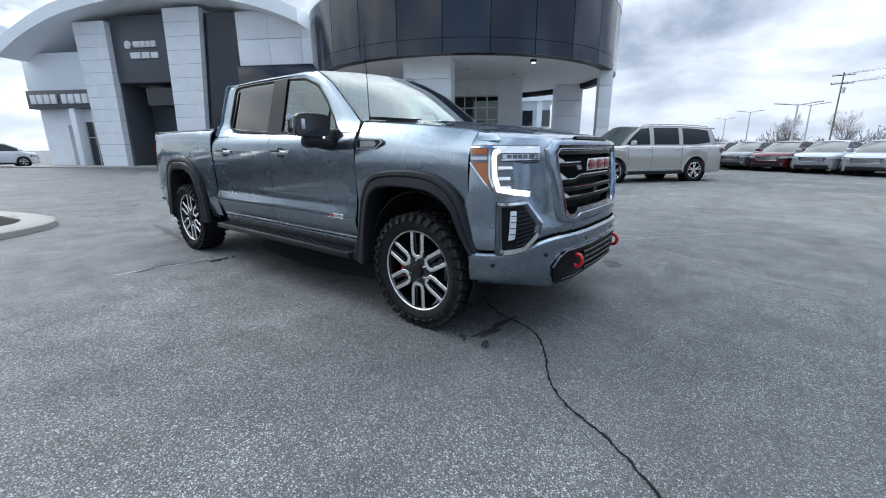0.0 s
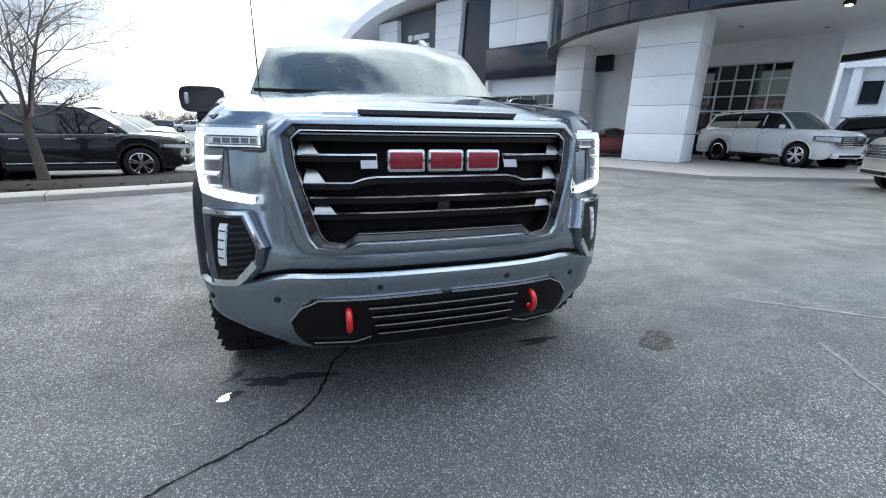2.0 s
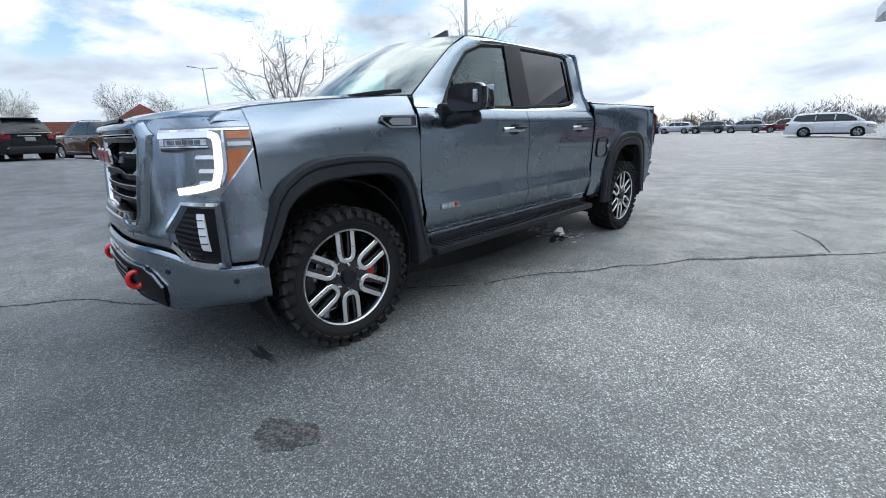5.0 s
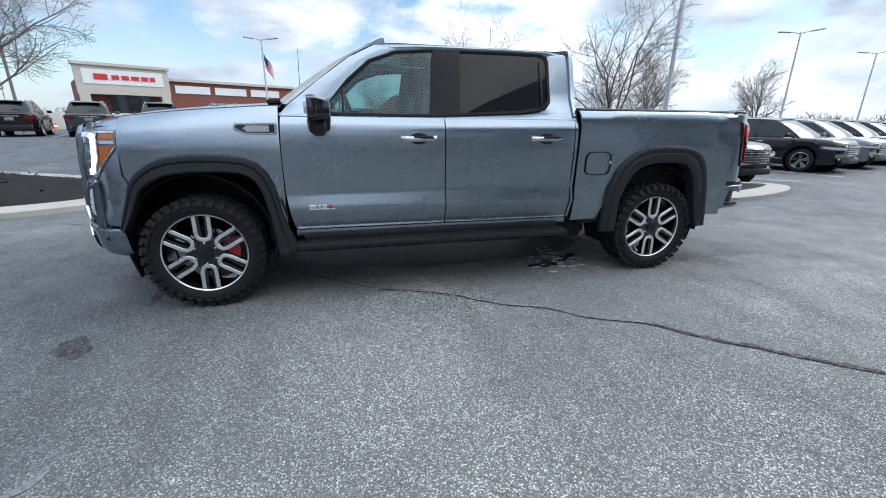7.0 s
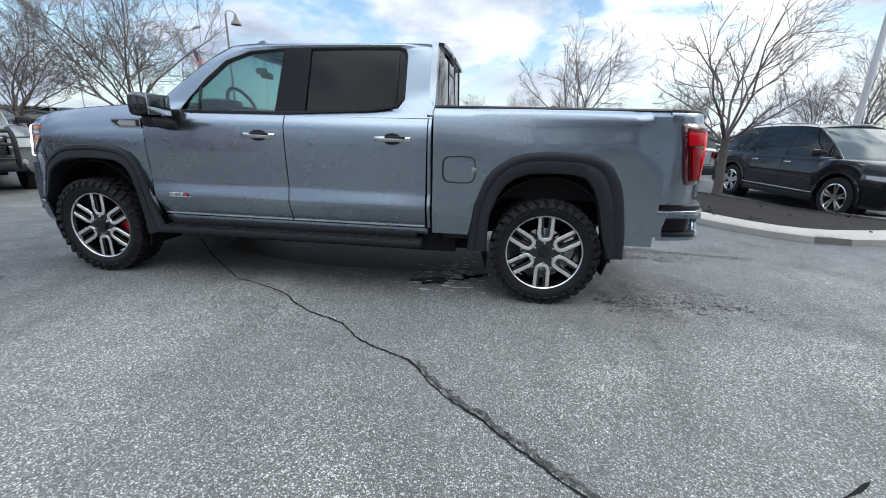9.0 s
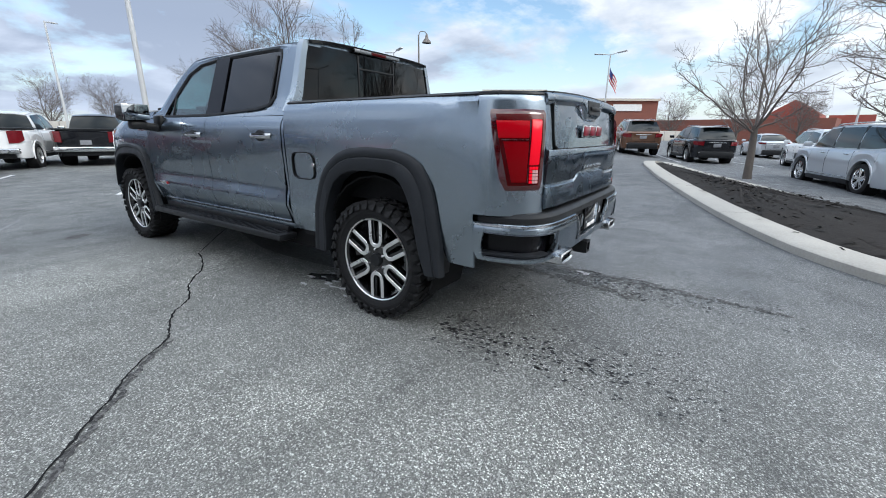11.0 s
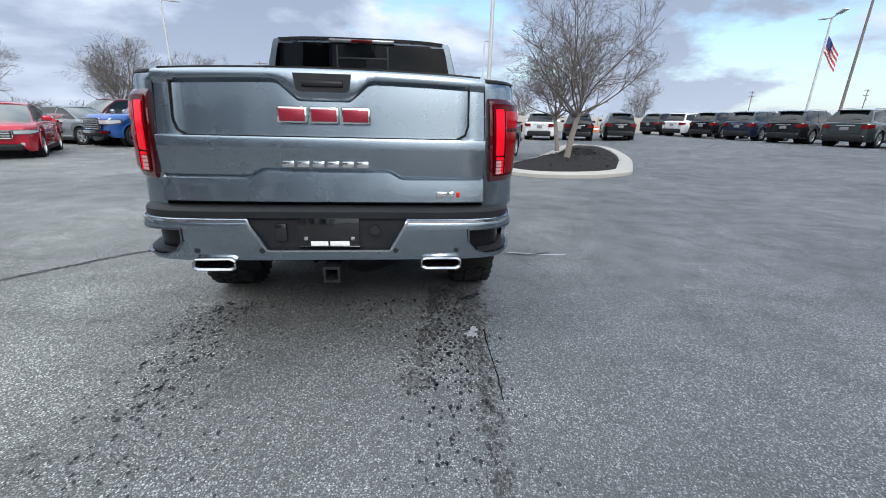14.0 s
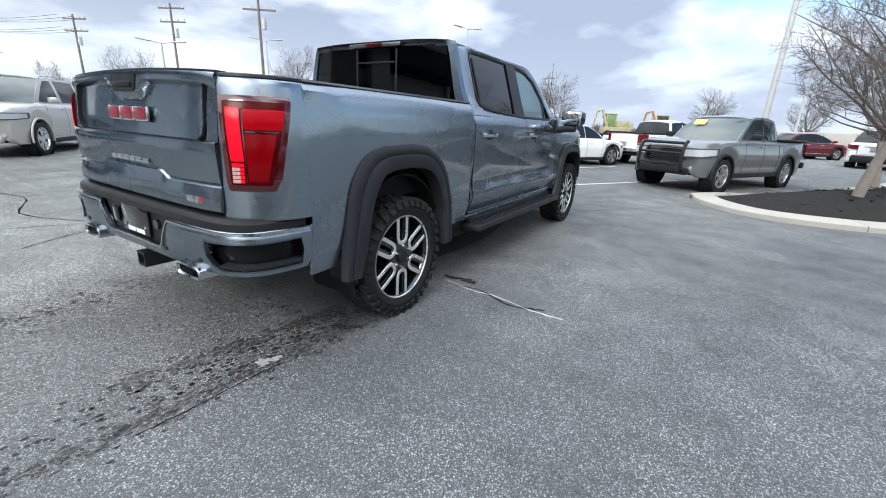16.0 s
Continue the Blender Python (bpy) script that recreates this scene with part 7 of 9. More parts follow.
# ---- other vehicles ----
def wheel_small(parent, x, y, r, side, rim_mat):
    bm = bmesh.new()
    w = 0.115
    lathe(bm, [(r * 0.66, w * 0.9), (r * 0.74, w), (r * 0.9, w), (r * 0.985, w * 0.8), (r, 0.0), (r * 0.985, -w * 0.8), (r * 0.9, -w), (r * 0.66, -w * 0.9)], Matrix(), 28, True)
    ob = part("wheel", bm, M_RUBBER, parent)
    ob.matrix_basis = Matrix.Translation((x, y, r)) @ Matrix.Diagonal((side, 1, 1, 1))
    bm = bmesh.new()
    lathe(bm, [(r * 0.69, w * 0.95), (r * 0.64, w * 0.98), (r * 0.60, w * 0.5), (r * 0.55, -w * 0.6)], Matrix(), 28)
    lathe(bm, [(0.0, w * 0.8), (r * 0.17, w * 0.8), (r * 0.20, w * 0.4)], Matrix(), 12)
    for i in range(5):
        for d in (-0.17, 0.17):
            a = 2 * math.pi * i / 5 + d
            box(bm, Matrix.Rotation(a, 4, "X") @ Vector((w * 0.72, 0, r * 0.40)), (0.02, r * 0.11, r * 0.52), 0, Matrix.Rotation(a, 4, "X"))
    rim = part("rim", bm, rim_mat, ob, "bright spoked alloy rim")
    bm = bmesh.new()
    lathe(bm, [(0.0, -w * 0.2), (r * 0.60, -w * 0.2)], Matrix(), 20)
    part("hub_shadow", bm, M_INNER, rim)


def build_car(name, label, category, body, L=4.9, W=1.95, H=1.78, wb=2.95, fo=0.95, r=0.37, hood=1.08, belt=1.12, clear=0.26, rim=None,
              ws=(1.25, 0.55), back=(-2.05, -2.35), pillars=(0.12, -0.95), deck=None, bed=None, side_dark=True, roof=None, grille=True, guard=False, wt=0.20, chrome=True, group="", lamps=None, tails=None, posts=None, apron=None, gap=-0.03):
    """A car, nose to +y. ws: where the windscreen starts and meets the roof; back: where roof and back window end; deck: height of a boot lid; bed: rail height of a pickup's bed."""
    T = thing(name, label, category, group)
    rim = rim or M_ALLOY
    yf = wb / 2
    nose, tail = yf + fo, yf + fo - L
    w0 = W / 2
    ar = r * 1.20

    def arch(y, base):
        z = base
        for c in (yf, -yf):
            d = abs(y - c)
            if d < ar:
                z = max(z, r + math.sqrt(max(0.0, ar * ar - d * d)) * 0.98)
        return z

    def top(y):
        if y > ws[0]:
            t = (y - ws[0]) / (nose - ws[0])
            return hood + 0.04 - 0.10 * t * t
        if bed and y < back[1] + 0.02:
            return bed
        if deck and y < back[1]:
            t = (back[1] - y) / (back[1] - tail)
            return deck - 0.05 * t * t
        return belt

    def bow(x, y):
        """Noses and tails curve back towards their corners."""
        k = (x / w0) ** 2
        return y - 0.20 * k * max(0.0, 1 - (nose - y) / 0.7) + 0.12 * k * max(0.0, 1 - (y - tail) / 0.45)

    def width(y):
        a = max(0.0, (y - (nose - 0.80)) / 0.80)
        b = max(0.0, ((tail + 0.60) - y) / 0.60)
        return w0 * (1 - 0.20 * a ** 2.6 - 0.17 * b ** 3)

    ys = sorted(set([round(q, 3) for q in span(tail, nose, 26)] + [round(c + d * ar, 3) for c in (yf, -yf) for d in (-1.001, -0.99, -0.93, -0.8, -0.55, -0.25, 0, 0.25, 0.55, 0.8, 0.93, 0.99, 1.001)]
                    + [round(ws[0] - 0.01, 3), round(ws[0] + 0.02, 3), round(back[1] - 0.01, 3), round(back[1] + 0.03, 3)]))
    ys = sorted(set(ys + [round(nose - d, 3) for d in (0.02, 0.06, 0.12, 0.2)] + [round(tail + d, 3) for d in (0.02, 0.06, 0.12)]))
    ys = [y for y in ys if tail <= y <= nose]
    bm = bmesh.new()
    grid = []
    for y in ys:
        zt, zb, w = top(y), arch(y, clear), width(y)
        # noses and tails round off above and below
        ef = max(0.0, 1 - (nose - y) / 0.26)
        er = max(0.0, 1 - (y - tail) / 0.24)
        zt -= 0.13 * ef ** 2.5 + 0.07 * er ** 3
        zb = max(zb, clear + 0.12 * ef ** 3 + 0.10 * er ** 3)
        zb = min(zb, zt - 0.12)
        crown = 0.03 if y > ws[0] else 0.01
        hh = zt - zb
        sec = [(w - 0.12, zb), (w - 0.05, zb + 0.012), (w - 0.028, zb + 0.10 * hh), (w - 0.018, zb + 0.30 * hh), (w - 0.004, zb + 0.50 * hh), (w, zb + 0.66 * hh), (w - 0.022, zb + 0.74 * hh),
               (w - 0.03, zb + 0.86 * hh), (w - 0.055, zt - 0.05), (w - 0.085, zt - 0.018), (w - 0.13, zt), (w * 0.6, zt + crown * 0.6), (w * 0.3, zt + crown * 0.95), (0, zt + crown)]
        grid.append([(x, bow(x, y), z) for x, z in sec] + [(-x, bow(x, y), z) for x, z in sec[-2::-1]])
    sheet(bm, grid)
    for row in (grid[0], grid[-1]):
        bm.faces.new([bm.verts.new(p) for p in row])
    bmesh.ops.remove_doubles(bm, verts=bm.verts, dist=0.0005)
    part("body", bm, body, T)
    bm = bmesh.new()
    box(bm, (0, (nose + tail) / 2, clear + 0.16), (W - 0.34, L - 0.95, 0.28))
    box(bm, (0, (back[1] + ws[0]) / 2, (belt + clear) / 2), (W - 0.42, ws[0] - back[1] - 0.3, belt - clear))
    part("underbody", bm, M_INNER, T)
    # glasshouse
    xb, xt = w0 - 0.105, w0 - 0.105 - wt
    zt = H
    zb = belt - 0.02

    gm, gl = (ws[0] + back[1]) / 2, (ws[0] - back[1]) / 2

    def edge(y):
        """The roof's edge: highest ahead of the middle, falling to the tail."""
        v = (y - back[0]) / (ws[1] - back[0])
        return zt - 0.035 - 0.075 * max(0.0, 0.62 - v) ** 2 / 0.38 - 0.05 * max(0.0, v - 0.72) ** 2 / 0.08

    def gh(y_base, y_top, f, out=0.0, x=1.0):
        y = y_base + (y_top - y_base) * (f - 0.10 * math.sin(math.pi * f))
        e = (y - gm) / gl
        return ((xb + (xt - xb) * (0.55 * f + 0.45 * f * f) - 0.055 * abs(e) ** 3 + out) * x, y, zb + (edge(y_top) - zb) * f)

    fs = span(0, 1, 6)
    bm = bmesh.new()
    g = []
    for x in span(-1, 1, 10):
        col = [gh(ws[0], ws[1], f, 0, 1) for f in fs]
        g.append([(p[0] * x, p[1] + 0.16 * (1 - x * x), p[2] + 0.02 * (1 - x * x) * f) for p, f in zip(col, fs)])
    sheet(bm, g, -0.01)
    part("windscreen", bm, M_SCREEN, T)
    bm = bmesh.new()
    g = []
    for x in span(-1, 1, 10):
        col = [gh(back[1], back[0], f, 0, 1) for f in fs]
        g.append([(p[0] * x, p[1] - 0.07 * (1 - x * x), p[2] + 0.015 * (1 - x * x) * f) for p, f in zip(col, fs)])
    sheet(bm, g, 0.01)
    part("back_window", bm, M_DARKGLASS, T)
    for s in (-1, 1):
        cuts = [(ws[0] - 0.06, ws[1] - 0.05)] + [(p, p + 0.02) for p in pillars] + [(back[1] + 0.16, back[0] + 0.12)]
        for i, (a, b) in enumerate(zip(cuts, cuts[1:])):
            bm = bmesh.new()
            last = i == len(cuts) - 2 and not bed
            g = []
            for u in span(0, 1, 7):
                y0, y1 = a[0] + gap + (b[0] - a[0] - 2 * gap) * u, a[1] + gap + (b[1] - a[1] - 2 * gap) * u
                lo = 0.07 + (0.26 * max(0.0, u - 0.35) ** 1.5 if last else 0.0)
                hi = 0.90 - (0.10 * max(0.0, u - 0.5) if last else 0.0)
                g.append([gh(y0, y1, lo + (hi - lo) * f, 0.005, s) for f in span(0, 1, 4)])
            sheet(bm, g, -0.01 * s)
            part("side_window", bm, M_DARKGLASS, T)
        bm = bmesh.new()
        g = [[gh(ws[0] + 0.02 + (back[1] - ws[0] - 0.02) * u, ws[1] + 0.02 + (back[0] - ws[1] - 0.02) * u, f, -0.004, s) for f in fs] for u in span(0, 1, 14)]
        sheet(bm, g, -0.02 * s)
        part("pillar_frame", bm, roof or body, T)
    bm = bmesh.new()
    g = []
    for x in span(-1, 1, 12):
        row = []
        for v in (0, 0.03, 0.12, 0.25, 0.4, 0.55, 0.7, 0.85, 0.95, 1):
            y = back[0] - 0.02 + (ws[1] + 0.04 - back[0]) * v
            p = gh(y, y, 1.0, 0.006)
            bowed = 0.16 * (1 - x * x) * max(0.0, (v - 0.85) / 0.15) - 0.07 * (1 - x * x) * max(0.0, (0.12 - v) / 0.12)
            row.append((p[0] * x, y + bowed, p[2] + 0.045 * (1 - abs(x) ** 2.6)))
        g.append(row)
    sheet(bm, g, 0.03)
    part("roof", bm, roof or body, T)
    # lower cladding and bumpers
    for q in (-1, 1):
        bm = bmesh.new()
        box(bm, (q * (w0 - 0.05), 0, clear + 0.045), (0.07, wb - 2 * ar - 0.02, 0.12), 0.02)
        part("rocker", bm, M_BLACK, T)
        # lip round each wheel opening
        for y in (yf, -yf):
            bm = bmesh.new()
            ring = []
            for a in span(-8, 188, 16):
                c, d = math.cos(radians(a)), math.sin(radians(a))
                ring.append([(q * (w0 - 0.05), y + ar * 0.97 * c, r + ar * 0.97 * d), (q * (w0 + 0.004), y + ar * 0.985 * c, r + ar * 0.985 * d), (q * (w0 + 0.004), y + ar * 1.07 * c, r + ar * 1.07 * d), (q * (w0 - 0.02), y + ar * 1.09 * c, r + ar * 1.09 * d)])
            sheet(bm, ring)
            part("arch_lip", bm, body if chrome else M_BLACK, T)
    bm = bmesh.new()
    box(bm, (0, nose - 0.07, clear + 0.13), (W * 0.66, 0.16, 0.16), 0.04)
    part("front_intake", bm, apron or M_BLACK, T)
    if apron:
        bm = bmesh.new()
        box(bm, (0, nose + 0.008, clear + 0.13), (W * 0.48, 0.02, 0.08), 0.01)
        part("intake_slot", bm, M_GRILLE, T)
    bm = bmesh.new()
    box(bm, (0, tail + 0.09, clear + 0.16), (W * 0.76, 0.22, 0.30), 0.06)
    part("rear_apron", bm, apron or M_BLACK, T)
    if not bed:
        # shut line of the boot or tailgate and a bright strip over the plate
        bm = bmesh.new()
        for s in (-1, 1):
            box(bm, (s * width(tail) * 0.70, tail + 0.04, (clear + 0.36 + belt) / 2 - 0.06), (0.012, 0.012, belt - clear - 0.42), 0.003)
        box(bm, (0, tail + 0.0, clear + 0.36), (width(tail) * 1.4, 0.012, 0.012), 0.003)
        part("tailgate_seam", bm, M_INNER, T)
        bm = bmesh.new()
        box(bm, (0, tail - 0.004, (0.92 if not deck else 0.81)), (0.70, 0.03, 0.03), 0.01)
        part("plate_trim", bm, M_SATIN if chrome else M_BLACK, T)
    if not bed and not deck:
        bm = bmesh.new()
        box(bm, (0, back[0] - 0.12, edge(back[0]) + 0.012), (2 * (w0 - 0.20 - wt), 0.24, 0.035), 0.015)
        part("roof_spoiler", bm, roof or body, T)
        bm = bmesh.new()
        tube(bm, [(0.02, back[1] - 0.02, belt + 0.05), (0.22, back[1] - 0.0, belt + 0.14), (0.42, back[1] + 0.0, belt + 0.12)], 0.012, 5)
        part("rear_wiper", bm, M_BLACK, T)
    if not bed and not deck and H > 1.6:
        for q in (-1, 1):
            bm = bmesh.new()
            tube(bm, smooth_line([(q * (xt - 0.07), y, edge(y) + d) for y, d in ((ws[1] - 0.15, 0.01), (ws[1] - 0.3, 0.055), ((ws[1] + back[0]) / 2, 0.055), (back[0] + 0.3, 0.055), (back[0] + 0.12, 0.01))], 4), 0.016, 6)
            part("roof_rail", bm, M_BLACK if not chrome else M_ALLOY, T)
    if chrome:
        bm = bmesh.new()
        for q in (-1, 1):
            a0, a1 = gh(ws[0] - 0.08, ws[1], 0.035, 0.010, q), gh(back[1] + 0.15, back[0], 0.035, 0.010, q)
            tube(bm, [a0, a1], 0.010, 6)
        part("belt_trim", bm, M_CHROME, T)
    if chrome:
        bm = bmesh.new()
        for s in (-1, 1):
            box(bm, (s * (w0 + 0.002), 0, clear + 0.16), (0.012, wb - 2 * ar - 0.1, 0.022), 0.004)
        part("side_trim", bm, M_CHROME, T)
    # lamps wrap round the corners
    hz = top(nose - 0.2) - 0.24 if not deck else top(nose - 0.2) - 0.17
    hh_ = 0.10 if not deck else 0.06
    inner = 0.62
    if lamps:
        inner, hh_ = lamps

    def wrap(front, inner, deep, z0, z1, s, off):
        e = nose if front else tail
        sg = 1 if front else -1
        we = width(e)
        pts = [(x * we, e + sg * off) for x in span(inner, 0.97, 5)]
        pts += [(width(e - sg * d) + off, e - sg * d) for d in span(0.02, deep, 7)]
        n = len(pts) - 1
        g = []
        for i, (x, y) in enumerate(pts):
            k = i / n
            y = bow(x, y)
            g.append([(s * x, y, z0 + (z1 - z0) * 0.35 * max(0, k - 0.5) + 0.03 * k), (s * x, y, z1 + 0.02 * k)])
        return g

    for s in (-1, 1):
        bm = bmesh.new()
        sheet(bm, wrap(True, inner, 0.46, hz - hh_, hz + hh_, s, 0.012), 0.03 * s)
        hl = part("headlamp", bm, M_LAMPDARK, T)
        bm = bmesh.new()
        sheet(bm, wrap(True, inner + 0.05, 0.36, hz - hh_ * 0.7, hz + hh_ * 0.72, s, 0.018), 0.03 * s)
        part("lamp_lens", bm, M_CARLENS, hl)
        bm = bmesh.new()
        tz = (deck or bed or belt) - (0.15 if deck else 0.20)
        hgt = 0.11 if deck else 0.17
        tin = 0.70
        if tails:
            tin, hgt, tz = tails
        sheet(bm, wrap(False, tin, 0.20, tz - hgt / 2, tz + hgt / 2, s, 0.006), -0.03 * s)
        tl = part("tail_lamp", bm, M_CARTAIL, T)
        bm = bmesh.new()
        sheet(bm, wrap(False, tin + 0.05, 0.05, tz - hgt * 0.30, tz - hgt * 0.02, s, 0.010), -0.02 * s)
        part("tail_lens", bm, M_TAILMID, tl)
        bm = bmesh.new()
        box(bm, (s * (w0 + 0.10), ws[0] - 0.28, belt + 0.09), (0.22, 0.10, 0.14), 0.04)
        part("side_mirror", bm, M_BLACK if guard else M_CHROME if bed and chrome else body, T)
        for p in (pillars[0] + 0.22, pillars[1] + 0.22 if len(pillars) > 1 else None):
            if p is not None:
                bm = bmesh.new()
                box(bm, (s * (w0 - 0.005), p, belt - 0.13), (0.03, 0.20, 0.03), 0.01)
                part("door_handle", bm, M_CHROME if chrome else body, T)
        for y in (ws[0] - 0.20, pillars[0] + 0.04, (pillars[1] + 0.0) if len(pillars) > 1 else back[0]):
            bm = bmesh.new()
            k0, k1 = clear, top(y)
            w_ = width(y)
            prof = [(0.06, -0.036), (0.10, -0.028), (0.30, -0.018), (0.50, -0.004), (0.66, 0.0), (0.74, -0.022), (0.86, -0.030), (0.94, -0.048)]
            sheet(bm, [[(s * (w_ + d + 0.003), y + e, k0 + (k1 - k0) * f) for f, d in prof] for e in (-0.004, 0.004)], 0.01 * s)
            part("door_gap", bm, M_INNER, T)
        for p in pillars:
            bm = bmesh.new()
            sheet(bm, [[gh(p + e, p + 0.02 + e, f, 0.006, s) for f in (0.04, 0.95)] for e in (-0.05, 0.05)], 0.01 * s)
            part("pillar_cover", bm, posts or M_BLACK, T)
    if grille:
        gh_ = (0.38 if bed and chrome else 0.30) if not deck else 0.20
        bm = bmesh.new()
        box(bm, (0, nose - 0.03, hz - 0.05), (W * 0.50, 0.06, gh_), 0.025)
        gr = part("grille", bm, M_GLOSSBLACK, T)
        bm = bmesh.new()
        ring_sheet(bm, [[(x * W * 0.5 * k, nose + d - 0.15 * x * x, hz - 0.05 + z * gh_ * 0.5 * kz) for x, z in ((-0.53, 0.8), (-0.47, 1.06), (0.47, 1.06), (0.53, 0.8), (0.50, -0.9), (0.42, -1.06), (-0.42, -1.06), (-0.50, -0.9))] for k, kz, d in ((1.0, 1.0, 0.0), (1.0, 1.0, 0.026), (0.93, 0.86, 0.026), (0.93, 0.86, 0.0))])
        part("grille_frame", bm, M_CHROME if chrome else M_BLACK, gr)
        for i in range(4):
            bm = bmesh.new()
            box(bm, (0, nose + 0.002, hz - 0.05 + gh_ * (0.3 - i * 0.2)), (W * 0.46, 0.02, 0.018), 0.005)
            part("grille_bar", bm, M_SATIN if chrome else M_BLACK, gr)
        if bed and chrome:
            bm = bmesh.new()
            sheet(bm, [[(x * W * 0.44, nose + 0.045 - 0.16 * x * x, hz - 0.34 + d) for d in (-0.05, -0.03, 0.03, 0.05)] for x in span(-1, 1, 12)], 0.05)
            part("front_bumper", bm, M_CHROME, T, "chrome front bumper")
            bm = bmesh.new()
            box(bm, (0, nose + 0.006, hz - 0.46), (W * 0.56, 0.03, 0.10), 0.012)
            part("lower_intake", bm, M_GRILLE, T)
        for s in (-1, 1):
            bm = bmesh.new()
            lathe(bm, [(0.0, 0.02), (0.04, 0.02), (0.05, 0.0)], Matrix.Translation((s * w0 * 0.66, nose - 0.09, clear + 0.20)) @ Matrix.Rotation(radians(90), 4, "Z"), 12)
            part("fog_lamp", bm, M_LENS, T)
    bm = bmesh.new()
    box(bm, (0, tail + 0.005, 0.80 if not deck else 0.70), (0.31, 0.02, 0.15), 0.004)
    part("number_plate", bm, M_PLATE, T)
    bm = bmesh.new()
    box(bm, (0, tail + 0.01, clear + 0.24), (W * 0.80, 0.03, 0.03), 0.01)
    part("bumper_trim", bm, M_SATIN, T)
    if bed:
        bm = bmesh.new()
        box(bm, (0, (tail + back[1]) / 2 + 0.02, bed + 0.02), (W - 0.34, back[1] - tail - 0.22, 0.05), 0.01)
        part("bed_lining", bm, M_INNER, T)
        bm = bmesh.new()
        for s in (-1, 1):
            box(bm, (s * (w0 - 0.13), (tail + back[1]) / 2, bed + 0.04), (0.10, back[1] - tail - 0.04, 0.05), 0.015)
        box(bm, (0, tail + 0.06, bed + 0.03), (W - 0.2, 0.08, 0.06), 0.02)
        part("bed_rail", bm, M_BLACK, T)
        bm = bmesh.new()
        box(bm, (0, tail - 0.05, clear + 0.24), (W * 0.92, 0.16, 0.17), 0.04)
        part("rear_bumper", bm, M_CHROME if chrome else M_BLACK, T)
    if guard:
        bm = bmesh.new()
        for x in (-0.52, 0.52):
            tube(bm, smooth_line([(x, nose - 0.05, 0.45), (x, nose + 0.12, 0.60), (x, nose + 0.10, 0.98), (x * 0.96, nose - 0.04, 1.12)], 4), 0.038, 8)
        for z, d in ((0.62, 0.12), (0.86, 0.12)):
            tube(bm, [(-0.52, nose + d, z), (0.52, nose + d, z)], 0.028, 8)
        tube(bm, [(-0.50, nose + 0.02, 1.08), (0.50, nose + 0.02, 1.08)], 0.034, 8)
        box(bm, (0, nose + 0.06, 0.50), (1.0, 0.10, 0.14), 0.03)
        part("bull_bar", bm, M_BLACK, T, "black tubular bull bar")
    for s in (-1, 1):
        for y in (yf, -yf):
            wheel_small(T, s * (w0 - 0.125), y, r, s, rim)
            bm = bmesh.new()
            lathe(bm, [(ar * 1.02, 0.0), (ar * 1.02, 0.25), (0.0, 0.25)], Matrix.Translation((s * (w0 - 0.02), y, r)) @ Matrix.Diagonal((-s, 1, 1, 1)), 24)
            part("wheel_arch", bm, M_INNER, T)
    return T


def recolour(ob, old, mat):
    for o in ob.children_recursive:
        for sl in o.material_slots:
            if sl.material == old:
                sl.link = "OBJECT"
                sl.material = mat


def place(x, y, hx, hy, z=0.0):
    return Matrix.Translation((x, y, z + ground_z(x, y))) @ Matrix.Rotation(math.atan2(hy, hx) - math.pi / 2, 4, "Z")


C_SILVER = paint("tan_silver_paint", (0.50, 0.485, 0.45), 0.5, 0.32)
C_WHITE = paint("white_paint", (0.74, 0.75, 0.76), 0.0, 0.35)
C_BLACK = paint("black_paint", (0.008, 0.009, 0.012), 0.0, 0.25, None, 0.7)
C_NAVY = paint("navy_paint", (0.016, 0.024, 0.052), 0.2, 0.28, None, 0.7)
C_BLUE = paint("blue_paint", (0.020, 0.09, 0.32), 0.3, 0.28)
C_MAROON = paint("maroon_paint", (0.11, 0.010, 0.016), 0.3, 0.25)
C_REDCAR = paint("red_paint", (0.42, 0.010, 0.030), 0.2, 0.25)
C_GREY = paint("mid_grey_paint", (0.20, 0.215, 0.23), 0.5, 0.3)
C_PALE = paint("pale_silver_paint", (0.50, 0.53, 0.57), 0.45, 0.32)
C_BRONZE = paint("bronze_paint", (0.15, 0.075, 0.045), 0.4, 0.3)
C_GREEN = paint("grey_green_paint", (0.055, 0.07, 0.072), 0.4, 0.3)

suv_big = build_car("large_suv", "tan silver long-wheelbase SUV with bright wheels parked on asphalt", "suv", C_SILVER, L=5.65, W=2.01, H=1.95, wb=3.30, fo=0.98, r=0.405,
                    hood=1.20, belt=1.26, clear=0.30, ws=(1.35, 0.62), back=(-2.42, -2.60), pillars=(0.15, -1.05), rim=M_CHROME, wt=0.16, posts=C_SILVER, apron=C_SILVER, gap=-0.09, lamps=(0.58, 0.085))
suv_big.matrix_basis = place(-13.48, -0.14, 0.79, -0.61)
suv_white = build_car("white_suv", "glossy white full-size SUV with chrome wheels under the canopy", "suv", C_WHITE, L=5.33, W=2.05, H=1.94, wb=3.07, fo=0.98, r=0.41,
                      hood=1.22, belt=1.26, clear=0.30, ws=(1.25, 0.55), back=(-2.15, -2.45), pillars=(0.10, -0.95), rim=M_CHROME, wt=0.17, apron=C_WHITE)
suv_white.matrix_basis = place(-16.35, -7.45, 0.04, 1.0, 0.10)
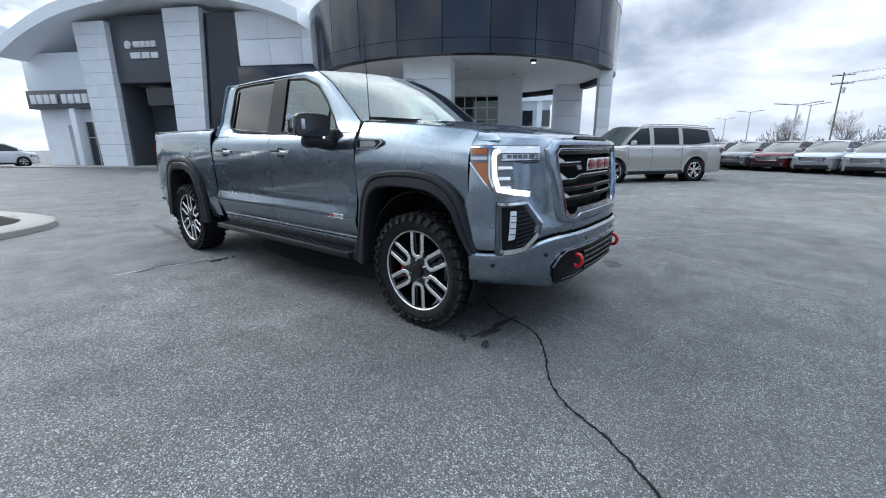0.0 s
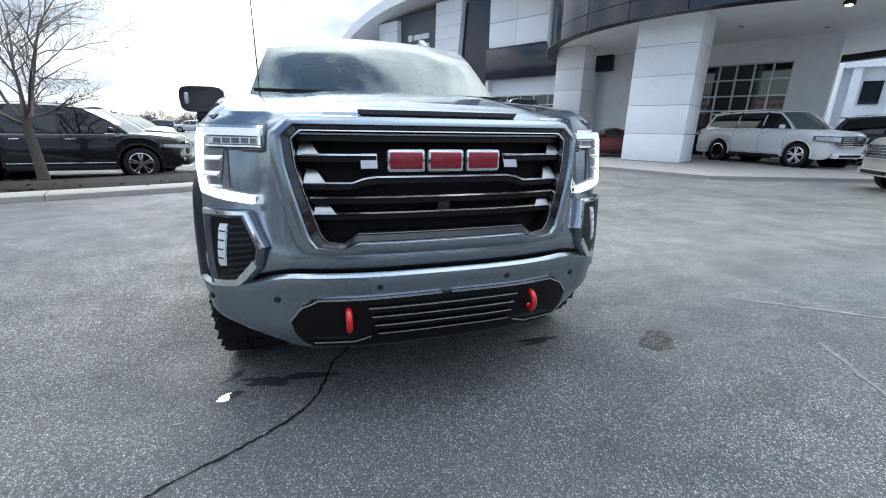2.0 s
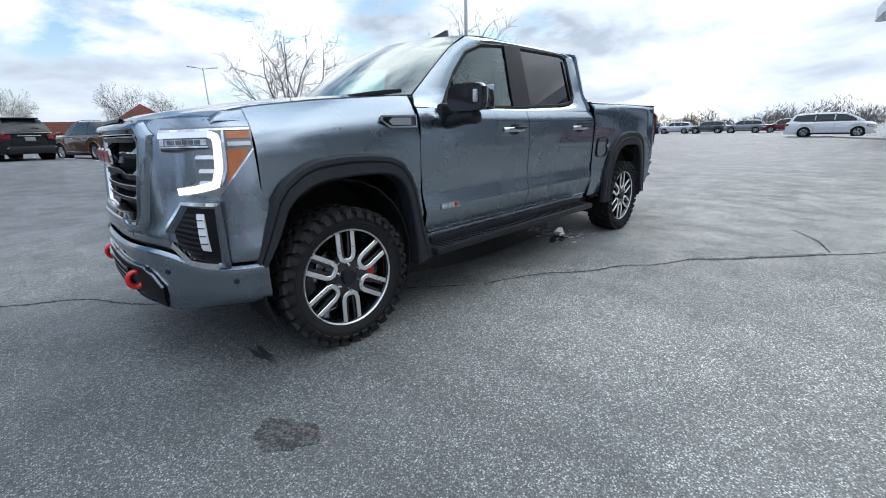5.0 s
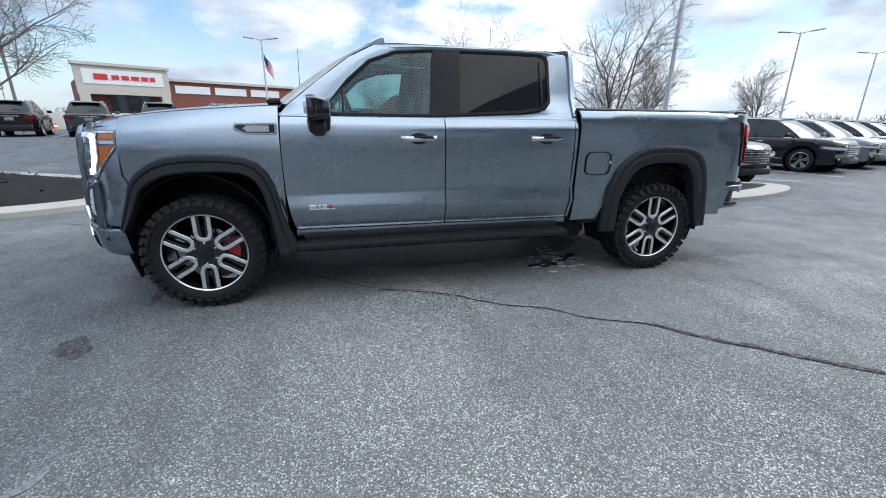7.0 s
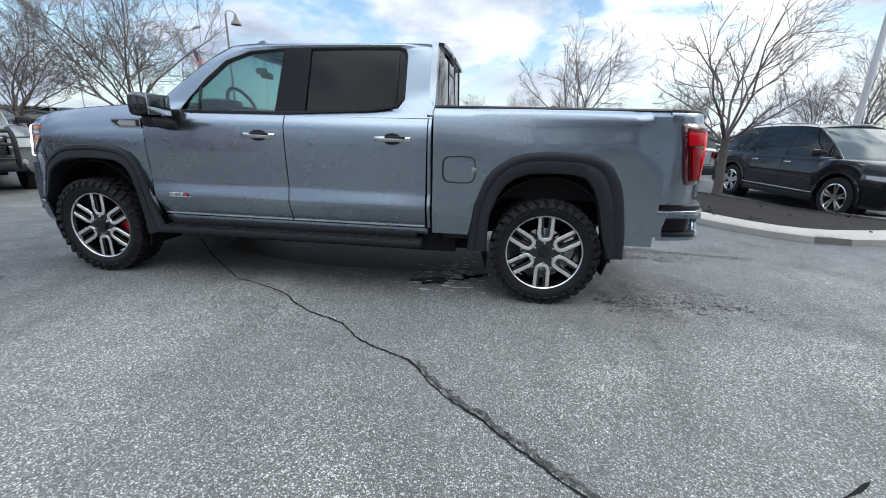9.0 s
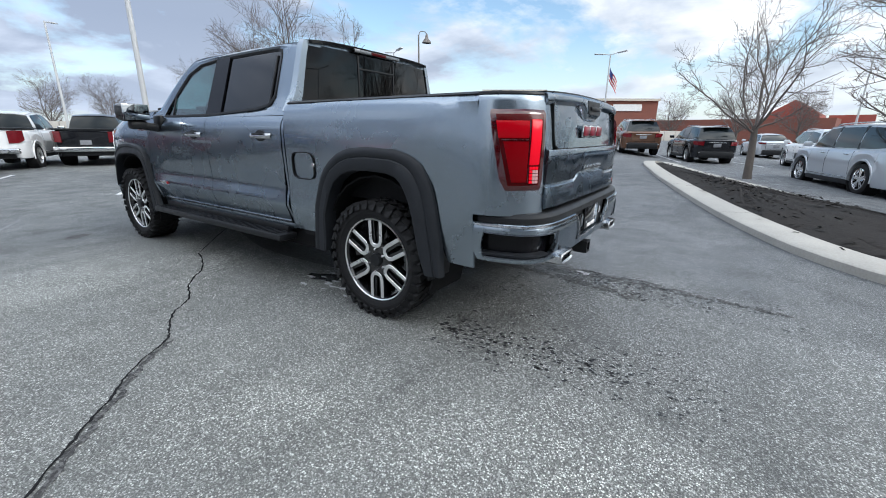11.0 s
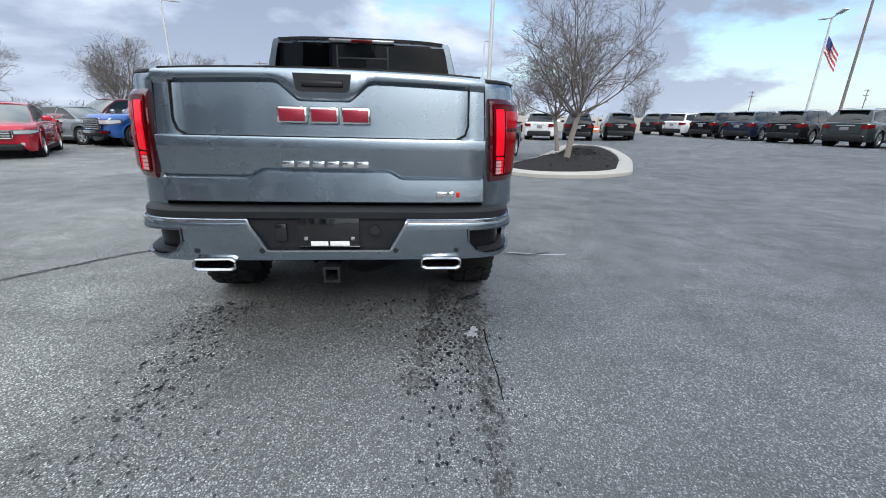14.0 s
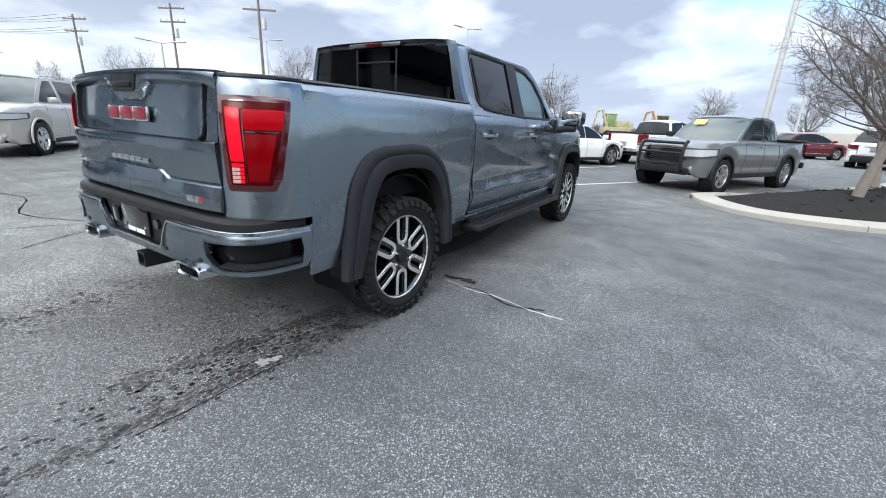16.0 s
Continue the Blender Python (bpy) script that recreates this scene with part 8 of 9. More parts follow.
pickup_grey = build_car("grey_pickup", "grey crew-cab pickup with a black bull bar, parked beside the kerb", "pickup truck", C_GREY, L=5.30, W=1.90, H=1.78, wb=3.23, fo=0.92, r=0.385,
                 hood=1.15, belt=1.18, clear=0.34, ws=(0.98, 0.28), back=(-0.95, -1.08), pillars=(-0.18,), bed=1.19, guard=True, chrome=False, wt=0.17, lamps=(0.54, 0.105), tails=(0.80, 0.34, 0.96))
bm = bmesh.new()
sheet(bm, [[(x, 0.985 - 0.63 * f + 0.155, 1.16 + 0.57 * f + 0.025) for f in (0.60, 0.82)] for x in (0.16, 0.46)], 0.004)
part("windscreen_sticker", bm, plain("yellow_sticker", (0.50, 0.44, 0.14), 0.5), pickup_grey, "yellow price sticker")
pickup_grey.matrix_basis = place(2.86, 9.32, -0.457, -0.889)
pickup_maroon = build_car("maroon_pickup", "maroon crew-cab pickup parked in a marked bay", "pickup truck", C_MAROON, L=5.40, W=1.90, H=1.80, wb=3.26, fo=0.92, r=0.39,
                   hood=1.16, belt=1.19, clear=0.34, ws=(0.98, 0.28), back=(-0.98, -1.10), pillars=(-0.18,), bed=1.20, rim=M_ALLOY, wt=0.17, lamps=(0.56, 0.09), tails=(0.80, 0.36, 0.98), group="pickups in the bays")
pickup_maroon.matrix_basis = place(-4.85, 11.3, -0.46, -0.89)
sedan = build_car("white_sedan", "white four-door sedan with dark windows, parked in a marked bay", "car", C_WHITE, L=4.97, W=1.85, H=1.48, wb=2.84, fo=0.98, r=0.345,
                  hood=0.88, belt=0.95, clear=0.20, ws=(1.05, 0.20), back=(-1.15, -1.75), pillars=(-0.02, -0.92), deck=1.04, wt=0.24, apron=C_WHITE, tails=(0.48, 0.10, 0.885), posts=C_WHITE, chrome=False, gap=-0.015)
sedan.matrix_basis = place(-1.95, 12.1, 0.47, 0.88)
suv_black = build_car("black_suv", "glossy black SUV with chrome trim parked by the mulch bed", "suv", C_BLACK, L=5.19, W=2.0, H=1.76, wb=3.07, fo=0.98, r=0.385,
                  hood=1.06, belt=1.10, clear=0.26, ws=(1.35, 0.45), back=(-2.00, -2.42), pillars=(0.02, -0.98), rim=M_CHROME, wt=0.24, lamps=(0.55, 0.06), group="suvs parked in the bays")
suv_black.matrix_basis = place(6.3, -8.62, -0.995, -0.10)
wagon = build_car("silver_wagon", "pale silver boxy wagon with bright wheels, parked in a bay", "car", C_PALE, L=5.12, W=1.93, H=1.72, wb=2.99, fo=0.92, r=0.375,
                 hood=1.02, belt=1.08, clear=0.22, ws=(1.30, 0.70), back=(-2.35, -2.52), pillars=(0.12, -0.98), rim=M_CHROME, wt=0.14)
wagon.matrix_basis = place(12.95, -6.95, 0.96, 0.28)
coupe = build_car("maroon_coupe", "low maroon sports coupe parked on the pavement", "car", C_MAROON, L=4.46, W=1.85, H=1.24, wb=2.69, fo=0.95, r=0.335,
                  hood=0.76, belt=0.86, clear=0.14, ws=(0.62, -0.12), back=(-0.62, -1.62), pillars=(-0.55,), deck=0.92, rim=M_ALLOY, grille=False, chrome=False, wt=0.26, apron=C_MAROON)
coupe.matrix_basis = place(*tuple(bw(13.7, 4.8, 0))[:2], 0.93, -0.36, 0.10)
roadster = build_car("red_roadster", "small bright red roadster parked before the shop window", "car", C_REDCAR, L=4.09, W=1.81, H=1.25, wb=2.41, fo=0.85, r=0.335,
                    hood=0.80, belt=0.90, clear=0.15, ws=(0.55, 0.02), back=(-0.55, -1.05), pillars=(-0.45,), deck=0.94, rim=M_ALLOY, chrome=False, wt=0.24, apron=C_REDCAR)
roadster.matrix_basis = place(-8.7, -15.9, 0.33, 0.94, 0.10)
van = build_car("white_minivan", "white minivan parked at the end of the showroom", "car", C_WHITE, L=5.15, W=1.99, H=1.75, wb=3.0, fo=0.92, r=0.345,
                hood=1.0, belt=1.10, clear=0.20, ws=(1.65, 0.62), back=(-2.2, -2.5), pillars=(0.12, -0.98), wt=0.20, apron=C_WHITE)
van.matrix_basis = place(-0.7, -40.8, -1, 0)
suv = build_car("compact_suv", "dark compact SUV parked in a row of bays", "suv", C_NAVY, L=4.65, W=1.86, H=1.68, wb=2.70, fo=0.92, r=0.36,
                hood=1.02, belt=1.08, clear=0.24, ws=(1.15, 0.42), back=(-1.85, -2.20), pillars=(0.0, -0.88), wt=0.20, group="suvs in the far row")
suv.matrix_basis = place(21.9, 10.0, 0.93, 0.36)
hatch = build_car("small_car", "pale silver small car in the far row", "car", C_PALE, L=4.5, W=1.8, H=1.46, wb=2.68, fo=0.9, r=0.33,
                  hood=0.88, belt=0.94, clear=0.18, ws=(1.15, 0.30), back=(-1.2, -1.75), pillars=(0.02, -0.85), deck=1.02, wt=0.24, group="cars in the far rows")
hatch.matrix_basis = place(-21.5, 9.2, 0.92, -0.38)


def more(src, old, mat, x, y, hx, hy, label, z=0.0, group=""):
    c = copy_thing(src, place(x, y, hx, hy, z))
    recolour(c, old, mat)
    tagged(c, label, group=group)
    return c


# row of black SUVs beyond the mulch bed
for i, mat in enumerate((C_BLACK, C_GREY, C_BLACK, C_NAVY, C_BLACK, C_PALE)):
    more(suv_black, C_BLACK, mat, 6.58 + 0.82 * (i + 2), -8.96 - 2.87 * (i + 2), -0.97, -0.24, "dark SUV with a chrome grille parked in the row of bays")
# pickups beside the maroon one
more(pickup_maroon, C_MAROON, C_BLACK, -7.35, 12.5, -0.46, -0.89, "black crew-cab pickup with a bright grille in a bay")
more(pickup_maroon, C_MAROON, C_BLUE, -9.85, 13.7, -0.46, -0.89, "bright blue crew-cab pickup with a bright grille in a bay")
more(pickup_maroon, C_MAROON, C_MAROON, -5.0 - 7.4, 15.0, -0.46, -0.89, "maroon crew-cab pickup in a bay")
more(pickup_maroon, C_MAROON, C_WHITE, 0.9, 16.9, 0.46, 0.89, "white pickup seen from its tailgate")
more(pickup_maroon, C_MAROON, C_BLACK, 3.4, 17.0, 0.46, 0.89, "black pickup with a bright bumper seen from behind")
# far row that faces the road
for i, (mat, col) in enumerate(((C_BLACK, "black"), (C_WHITE, "white"), (C_BLACK, "black"), (C_NAVY, "dark blue"), (C_BLACK, "black"), (C_GREEN, "dark grey-green"), (C_BLACK, "black"), (C_BLACK, "black"), (C_BLACK, "black"), (C_BRONZE, "bronze"), (C_BLACK, "black"))):
    if i == 6:
        continue
    more(suv, C_NAVY, mat, 21.9, 10.0 - 3.1 * (i - 6), 0.93, 0.36, col + " compact SUV seen from behind in its bay")
# long rows beyond the silver SUV
cols = ((C_WHITE, "white"), (C_PALE, "silver"), (C_PALE, "silver"), (C_MAROON, "maroon"), (C_GREY, "grey"), (C_GREEN, "grey-green"), (C_PALE, "pale"), (C_NAVY, "dark blue"), (C_GREY, "grey"), (C_BLACK, "black"), (C_WHITE, "white"), (C_PALE, "silver"), (C_WHITE, "white"))
for i, (mat, col) in enumerate(cols):
    if i:
        more(hatch, C_PALE, mat, -21.5 - 1.05 * i, 9.2 - 1.581 * i, 0.92, -0.38, col + " small car facing the drive in the far row")
for i, (mat, col) in enumerate(cols[:9]):
    more(hatch, C_PALE, mat, 31.0 + 0.6 * i, -2.6 - 3.0 * i, 0.97, 0.2, col + " car parked across the lot")
for i, (mat, col) in enumerate(cols[3:10]):
    more(suv, C_NAVY, mat, 5.0 + 4.4 * i, -66.0 - 0.5 * i, 1, 0.1, col + " SUV parked at the far edge of the lot")
more(suv, C_NAVY, C_WHITE, 21.2, -7.0, 0.98, 0.15, "white SUV with bright wheels across the bays")
more(suv, C_NAVY, C_GREY, 13.7, -11.5, 1.0, -0.05, "mid grey SUV parked tail to tail with the black one")
for x, y, mat, col in ((9.3, 22.6, C_WHITE, "white"), (11.9, 22.9, C_BLACK, "black"), (14.5, 22.6, C_BLACK, "black")):
    more(suv, C_NAVY, mat, x, y, 0.36, 0.93, col + " compact SUV seen from behind past the mulch bed")
more(hatch, C_PALE, C_MAROON, 7.4, 29.0, 0.8, 0.6, "maroon small car beyond the grey pickup")
more(suv_white, C_WHITE, C_GREEN, -20.6, -5.2, -0.28, 0.96, "dark grey-green SUV behind the white one", 0.0)
more(hatch, C_PALE, C_GREY, -13.0, 4.5 + 9.0, 0.9, -0.3, "dark grey car parked across the drive")
more(hatch, C_PALE, C_REDCAR, -11.2, 9.6 - 1.2, 0.5, -0.86, "red small car parked across the drive")

# ---- planted islands ----
def island(name, outline, mat_in, rise, label, kerb=0.42, mound=0.12):
    """A raised concrete kerb round a bed of mulch."""
    T = thing(name, label, "planting bed", kind="structure")
    P = dense(smooth_line([(x, y, 0) for x, y in outline + outline[:1]], 5), 90)[:-1]
    n = len(P)
    c = sum((Vector(p) for p in P), Vector()) / n
    def inset(d):
        out = []
        for i in range(n):
            t = (P[(i + 2) % n] - P[i - 2]).normalized()
            q = Vector((-t.y, t.x, 0))
            out.append(P[i] + q * d)
        return out
    ins = inset(kerb)
    if (ins[0] - c).length > (P[0] - c).length:
        ins = inset(-kerb)
        sgn = -1
    else:
        sgn = 1
    # kerb in cast lengths
    step = 10
    for a in range(0, n, step):
        bm = bmesh.new()
        idx = [(a + i) % n for i in range(step + 1)]
        g = []
        for j, i in enumerate(idx):
            p, q = P[i], ins[i]
            if j == 0 or j == step:
                o = P[idx[1 if j == 0 else step - 1]] - P[i]
                p, q = p + o.normalized() * 0.006, q + o.normalized() * 0.006
            u = ground_z(p.x, p.y)
            g.append([(p.x, p.y, u - 0.02), (p.x, p.y, u + rise - 0.02), (p.x + (q.x - p.x) * 0.06, p.y + (q.y - p.y) * 0.06, u + rise), (q.x, q.y, u + rise + 0.01), (q.x, q.y, u - 0.02)])
        V = [[bm.verts.new(v) for v in r] for r in g]
        for r0, r1 in zip(V, V[1:]):
            for k in range(5):
                bm.faces.new((r0[k], r0[(k + 1) % 5], r1[(k + 1) % 5], r1[k]))
        bm.faces.new(V[0])
        bm.faces.new(V[-1][::-1])
        part("kerb_stone", bm, M_CONCRETE, T)
    bm = bmesh.new()
    rings = [(0.0, rise - 0.02), (0.25, rise + mound * 0.5), (0.55, rise + mound * 0.9), (0.85, rise + mound), (1.0, rise + mound)]
    V = []
    for f, z in rings[:-1]:
        V.append([bm.verts.new((p.x + (c.x - p.x) * f, p.y + (c.y - p.y) * f, z + ground_z(p.x + (c.x - p.x) * f, p.y + (c.y - p.y) * f) + rng.uniform(-0.02, 0.02) * (f > 0))) for p in ins])
    top = bm.verts.new((c.x, c.y, rise + mound))
    for r0, r1 in zip(V, V[1:]):
        for i in range(n):
            bm.faces.new((r0[i], r0[(i + 1) % n], r1[(i + 1) % n], r1[i]))
    for i in range(n):
        bm.faces.new((V[-1][i], V[-1][(i + 1) % n], top))
    part("mulch", bm, M_MULCH, T, "dark bark mulch")
    bm = bmesh.new()
    for i in range(1500):
        k = rng.randrange(n)
        f = rng.random() ** 0.7 * 0.9
        p = ins[k] + (c - ins[k]) * f
        z = rise + mound * min(1, f * 1.5)
        a = rng.uniform(0, 3.14)
        l, w = rng.uniform(0.03, 0.09), rng.uniform(0.01, 0.025)
        d, e = Vector((math.cos(a), math.sin(a), rng.uniform(-0.3, 0.3))) * l, Vector((-math.sin(a), math.cos(a), 0)) * w
        q = Vector((p.x + rng.uniform(-0.2, 0.2), p.y + rng.uniform(-0.2, 0.2), z + ground_z(p.x, p.y) + 0.012))
        bm.faces.new([bm.verts.new(q + s * d + t * e) for s, t in ((-1, -1), (1, -1), (1, 1), (-1, 1))])
    tagged(part("bark_chips", bm, M_MULCH, T), kind="stuff")
    return T


island("planting_bed", [(2.43, 6.10), (2.62, 5.35), (3.15, 4.60), (3.85, 4.33), (5.0, 4.48), (6.0, 5.05), (6.6, 5.9), (8.7, 10.0), (10.4, 15.0), (9.6, 16.4), (8.2, 15.6), (5.6, 10.6), (3.9, 7.6), (2.9, 6.8)],
       M_MULCH, 0.10, "low mulch bed in a concrete kerb with bare trees", 0.42, 0.16)
island("planting_bed", [(1.63, -5.95), (1.75, -5.35), (2.2, -4.85), (3.1, -4.33), (5.2, -3.60), (8.8, -2.62), (12.6, -1.65), (16.0, -0.9), (16.6, -1.9), (13.0, -3.2), (9.5, -4.5), (7.3, -5.45), (5.2, -7.1), (3.7, -8.45), (2.75, -8.6), (2.15, -7.8), (1.8, -6.8)],
       M_MULCH, 0.10, "long mulch bed in a concrete kerb with bare trees", 0.42, 0.05)


def bay_line(x0, y0, x1, y1, w=0.10):
    bm = bmesh.new()
    d = Vector((x1 - x0, y1 - y0, 0))
    nrm = Vector((-d.y, d.x, 0)).normalized() * w / 2
    a, b = Vector((x0, y0, 0.004)), Vector((x1, y1, 0.004))
    pts = [a.lerp(b, t) for t in span(0, 1, 12)]
    pts = [Vector((p.x, p.y, 0.008 + ground_z(p.x, p.y))) for p in pts]
    V = [(bm.verts.new(p + nrm * rng.uniform(0.8, 1.1)), bm.verts.new(p - nrm * rng.uniform(0.8, 1.1))) for p in pts]
    for p, q in zip(V, V[1:]):
        bm.faces.new((p[0], p[1], q[1], q[0]))
    tagged(part("bay_line", bm, M_LINE), "worn white parking bay line", "road marking", kind="structure")


for i in range(5):
    bay_line(-4.5 - 2.45 * i, 8.1 + 1.25 * i, -2.4 - 2.45 * i, 12.9 + 1.25 * i)
bay_line(-2.35, 7.6, -0.2, 12.4)
bay_line(0.1, 6.0, 2.0, 9.4)
for i in range(12):
    y = 10.0 - 3.1 * (i - 5.5)
    bay_line(21.9 - 0.93 * 3.1, y - 0.36 * 3.1, 21.9 + 0.93 * 2.2, y + 0.36 * 2.2)
for i in range(6):
    x, y = 6.58 + 0.82 * (i + 0.5), -8.96 - 2.87 * (i + 0.5)
    bay_line(x - 0.97 * 2.9, y - 0.24 * 2.9, x + 0.97 * 2.6, y + 0.24 * 2.6)
for i in range(9):
    bay_line(27.0, -1.2 - 3.0 * i, 34.0, 0.2 - 3.0 * i)

# ---- bare trees ----
M_BARK = plain("grey_bark", (0.10, 0.085, 0.075), 0.9, 0, 25, 0.3, bump=0.5)
M_TWIG = plain("twig_bark", (0.125, 0.108, 0.100), 0.9, 0, 25, 0.3)
M_PALEBARK = plain("pale_bark", (0.20, 0.175, 0.155), 0.9, 0, 25, 0.3, bump=0.5)
M_FARTREE = plain("far_twigs", (0.135, 0.125, 0.12), 0.95, 0, 2, 0.25)


class Net:
    """Collects thin tapered branches as one plain mesh."""

    def __init__(self):
        self.v, self.f = [], []

    def add(self, pts, r0, r1, sides):
        base = len(self.v)
        m = len(pts)
        d0 = (pts[-1] - pts[0]).normalized()
        side = d0.orthogonal().normalized()
        up = d0.cross(side)
        for i, p in enumerate(pts):
            r = r0 + (r1 - r0) * i / (m - 1)
            for k in range(sides):
                a = 2 * math.pi * k / sides
                self.v.append(p + (side * math.cos(a) + up * math.sin(a)) * r)
        for i in range(m - 1):
            for k in range(sides):
                a, b = base + i * sides + k, base + i * sides + (k + 1) % sides
                self.f.append((a, b, b + sides, a + sides))

    def put(self, name, mat, parent, label="", kind=""):
        me = bpy.data.meshes.new(name)
        me.from_pydata([tuple(p) for p in self.v], [], self.f)
        me.polygons.foreach_set("use_smooth", [True] * len(me.polygons))
        me.materials.append(mat)
        ob = new(name, me)
        ob.parent = parent
        return tagged(ob, label, kind=kind)


def bare_tree(label, seed, fork, trunk_r, lean, limbs, env, elev, kids, kink, rise, bark, twig, twig_r=0.005, short=0.62):
    """A bare tree: limbs fan out from a low fork and branch again and again towards a round crown of (radius, half height, middle)."""
    rg = random.Random(seed)
    T = thing("bare_tree", label, "tree", "bare trees")
    trunk, limb, crown = Net(), Net(), Net()
    top = Vector((lean[0], lean[1], fork))
    mid = top * 0.5 + Vector((rg.uniform(-0.04, 0.04), rg.uniform(-0.04, 0.04), 0))
    trunk.add([Vector((0, 0, -0.15)), Vector((0.01, 0, 0.05)), mid, top], trunk_r * 1.35, trunk_r * 0.85, 9)
    a, b, zc = env
    heart = Vector((lean[0], lean[1], zc))
    bumps = [(rg.uniform(0, 6.28), rg.uniform(0, 6.28)) for _ in range(3)]

    def reach(p, d):
        """How far a shoot from p along d may grow before it meets the crown's uneven outline."""
        o = Vector(((p.x - heart.x) / a, (p.y - heart.y) / a, (p.z - heart.z) / b))
        w = Vector((d.x / a, d.y / a, d.z / b))
        A, B, C = w.dot(w), o.dot(w), o.dot(o) - 1
        disc = B * B - A * C
        if disc <= 0:
            return 0.0
        t = (-B + math.sqrt(disc)) / A
        az = math.atan2(d.y, d.x)
        return t * (1 + 0.06 * math.sin(3 * az + bumps[0][0]) + 0.05 * math.sin(5 * az + 4 * d.z + bumps[1][0]))

    def grow(p, d, length, r, lv):
        n = max(2, min(6, int(length / 0.16)))
        pts, q, dd = [p], p, d.copy()
        for i in range(n):
            dd = (dd + Vector((rg.gauss(0, kink), rg.gauss(0, kink), rg.gauss(0, kink * 0.7) + rise * length / n))).normalized()
            q = q + dd * length / n
            pts.append(q)
        net = limb if r > 0.014 else crown
        net.add(pts, r, max(twig_r * 0.45, r * (0.22 if lv == 0 else 0.42)), 6 if r > 0.02 else (4 if r > 0.008 else 3))
        if lv >= len(kids):
            return
        for k in range(kids[lv] + rg.randint(-1, 1)):
            t = 0.18 + 0.80 * (k + rg.random()) / (kids[lv] + 1)
            i = min(n - 1, int(t * n))
            at = pts[i].lerp(pts[i + 1], t * n - i)
            axis = (pts[i + 1] - pts[i]).normalized()
            ax = axis.orthogonal().normalized()
            ax.rotate(Matrix.Rotation(rg.uniform(0, 6.283), 3, axis))
            nd = axis.copy()
            nd.rotate(Matrix.Rotation(rg.uniform(0.50, 1.20), 3, ax))
            out = at - Vector((heart.x, heart.y, fork))
            nd = (nd + out.normalized() * 0.10 + Vector((0, 0, rise * 0.4))).normalized()
            far_ = reach(at, nd)
            ln = min(length * rg.uniform(short * 0.75, short * 1.15), far_ * rg.uniform(0.85, 1.06))
            if ln > 0.05:
                grow(at, nd, ln, max(twig_r * 0.6, r * (1 - 0.5 * t) * rg.uniform(0.42, 0.60)), lv + 1)

    for k in range(limbs):
        az = 6.283 * (k * 0.618) + rg.uniform(-0.25, 0.25)
        el = elev[0] + (elev[1] - elev[0]) * ((k + rg.random()) / limbs)
        d = Vector((math.cos(az) * math.cos(el), math.sin(az) * math.cos(el), math.sin(el)))
        start = top * rg.uniform(0.82, 1.0)
        grow(start, d, max(0.5, reach(start, d) * rg.uniform(0.76, 0.94)), trunk_r * rg.uniform(0.24, 0.40), 0)
    trunk.put("trunk", bark, T)
    limb.put("bough", twig, T, "", "stuff")
    crown.put("crown", twig, T, "bare twigs", "stuff")
    return T


tree_dense = bare_tree("bare ornamental tree with a dense wide crown of grey twigs", 3, 1.35, 0.085, (0.26, 0.05), 17, (2.45, 1.70, 3.25), (0.10, 1.30), (10, 8, 5), 0.14, 0.05, M_PALEBARK, M_TWIG, 0.0055, 0.46)
tree_dense.matrix_basis = Matrix.Translation((5.3, 7.5, 0.2))
copy_thing(tree_dense, Matrix.Translation((6.7, 12.2, 0.2)) @ Matrix.Rotation(2.1, 4, "Z") @ Matrix.Diagonal((0.98, 0.98, 0.97, 1)))
tree_open = bare_tree("small bare tree with an open crown of arching branches", 11, 1.20, 0.085, (0.05, 0.04), 10, (2.20, 1.90, 3.05), (0.18, 1.25), (7, 6, 5), 0.22, 0.20, M_BARK, M_TWIG, 0.0056, 0.46)
tree_open.matrix_basis = Matrix.Translation((6.0, -6.4, 0.12))
copy_thing(tree_open, Matrix.Translation((12.5, -4.3, 0.12)) @ Matrix.Rotation(1.3, 4, "Z") @ Matrix.Diagonal((1.12, 1.12, 1.18, 1)))
tree_far = bare_tree("tall bare tree beyond the car park", 21, 2.0, 0.15, (0.1, 0.1), 13, (3.1, 3.2, 4.9), (0.25, 1.40), (8, 6, 4), 0.15, 0.07, M_BARK, M_TWIG, 0.010, 0.50)
tree_far.matrix_basis = Matrix.Translation((26, -24, 0))
for i, (x, y, s) in enumerate(((38, 62, 1.1), (12, 60, 1.0), (22, 74, 1.2), (-26, 52, 1.1), (-32, 47, 1.2), (-20, 58, 1.0), (40, -30, 1.0), (52, -24, 1.0), (60, -10, 0.9), (46, -4, 0.8), (-96, 24, 1.1), (-104, 14, 1.0), (-110, 6, 1.0), (30, -40, 1.0), (-14, 48, 1.0), (70, 4, 1.0), (2, 58, 0.9))):
    copy_thing(tree_far, Matrix.Translation((x, y, 0)) @ Matrix.Rotation(i * 1.7, 4, "Z") @ Matrix.Diagonal((s, s, s, 1)))

# trees beyond the pickups and the side drive
for i, (x, y, s) in enumerate(((-15.5, 20.9, 1.12), (-11.4, 22.9, 1.0))):
    copy_thing(tree_dense, Matrix.Translation((x, y, 0)) @ Matrix.Rotation(2.6 + i * 1.9, 4, "Z") @ Matrix.Diagonal((s, s, s, 1)))
for i, (x, y, s) in enumerate(((-25.8, 19.0, 0.84), (-23.4, 21.0, 0.80), (-34.7, 11.5, 0.72))):
    copy_thing(tree_far, Matrix.Translation((x, y, 0)) @ Matrix.Rotation(0.6 + i * 2.3, 4, "Z") @ Matrix.Diagonal((s, s, s, 1)))

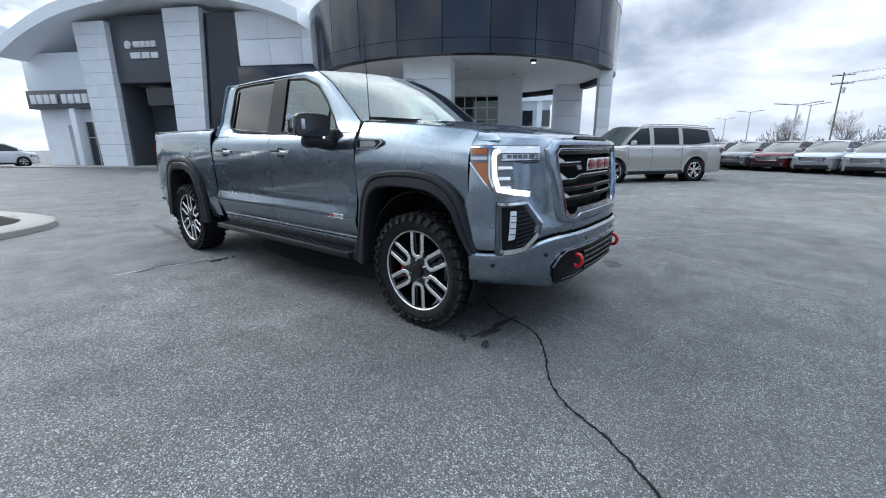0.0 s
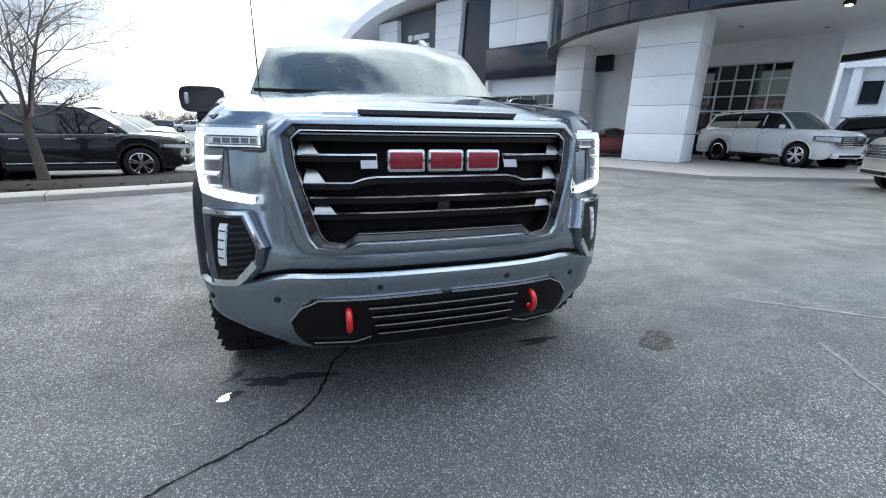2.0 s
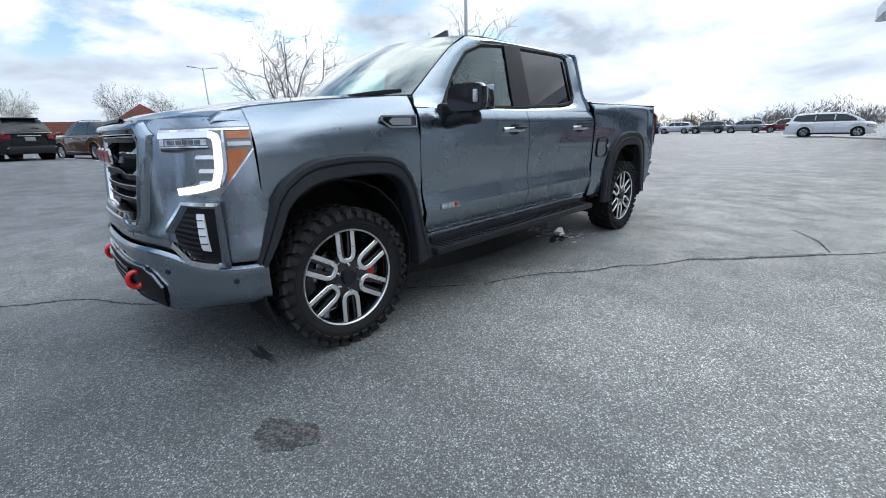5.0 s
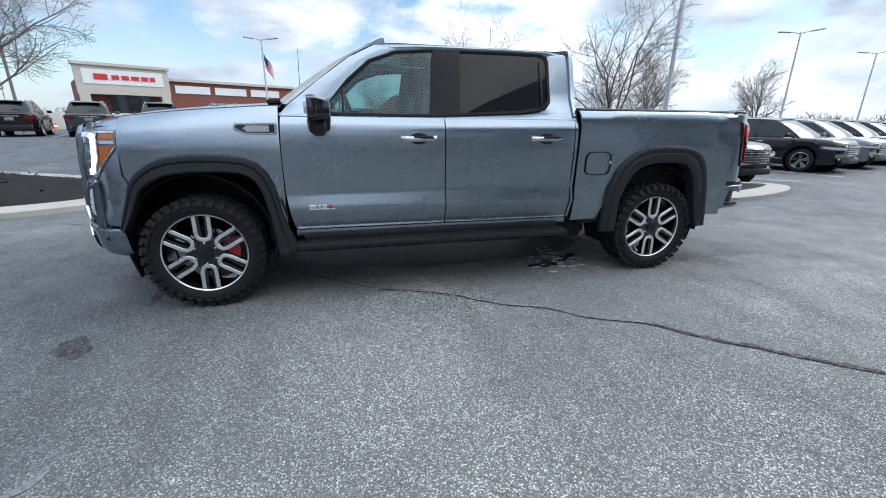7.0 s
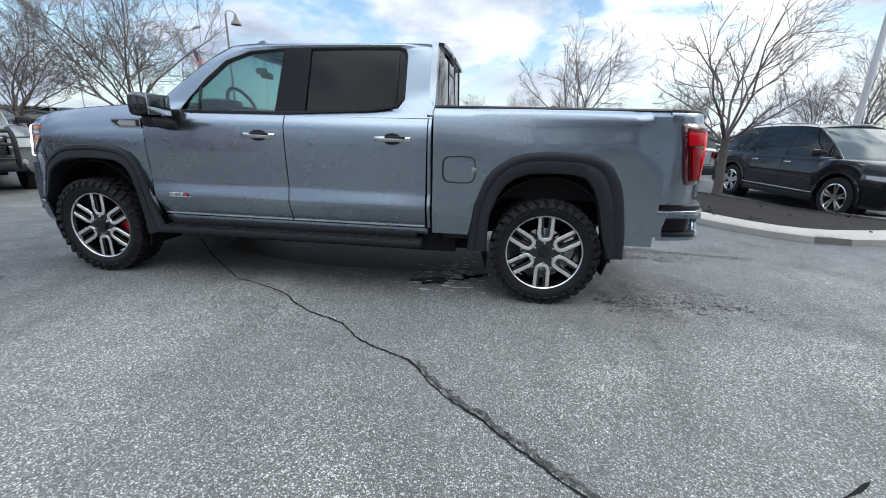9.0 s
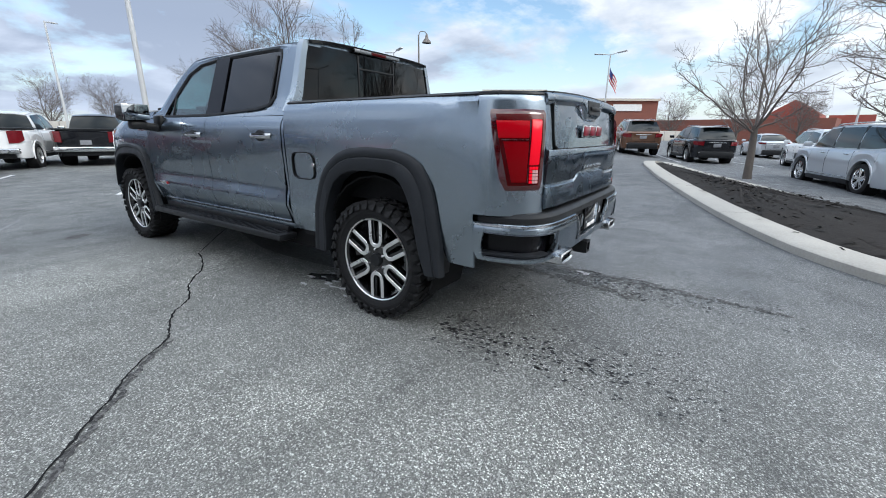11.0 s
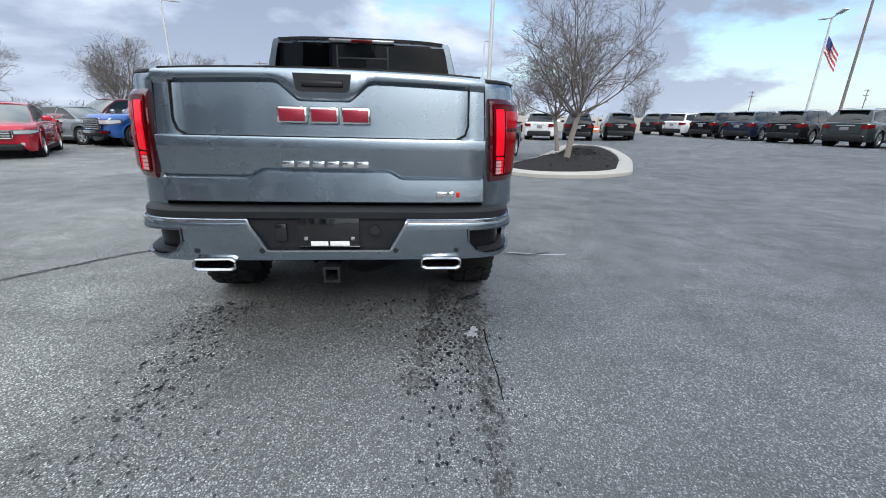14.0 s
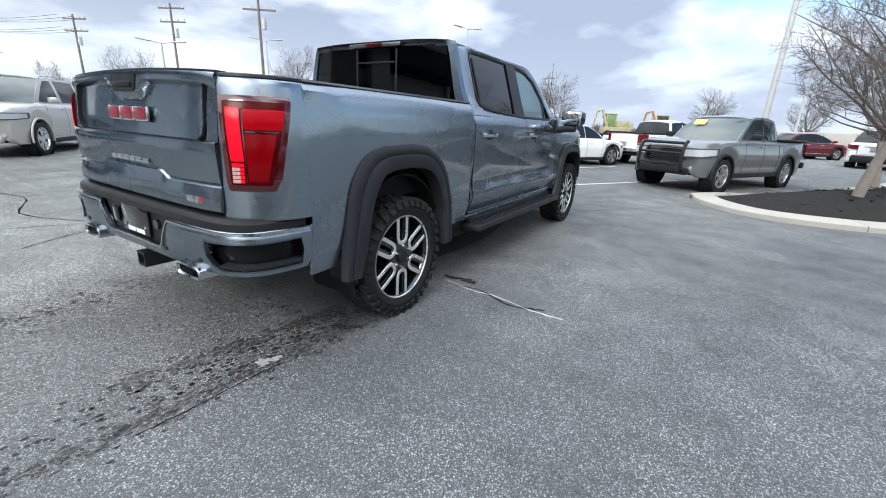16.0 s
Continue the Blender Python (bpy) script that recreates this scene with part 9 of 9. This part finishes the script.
# far woods: bare thickets all round
net = Net()
rw = random.Random(5)
for i in range(620):
    a = rw.uniform(0, 6.283)
    r = rw.uniform(125, 200)
    x, y = r * math.cos(a), r * math.sin(a)
    if -70 < x < -5 and y < -10:
        continue
    h = rw.uniform(2.0, 5.5) * (0.85 + 0.3 * math.sin(3 * a) + 0.15 * math.sin(11 * a))
    for k in range(150):
        # short twigs fill a low round crown
        az, q = rw.uniform(0, 6.283), rw.random() ** 0.5
        b = Vector((x + h * 0.75 * q * math.cos(az), y + h * 0.75 * q * math.sin(az), rw.uniform(0.0, h * (1 - 0.6 * q * q))))
        e = b + Vector((rw.gauss(0, 0.5), rw.gauss(0, 0.5), rw.uniform(0.4, 1.3)))
        net.add([b, e], rw.uniform(0.04, 0.10), 0.015, 3)
far = thing("far_woods", "grey-brown band of bare thickets on the horizon", "woods", kind="stuff")
net.put("thicket", M_FARTREE, far)

# ---- lamp posts, wires, flags ----
M_POST = plain("painted_steel_post", (0.50, 0.51, 0.52), 0.5, 0.2, 30, 0.1)
M_POLE = plain("weathered_timber", (0.17, 0.155, 0.145), 0.9, 0, 20, 0.25)
M_FLAGRED = plain("flag_red", (0.42, 0.05, 0.06), 0.8)
M_FLAGBLUE = plain("flag_blue", (0.03, 0.05, 0.18), 0.8)
M_FLAGWHITE = plain("flag_white", (0.70, 0.70, 0.70), 0.8)


def lamp_post(x, y, h, turn=0.0, arm=1.5, single=False):
    T = thing("street_lamp", "tall pale steel lamp post with flat twin heads", "street lamp", "car park lamps", at=Matrix.Translation((x, y, 0)) @ Matrix.Rotation(turn, 4, "Z"))
    bm = bmesh.new()
    tube(bm, [(0, 0, 0.7), (0, 0, h)], [0.10, 0.06], 10)
    part("post", bm, M_POST, T)
    bm = bmesh.new()
    lathe(bm, [(0.0, 0.75), (0.26, 0.72), (0.30, 0.68), (0.30, 0.0)], Matrix.Rotation(radians(-90), 4, "Y"), 16)
    part("footing", bm, M_CONCRETE, T)
    for s in ((1,) if single else (-1, 1)):
        bm = bmesh.new()
        tube(bm, [(0, 0, h - 0.08), (s * arm * 0.45, 0, h + 0.06)], 0.04, 8)
        part("arm", bm, M_POST, T)
        bm = bmesh.new()
        box(bm, (s * arm * 0.75, 0, h + 0.10), (arm * 0.62, 0.34, 0.09), 0.03, Matrix.Rotation(-s * 0.12, 4, "Y"))
        part("lamp_head", bm, M_POST, T)
    return T


lamp_post(11.2, -12.6, 10.5, 0.5)
lamp_post(25.8, -38.0, 9.0, 0.8)
lamp_post(31.0, -56.0, 9.0, 0.8)
lamp_post(54, -13.5, 9.0, 1.4)
p1 = lamp_post(42.0, 7.3, 8.8, 1.45)
lamp_post(30.2, 24.8, 8.8, 1.2)
lamp_post(4.0, 14.2, 11.5, 0.3)
lamp_post(-58, 6.5, 5.5, 1.5)
lamp_post(-70, 0.8, 5.8, 1.5)
lamp_post(-90, -3.5, 6.0, 1.5)
lamp_post(-44, 5.0, 4.6, 1.5)
lamp_post(-20.5, 36.3, 10.5, 1.0)
lamp_post(-37, 24.5, 8.3, 0.9)
lamp_post(-32, 12.0 + 0.3, 5.8, 0.9)
lamp_post(8.2, 40.0, 9.0, 0.9, single=True)


def flag(post_x, post_y, z, turn):
    T = thing("flag", "striped red, white and blue flag hanging from a lamp post", "flag", "flags on the lamp posts")
    d = Vector((math.cos(turn), math.sin(turn), 0))
    def cloth(u0, u1, v0, v1, mat, name):
        bm = bmesh.new()
        g = []
        for u in span(u0, u1, 8):
            g.append([Vector((post_x, post_y, z)) + d * (0.1 + u * 0.8) + Vector((-d.y, d.x, 0)) * 0.12 * math.sin(u * 7) + Vector((0, 0, -v * 1.15 - 1.3 * u)) for v in (v0, v1)])
        sheet(bm, g, 0.01)
        part(name, bm, mat, T)
    for i in range(7):
        cloth(0.42 if i < 4 else 0, 1, i / 7, (i + 1) / 7, M_FLAGRED if i % 2 == 0 else M_FLAGWHITE, "stripe")
    cloth(0, 0.42, 0, 4 / 7, M_FLAGBLUE, "canton")


flag(42.0, 7.3, 7.6, -1.1)
flag(30.2, 24.8, 7.6, -1.0)


def bell_lamp(x, y, h):
    T = thing("bell_lamp", "dark street lamp with a bell-shaped shade on a slim post", "street lamp", at=Matrix.Translation((x, y, 0)))
    bm = bmesh.new()
    tube(bm, [(0, 0, 0), (0, 0, h)], [0.09, 0.06], 10)
    part("post", bm, M_POLE, T)
    bm = bmesh.new()
    tube(bm, smooth_line([(0, 0, h - 0.1), (0.1, -0.1, h + 0.25), (0.4, -0.35, h + 0.25), (0.5, -0.45, h + 0.05)], 4), 0.03, 6)
    part("arm", bm, M_POLE, T)
    bm = bmesh.new()
    lathe(bm, [(0.05, 0.15), (0.10, 0.0), (0.16, -0.25), (0.36, -0.50), (0.38, -0.58)], Matrix.Translation((0.5, -0.45, h)) @ Matrix.Rotation(radians(-90), 4, "Y"), 16)
    part("shade", bm, M_POLE, T)


bell_lamp(26.5, 18.9, 9.0)


def utility_pole(x, y, h, turn):
    T = thing("utility_pole", "dark timber utility pole with crossarms", "utility pole", "utility poles", at=Matrix.Translation((x, y, 0)) @ Matrix.Rotation(turn, 4, "Z"))
    bm = bmesh.new()
    tube(bm, [(0, 0, 0), (0, 0, h)], [0.13, 0.09], 10)
    part("pole", bm, M_POLE, T)
    for z in (h - 0.4, h - 1.6):
        bm = bmesh.new()
        box(bm, (0, 0.12, z), (2.6, 0.12, 0.14), 0.02)
        ar = part("crossarm", bm, M_POLE, T)
        for xx in (-1.2, -0.6, 0.6, 1.2):
            bm = bmesh.new()
            lathe(bm, [(0.0, 0.22), (0.06, 0.2), (0.07, 0.0)], Matrix.Translation((xx, 0.12, z + 0.07)) @ Matrix.Rotation(radians(-90), 4, "Y"), 8)
            part("insulator", bm, M_POST, ar)
    bm = bmesh.new()
    lathe(bm, [(0.0, 0.45), (0.2, 0.42), (0.2, -0.42), (0.0, -0.45)], Matrix.Translation((0.35, 0, h - 2.6)) @ Matrix.Rotation(radians(-90), 4, "Y"), 12)
    part("transformer", bm, M_POST, T)


for x, y, h, a in ((-87, 10.9, 12.0, 1.5), (-44, 19.2, 11.0, 0.5), (-30, 19.0, 10.8, 0.6), (-58, 16.0, 10.5, 0.5), (126, 104, 12.0, 0.3), (140, 88, 12.0, 0.3), (106, 120, 12.0, 0.3), (-30, 90, 12, 0.4), (84, 140, 12, 0.3)):
    utility_pole(x, y, h, a)
bm = bmesh.new()
for dz in (-0.2, -1.4):
    for pa, pb in (((-87, 10.9, 12.0), (-58, 16.0, 10.5)),):
        for off in (-1.1, 0.0, 1.1):
            a, b = Vector(pa) + Vector((0.3 * off, off, dz)), Vector(pb) + Vector((0.3 * off, off, dz))
            tube(bm, [a.lerp(b, t) - Vector((0, 0, 2.2 * t * (1 - t))) for t in span(0, 1, 8)], 0.02, 4)
tagged(part("power_lines", bm, M_BLACK), "thin dark power lines between timber poles", "cable", kind="stuff")

# ---- store across the road ----
M_BRICK = plain("red_brick", (0.20, 0.075, 0.055), 0.85, 0, 14, 0.2)
M_STORE = plain("cream_render", (0.52, 0.48, 0.41), 0.85, 0, 8, 0.08)
M_SIGNRED = plain("sign_red", (0.55, 0.03, 0.03), 0.5)


def build_store():
    T = thing("brick_store", "low red brick store with a cream sign block across the road", "building", at=Matrix.Translation((70.5, 36.5, 2.3)) @ Matrix.Rotation(math.atan2(-24, 13.4), 4, "Z"))
    def P(name, c, size, mat, parent=T, bevel=0.0, label=""):
        bm = bmesh.new()
        box(bm, c, size, bevel)
        return part(name, bm, mat, parent, label)
    P("wall", (16, 10, 1.2), (32, 20, 8.0), M_BRICK)
    P("cornice", (16, -0.1, 5.3), (32.4, 0.6, 0.4), M_STORE)
    sb = P("sign_block", (5.2, -0.6, 4.6), (11.4, 1.8, 4.0), M_STORE, label="cream sign block")
    P("block_cornice", (5.2, -0.7, 6.7), (11.9, 2.2, 0.4), M_STORE, sb)
    P("sign_face", (5.2, -1.54, 5.0), (9.8, 0.08, 2.0), M_WHITE, sb)
    for x, w in ((2.4, 1.6), (4.1, 0.9), (5.3, 0.9), (6.5, 1.0), (7.7, 0.9), (8.7, 0.7)):
        P("sign_bar", (x, -1.61, 5.0), (w, 0.08, 0.8 if x < 4 else 0.6), M_SIGNRED, sb)
    P("porch", (5.4, -0.8, 0.4), (4.6, 1.2, 4.8), M_SHOPGLASS, sb)
    for x in (0.2, 10.2):
        P("porch_pier", (x, -0.8, 0.1), (1.2, 1.5, 5.8), M_STORE, sb)
    for x in (14.5, 20.5, 26.5):
        P("window_panel", (x, -0.04, 3.9), (5.2, 0.2, 1.2), M_WHITE)
    return T


build_store()


M_DULLRED = plain("faded_red_roof", (0.30, 0.07, 0.05), 0.7, 0, 4, 0.15)


def build_diner():
    T = thing("red_roof_restaurant", "small brown restaurant with a red gabled roof", "building", at=Matrix.Translation((84, -12, 0)) @ Matrix.Rotation(1.35, 4, "Z"))
    def P(name, c, size, mat, bevel=0.0):
        bm = bmesh.new()
        box(bm, c, size, bevel)
        return part(name, bm, mat, T)
    P("wall", (8, 4, 1.9), (26, 8, 3.8), M_BRICK)
    bm = bmesh.new()
    prism(bm, [(-3.2, 3.4), (3.2, 3.4), (3.0, 4.4), (0, 6.4), (-3.0, 4.4)], 8.0, Matrix(((1, 0, 0, 0), (0, 0, 1, -1.0), (0, 1, 0, 0), (0, 0, 0, 1))))
    part("gable_roof", bm, M_DULLRED, T)
    P("awning", (-6, 0, 3.6), (5, 1.2, 1.6), M_DULLRED)


build_diner()

# ---- road works beyond the far row ----
bm = bmesh.new()
M_BARRIER = plain("barrier_concrete", (0.42, 0.40, 0.37), 0.85, 0, 6, 0.12)
for i in range(40):
    x, y = 6 + 0.83 * 2.2 * i, 46 - 0.56 * 2.2 * i
    box(bm, (x, y, 0.95), (2.15, 0.5, 1.9), 0.06, Matrix.Rotation(math.atan2(-0.56, 0.83), 4, "Z"))
tagged(part("road_barrier", bm, M_BARRIER), "long pale concrete barrier along the road", "barrier", kind="structure")
M_ORANGE = plain("traffic_orange", (0.65, 0.13, 0.03), 0.6)


def barrel(x, y):
    T = thing("traffic_barrel", "orange traffic barrel with pale bands behind the barrier", "traffic barrel", "traffic barrels", at=Matrix.Translation((x, y, 0)))
    bm = bmesh.new()
    lathe(bm, [(0.0, 1.0), (0.2, 1.0), (0.24, 0.9), (0.3, 0.0)], Matrix.Rotation(radians(-90), 4, "Y"), 14)
    b = part("barrel_body", bm, M_ORANGE, T)
    for z in (0.35, 0.7):
        bm = bmesh.new()
        lathe(bm, [(0.285, z), (0.265, z + 0.14)], Matrix.Rotation(radians(-90), 4, "Y"), 14)
        part("band", bm, M_WHITE, b)


for i in range(12):
    barrel(8 + 3.6 * i, 42.3 - 2.42 * i)


def excavator(name, label, x, y, turn, size, body, cab):
    T = thing(name, label, "construction machine", at=Matrix.Translation((x, y, 0)) @ Matrix.Rotation(turn, 4, "Z") @ Matrix.Diagonal((size, size, size, 1)))
    for part_name, c, dim, m in (("chassis", (0, 0, 1.5), (4.2, 2.2, 1.1), body), ("engine_cover", (0.9, 0, 2.5), (2.0, 1.9, 1.1), body), ("cab", (-0.9, 0.2, 3.0), (1.5, 1.5, 1.9), cab), ("counterweight", (2.1, 0, 2.2), (0.7, 2.1, 1.2), body), ("cab_roof", (-0.9, 0.2, 4.0), (1.7, 1.7, 0.12), body)):
        bm = bmesh.new()
        box(bm, c, dim, 0.12)
        part(part_name, bm, m, T)
    for cx in (-1.63, -0.17):
        for cy in (-0.53, 0.93):
            bm = bmesh.new()
            box(bm, (cx, cy, 3.0), (0.12, 0.12, 1.96), 0.02)
            part("cab_post", bm, body, T)
    bm = bmesh.new()
    tube(bm, [(-1.5, -0.6, 2.0), (-2.5, -0.6, 4.6), (-3.3, -0.6, 4.3)], 0.20, 6)
    tube(bm, [(-3.3, -0.6, 4.3), (-3.7, -0.6, 2.0)], 0.15, 6)
    boom = part("boom", bm, body, T)
    bm = bmesh.new()
    tube(bm, [(-1.3, -0.6, 2.5), (-2.5, -0.6, 3.6)], 0.08, 6)
    part("ram", bm, M_ALLOY, boom)
    bm = bmesh.new()
    edge_pts = [(-0.5, 0.0), (0.35, 0.1), (0.5, -0.5), (0.0, -0.9), (-0.5, -0.7)]
    g = [[(-3.7 + px_, -0.6 + w, 1.8 + pz_) for px_, pz_ in edge_pts] for w in (-0.45, 0.45)]
    sheet(bm, g, 0.05)
    part("bucket", bm, M_POLE, boom)
    for wx in (-1.4, 1.4):
        for wy in (-1, 1):
            bm = bmesh.new()
            lathe(bm, [(0.0, 0.25), (0.7, 0.25), (0.78, 0.0), (0.7, -0.25), (0.0, -0.25)], Matrix.Translation((wx, wy, 0.78)) @ Matrix.Rotation(radians(90), 4, "Z"), 18)
            part("wheel", bm, M_RUBBER, T)


excavator("orange_digger", "orange-yellow digger with a raised arm behind the bays", -2.2, 56.0, 0.15, 0.82, plain("machine_orange", (0.30, 0.17, 0.06), 0.8, 0, 3, 0.4), M_DARKGLASS)
excavator("cream_digger", "cream-coloured digger with a green-glazed cab behind the bays", -8.6, 57.0, 0.5, 0.84, plain("machine_cream", (0.38, 0.35, 0.22), 0.8, 0, 3, 0.3), plain("green_cab_glass", (0.16, 0.24, 0.10), 0.15, 0, 8, 0.3))
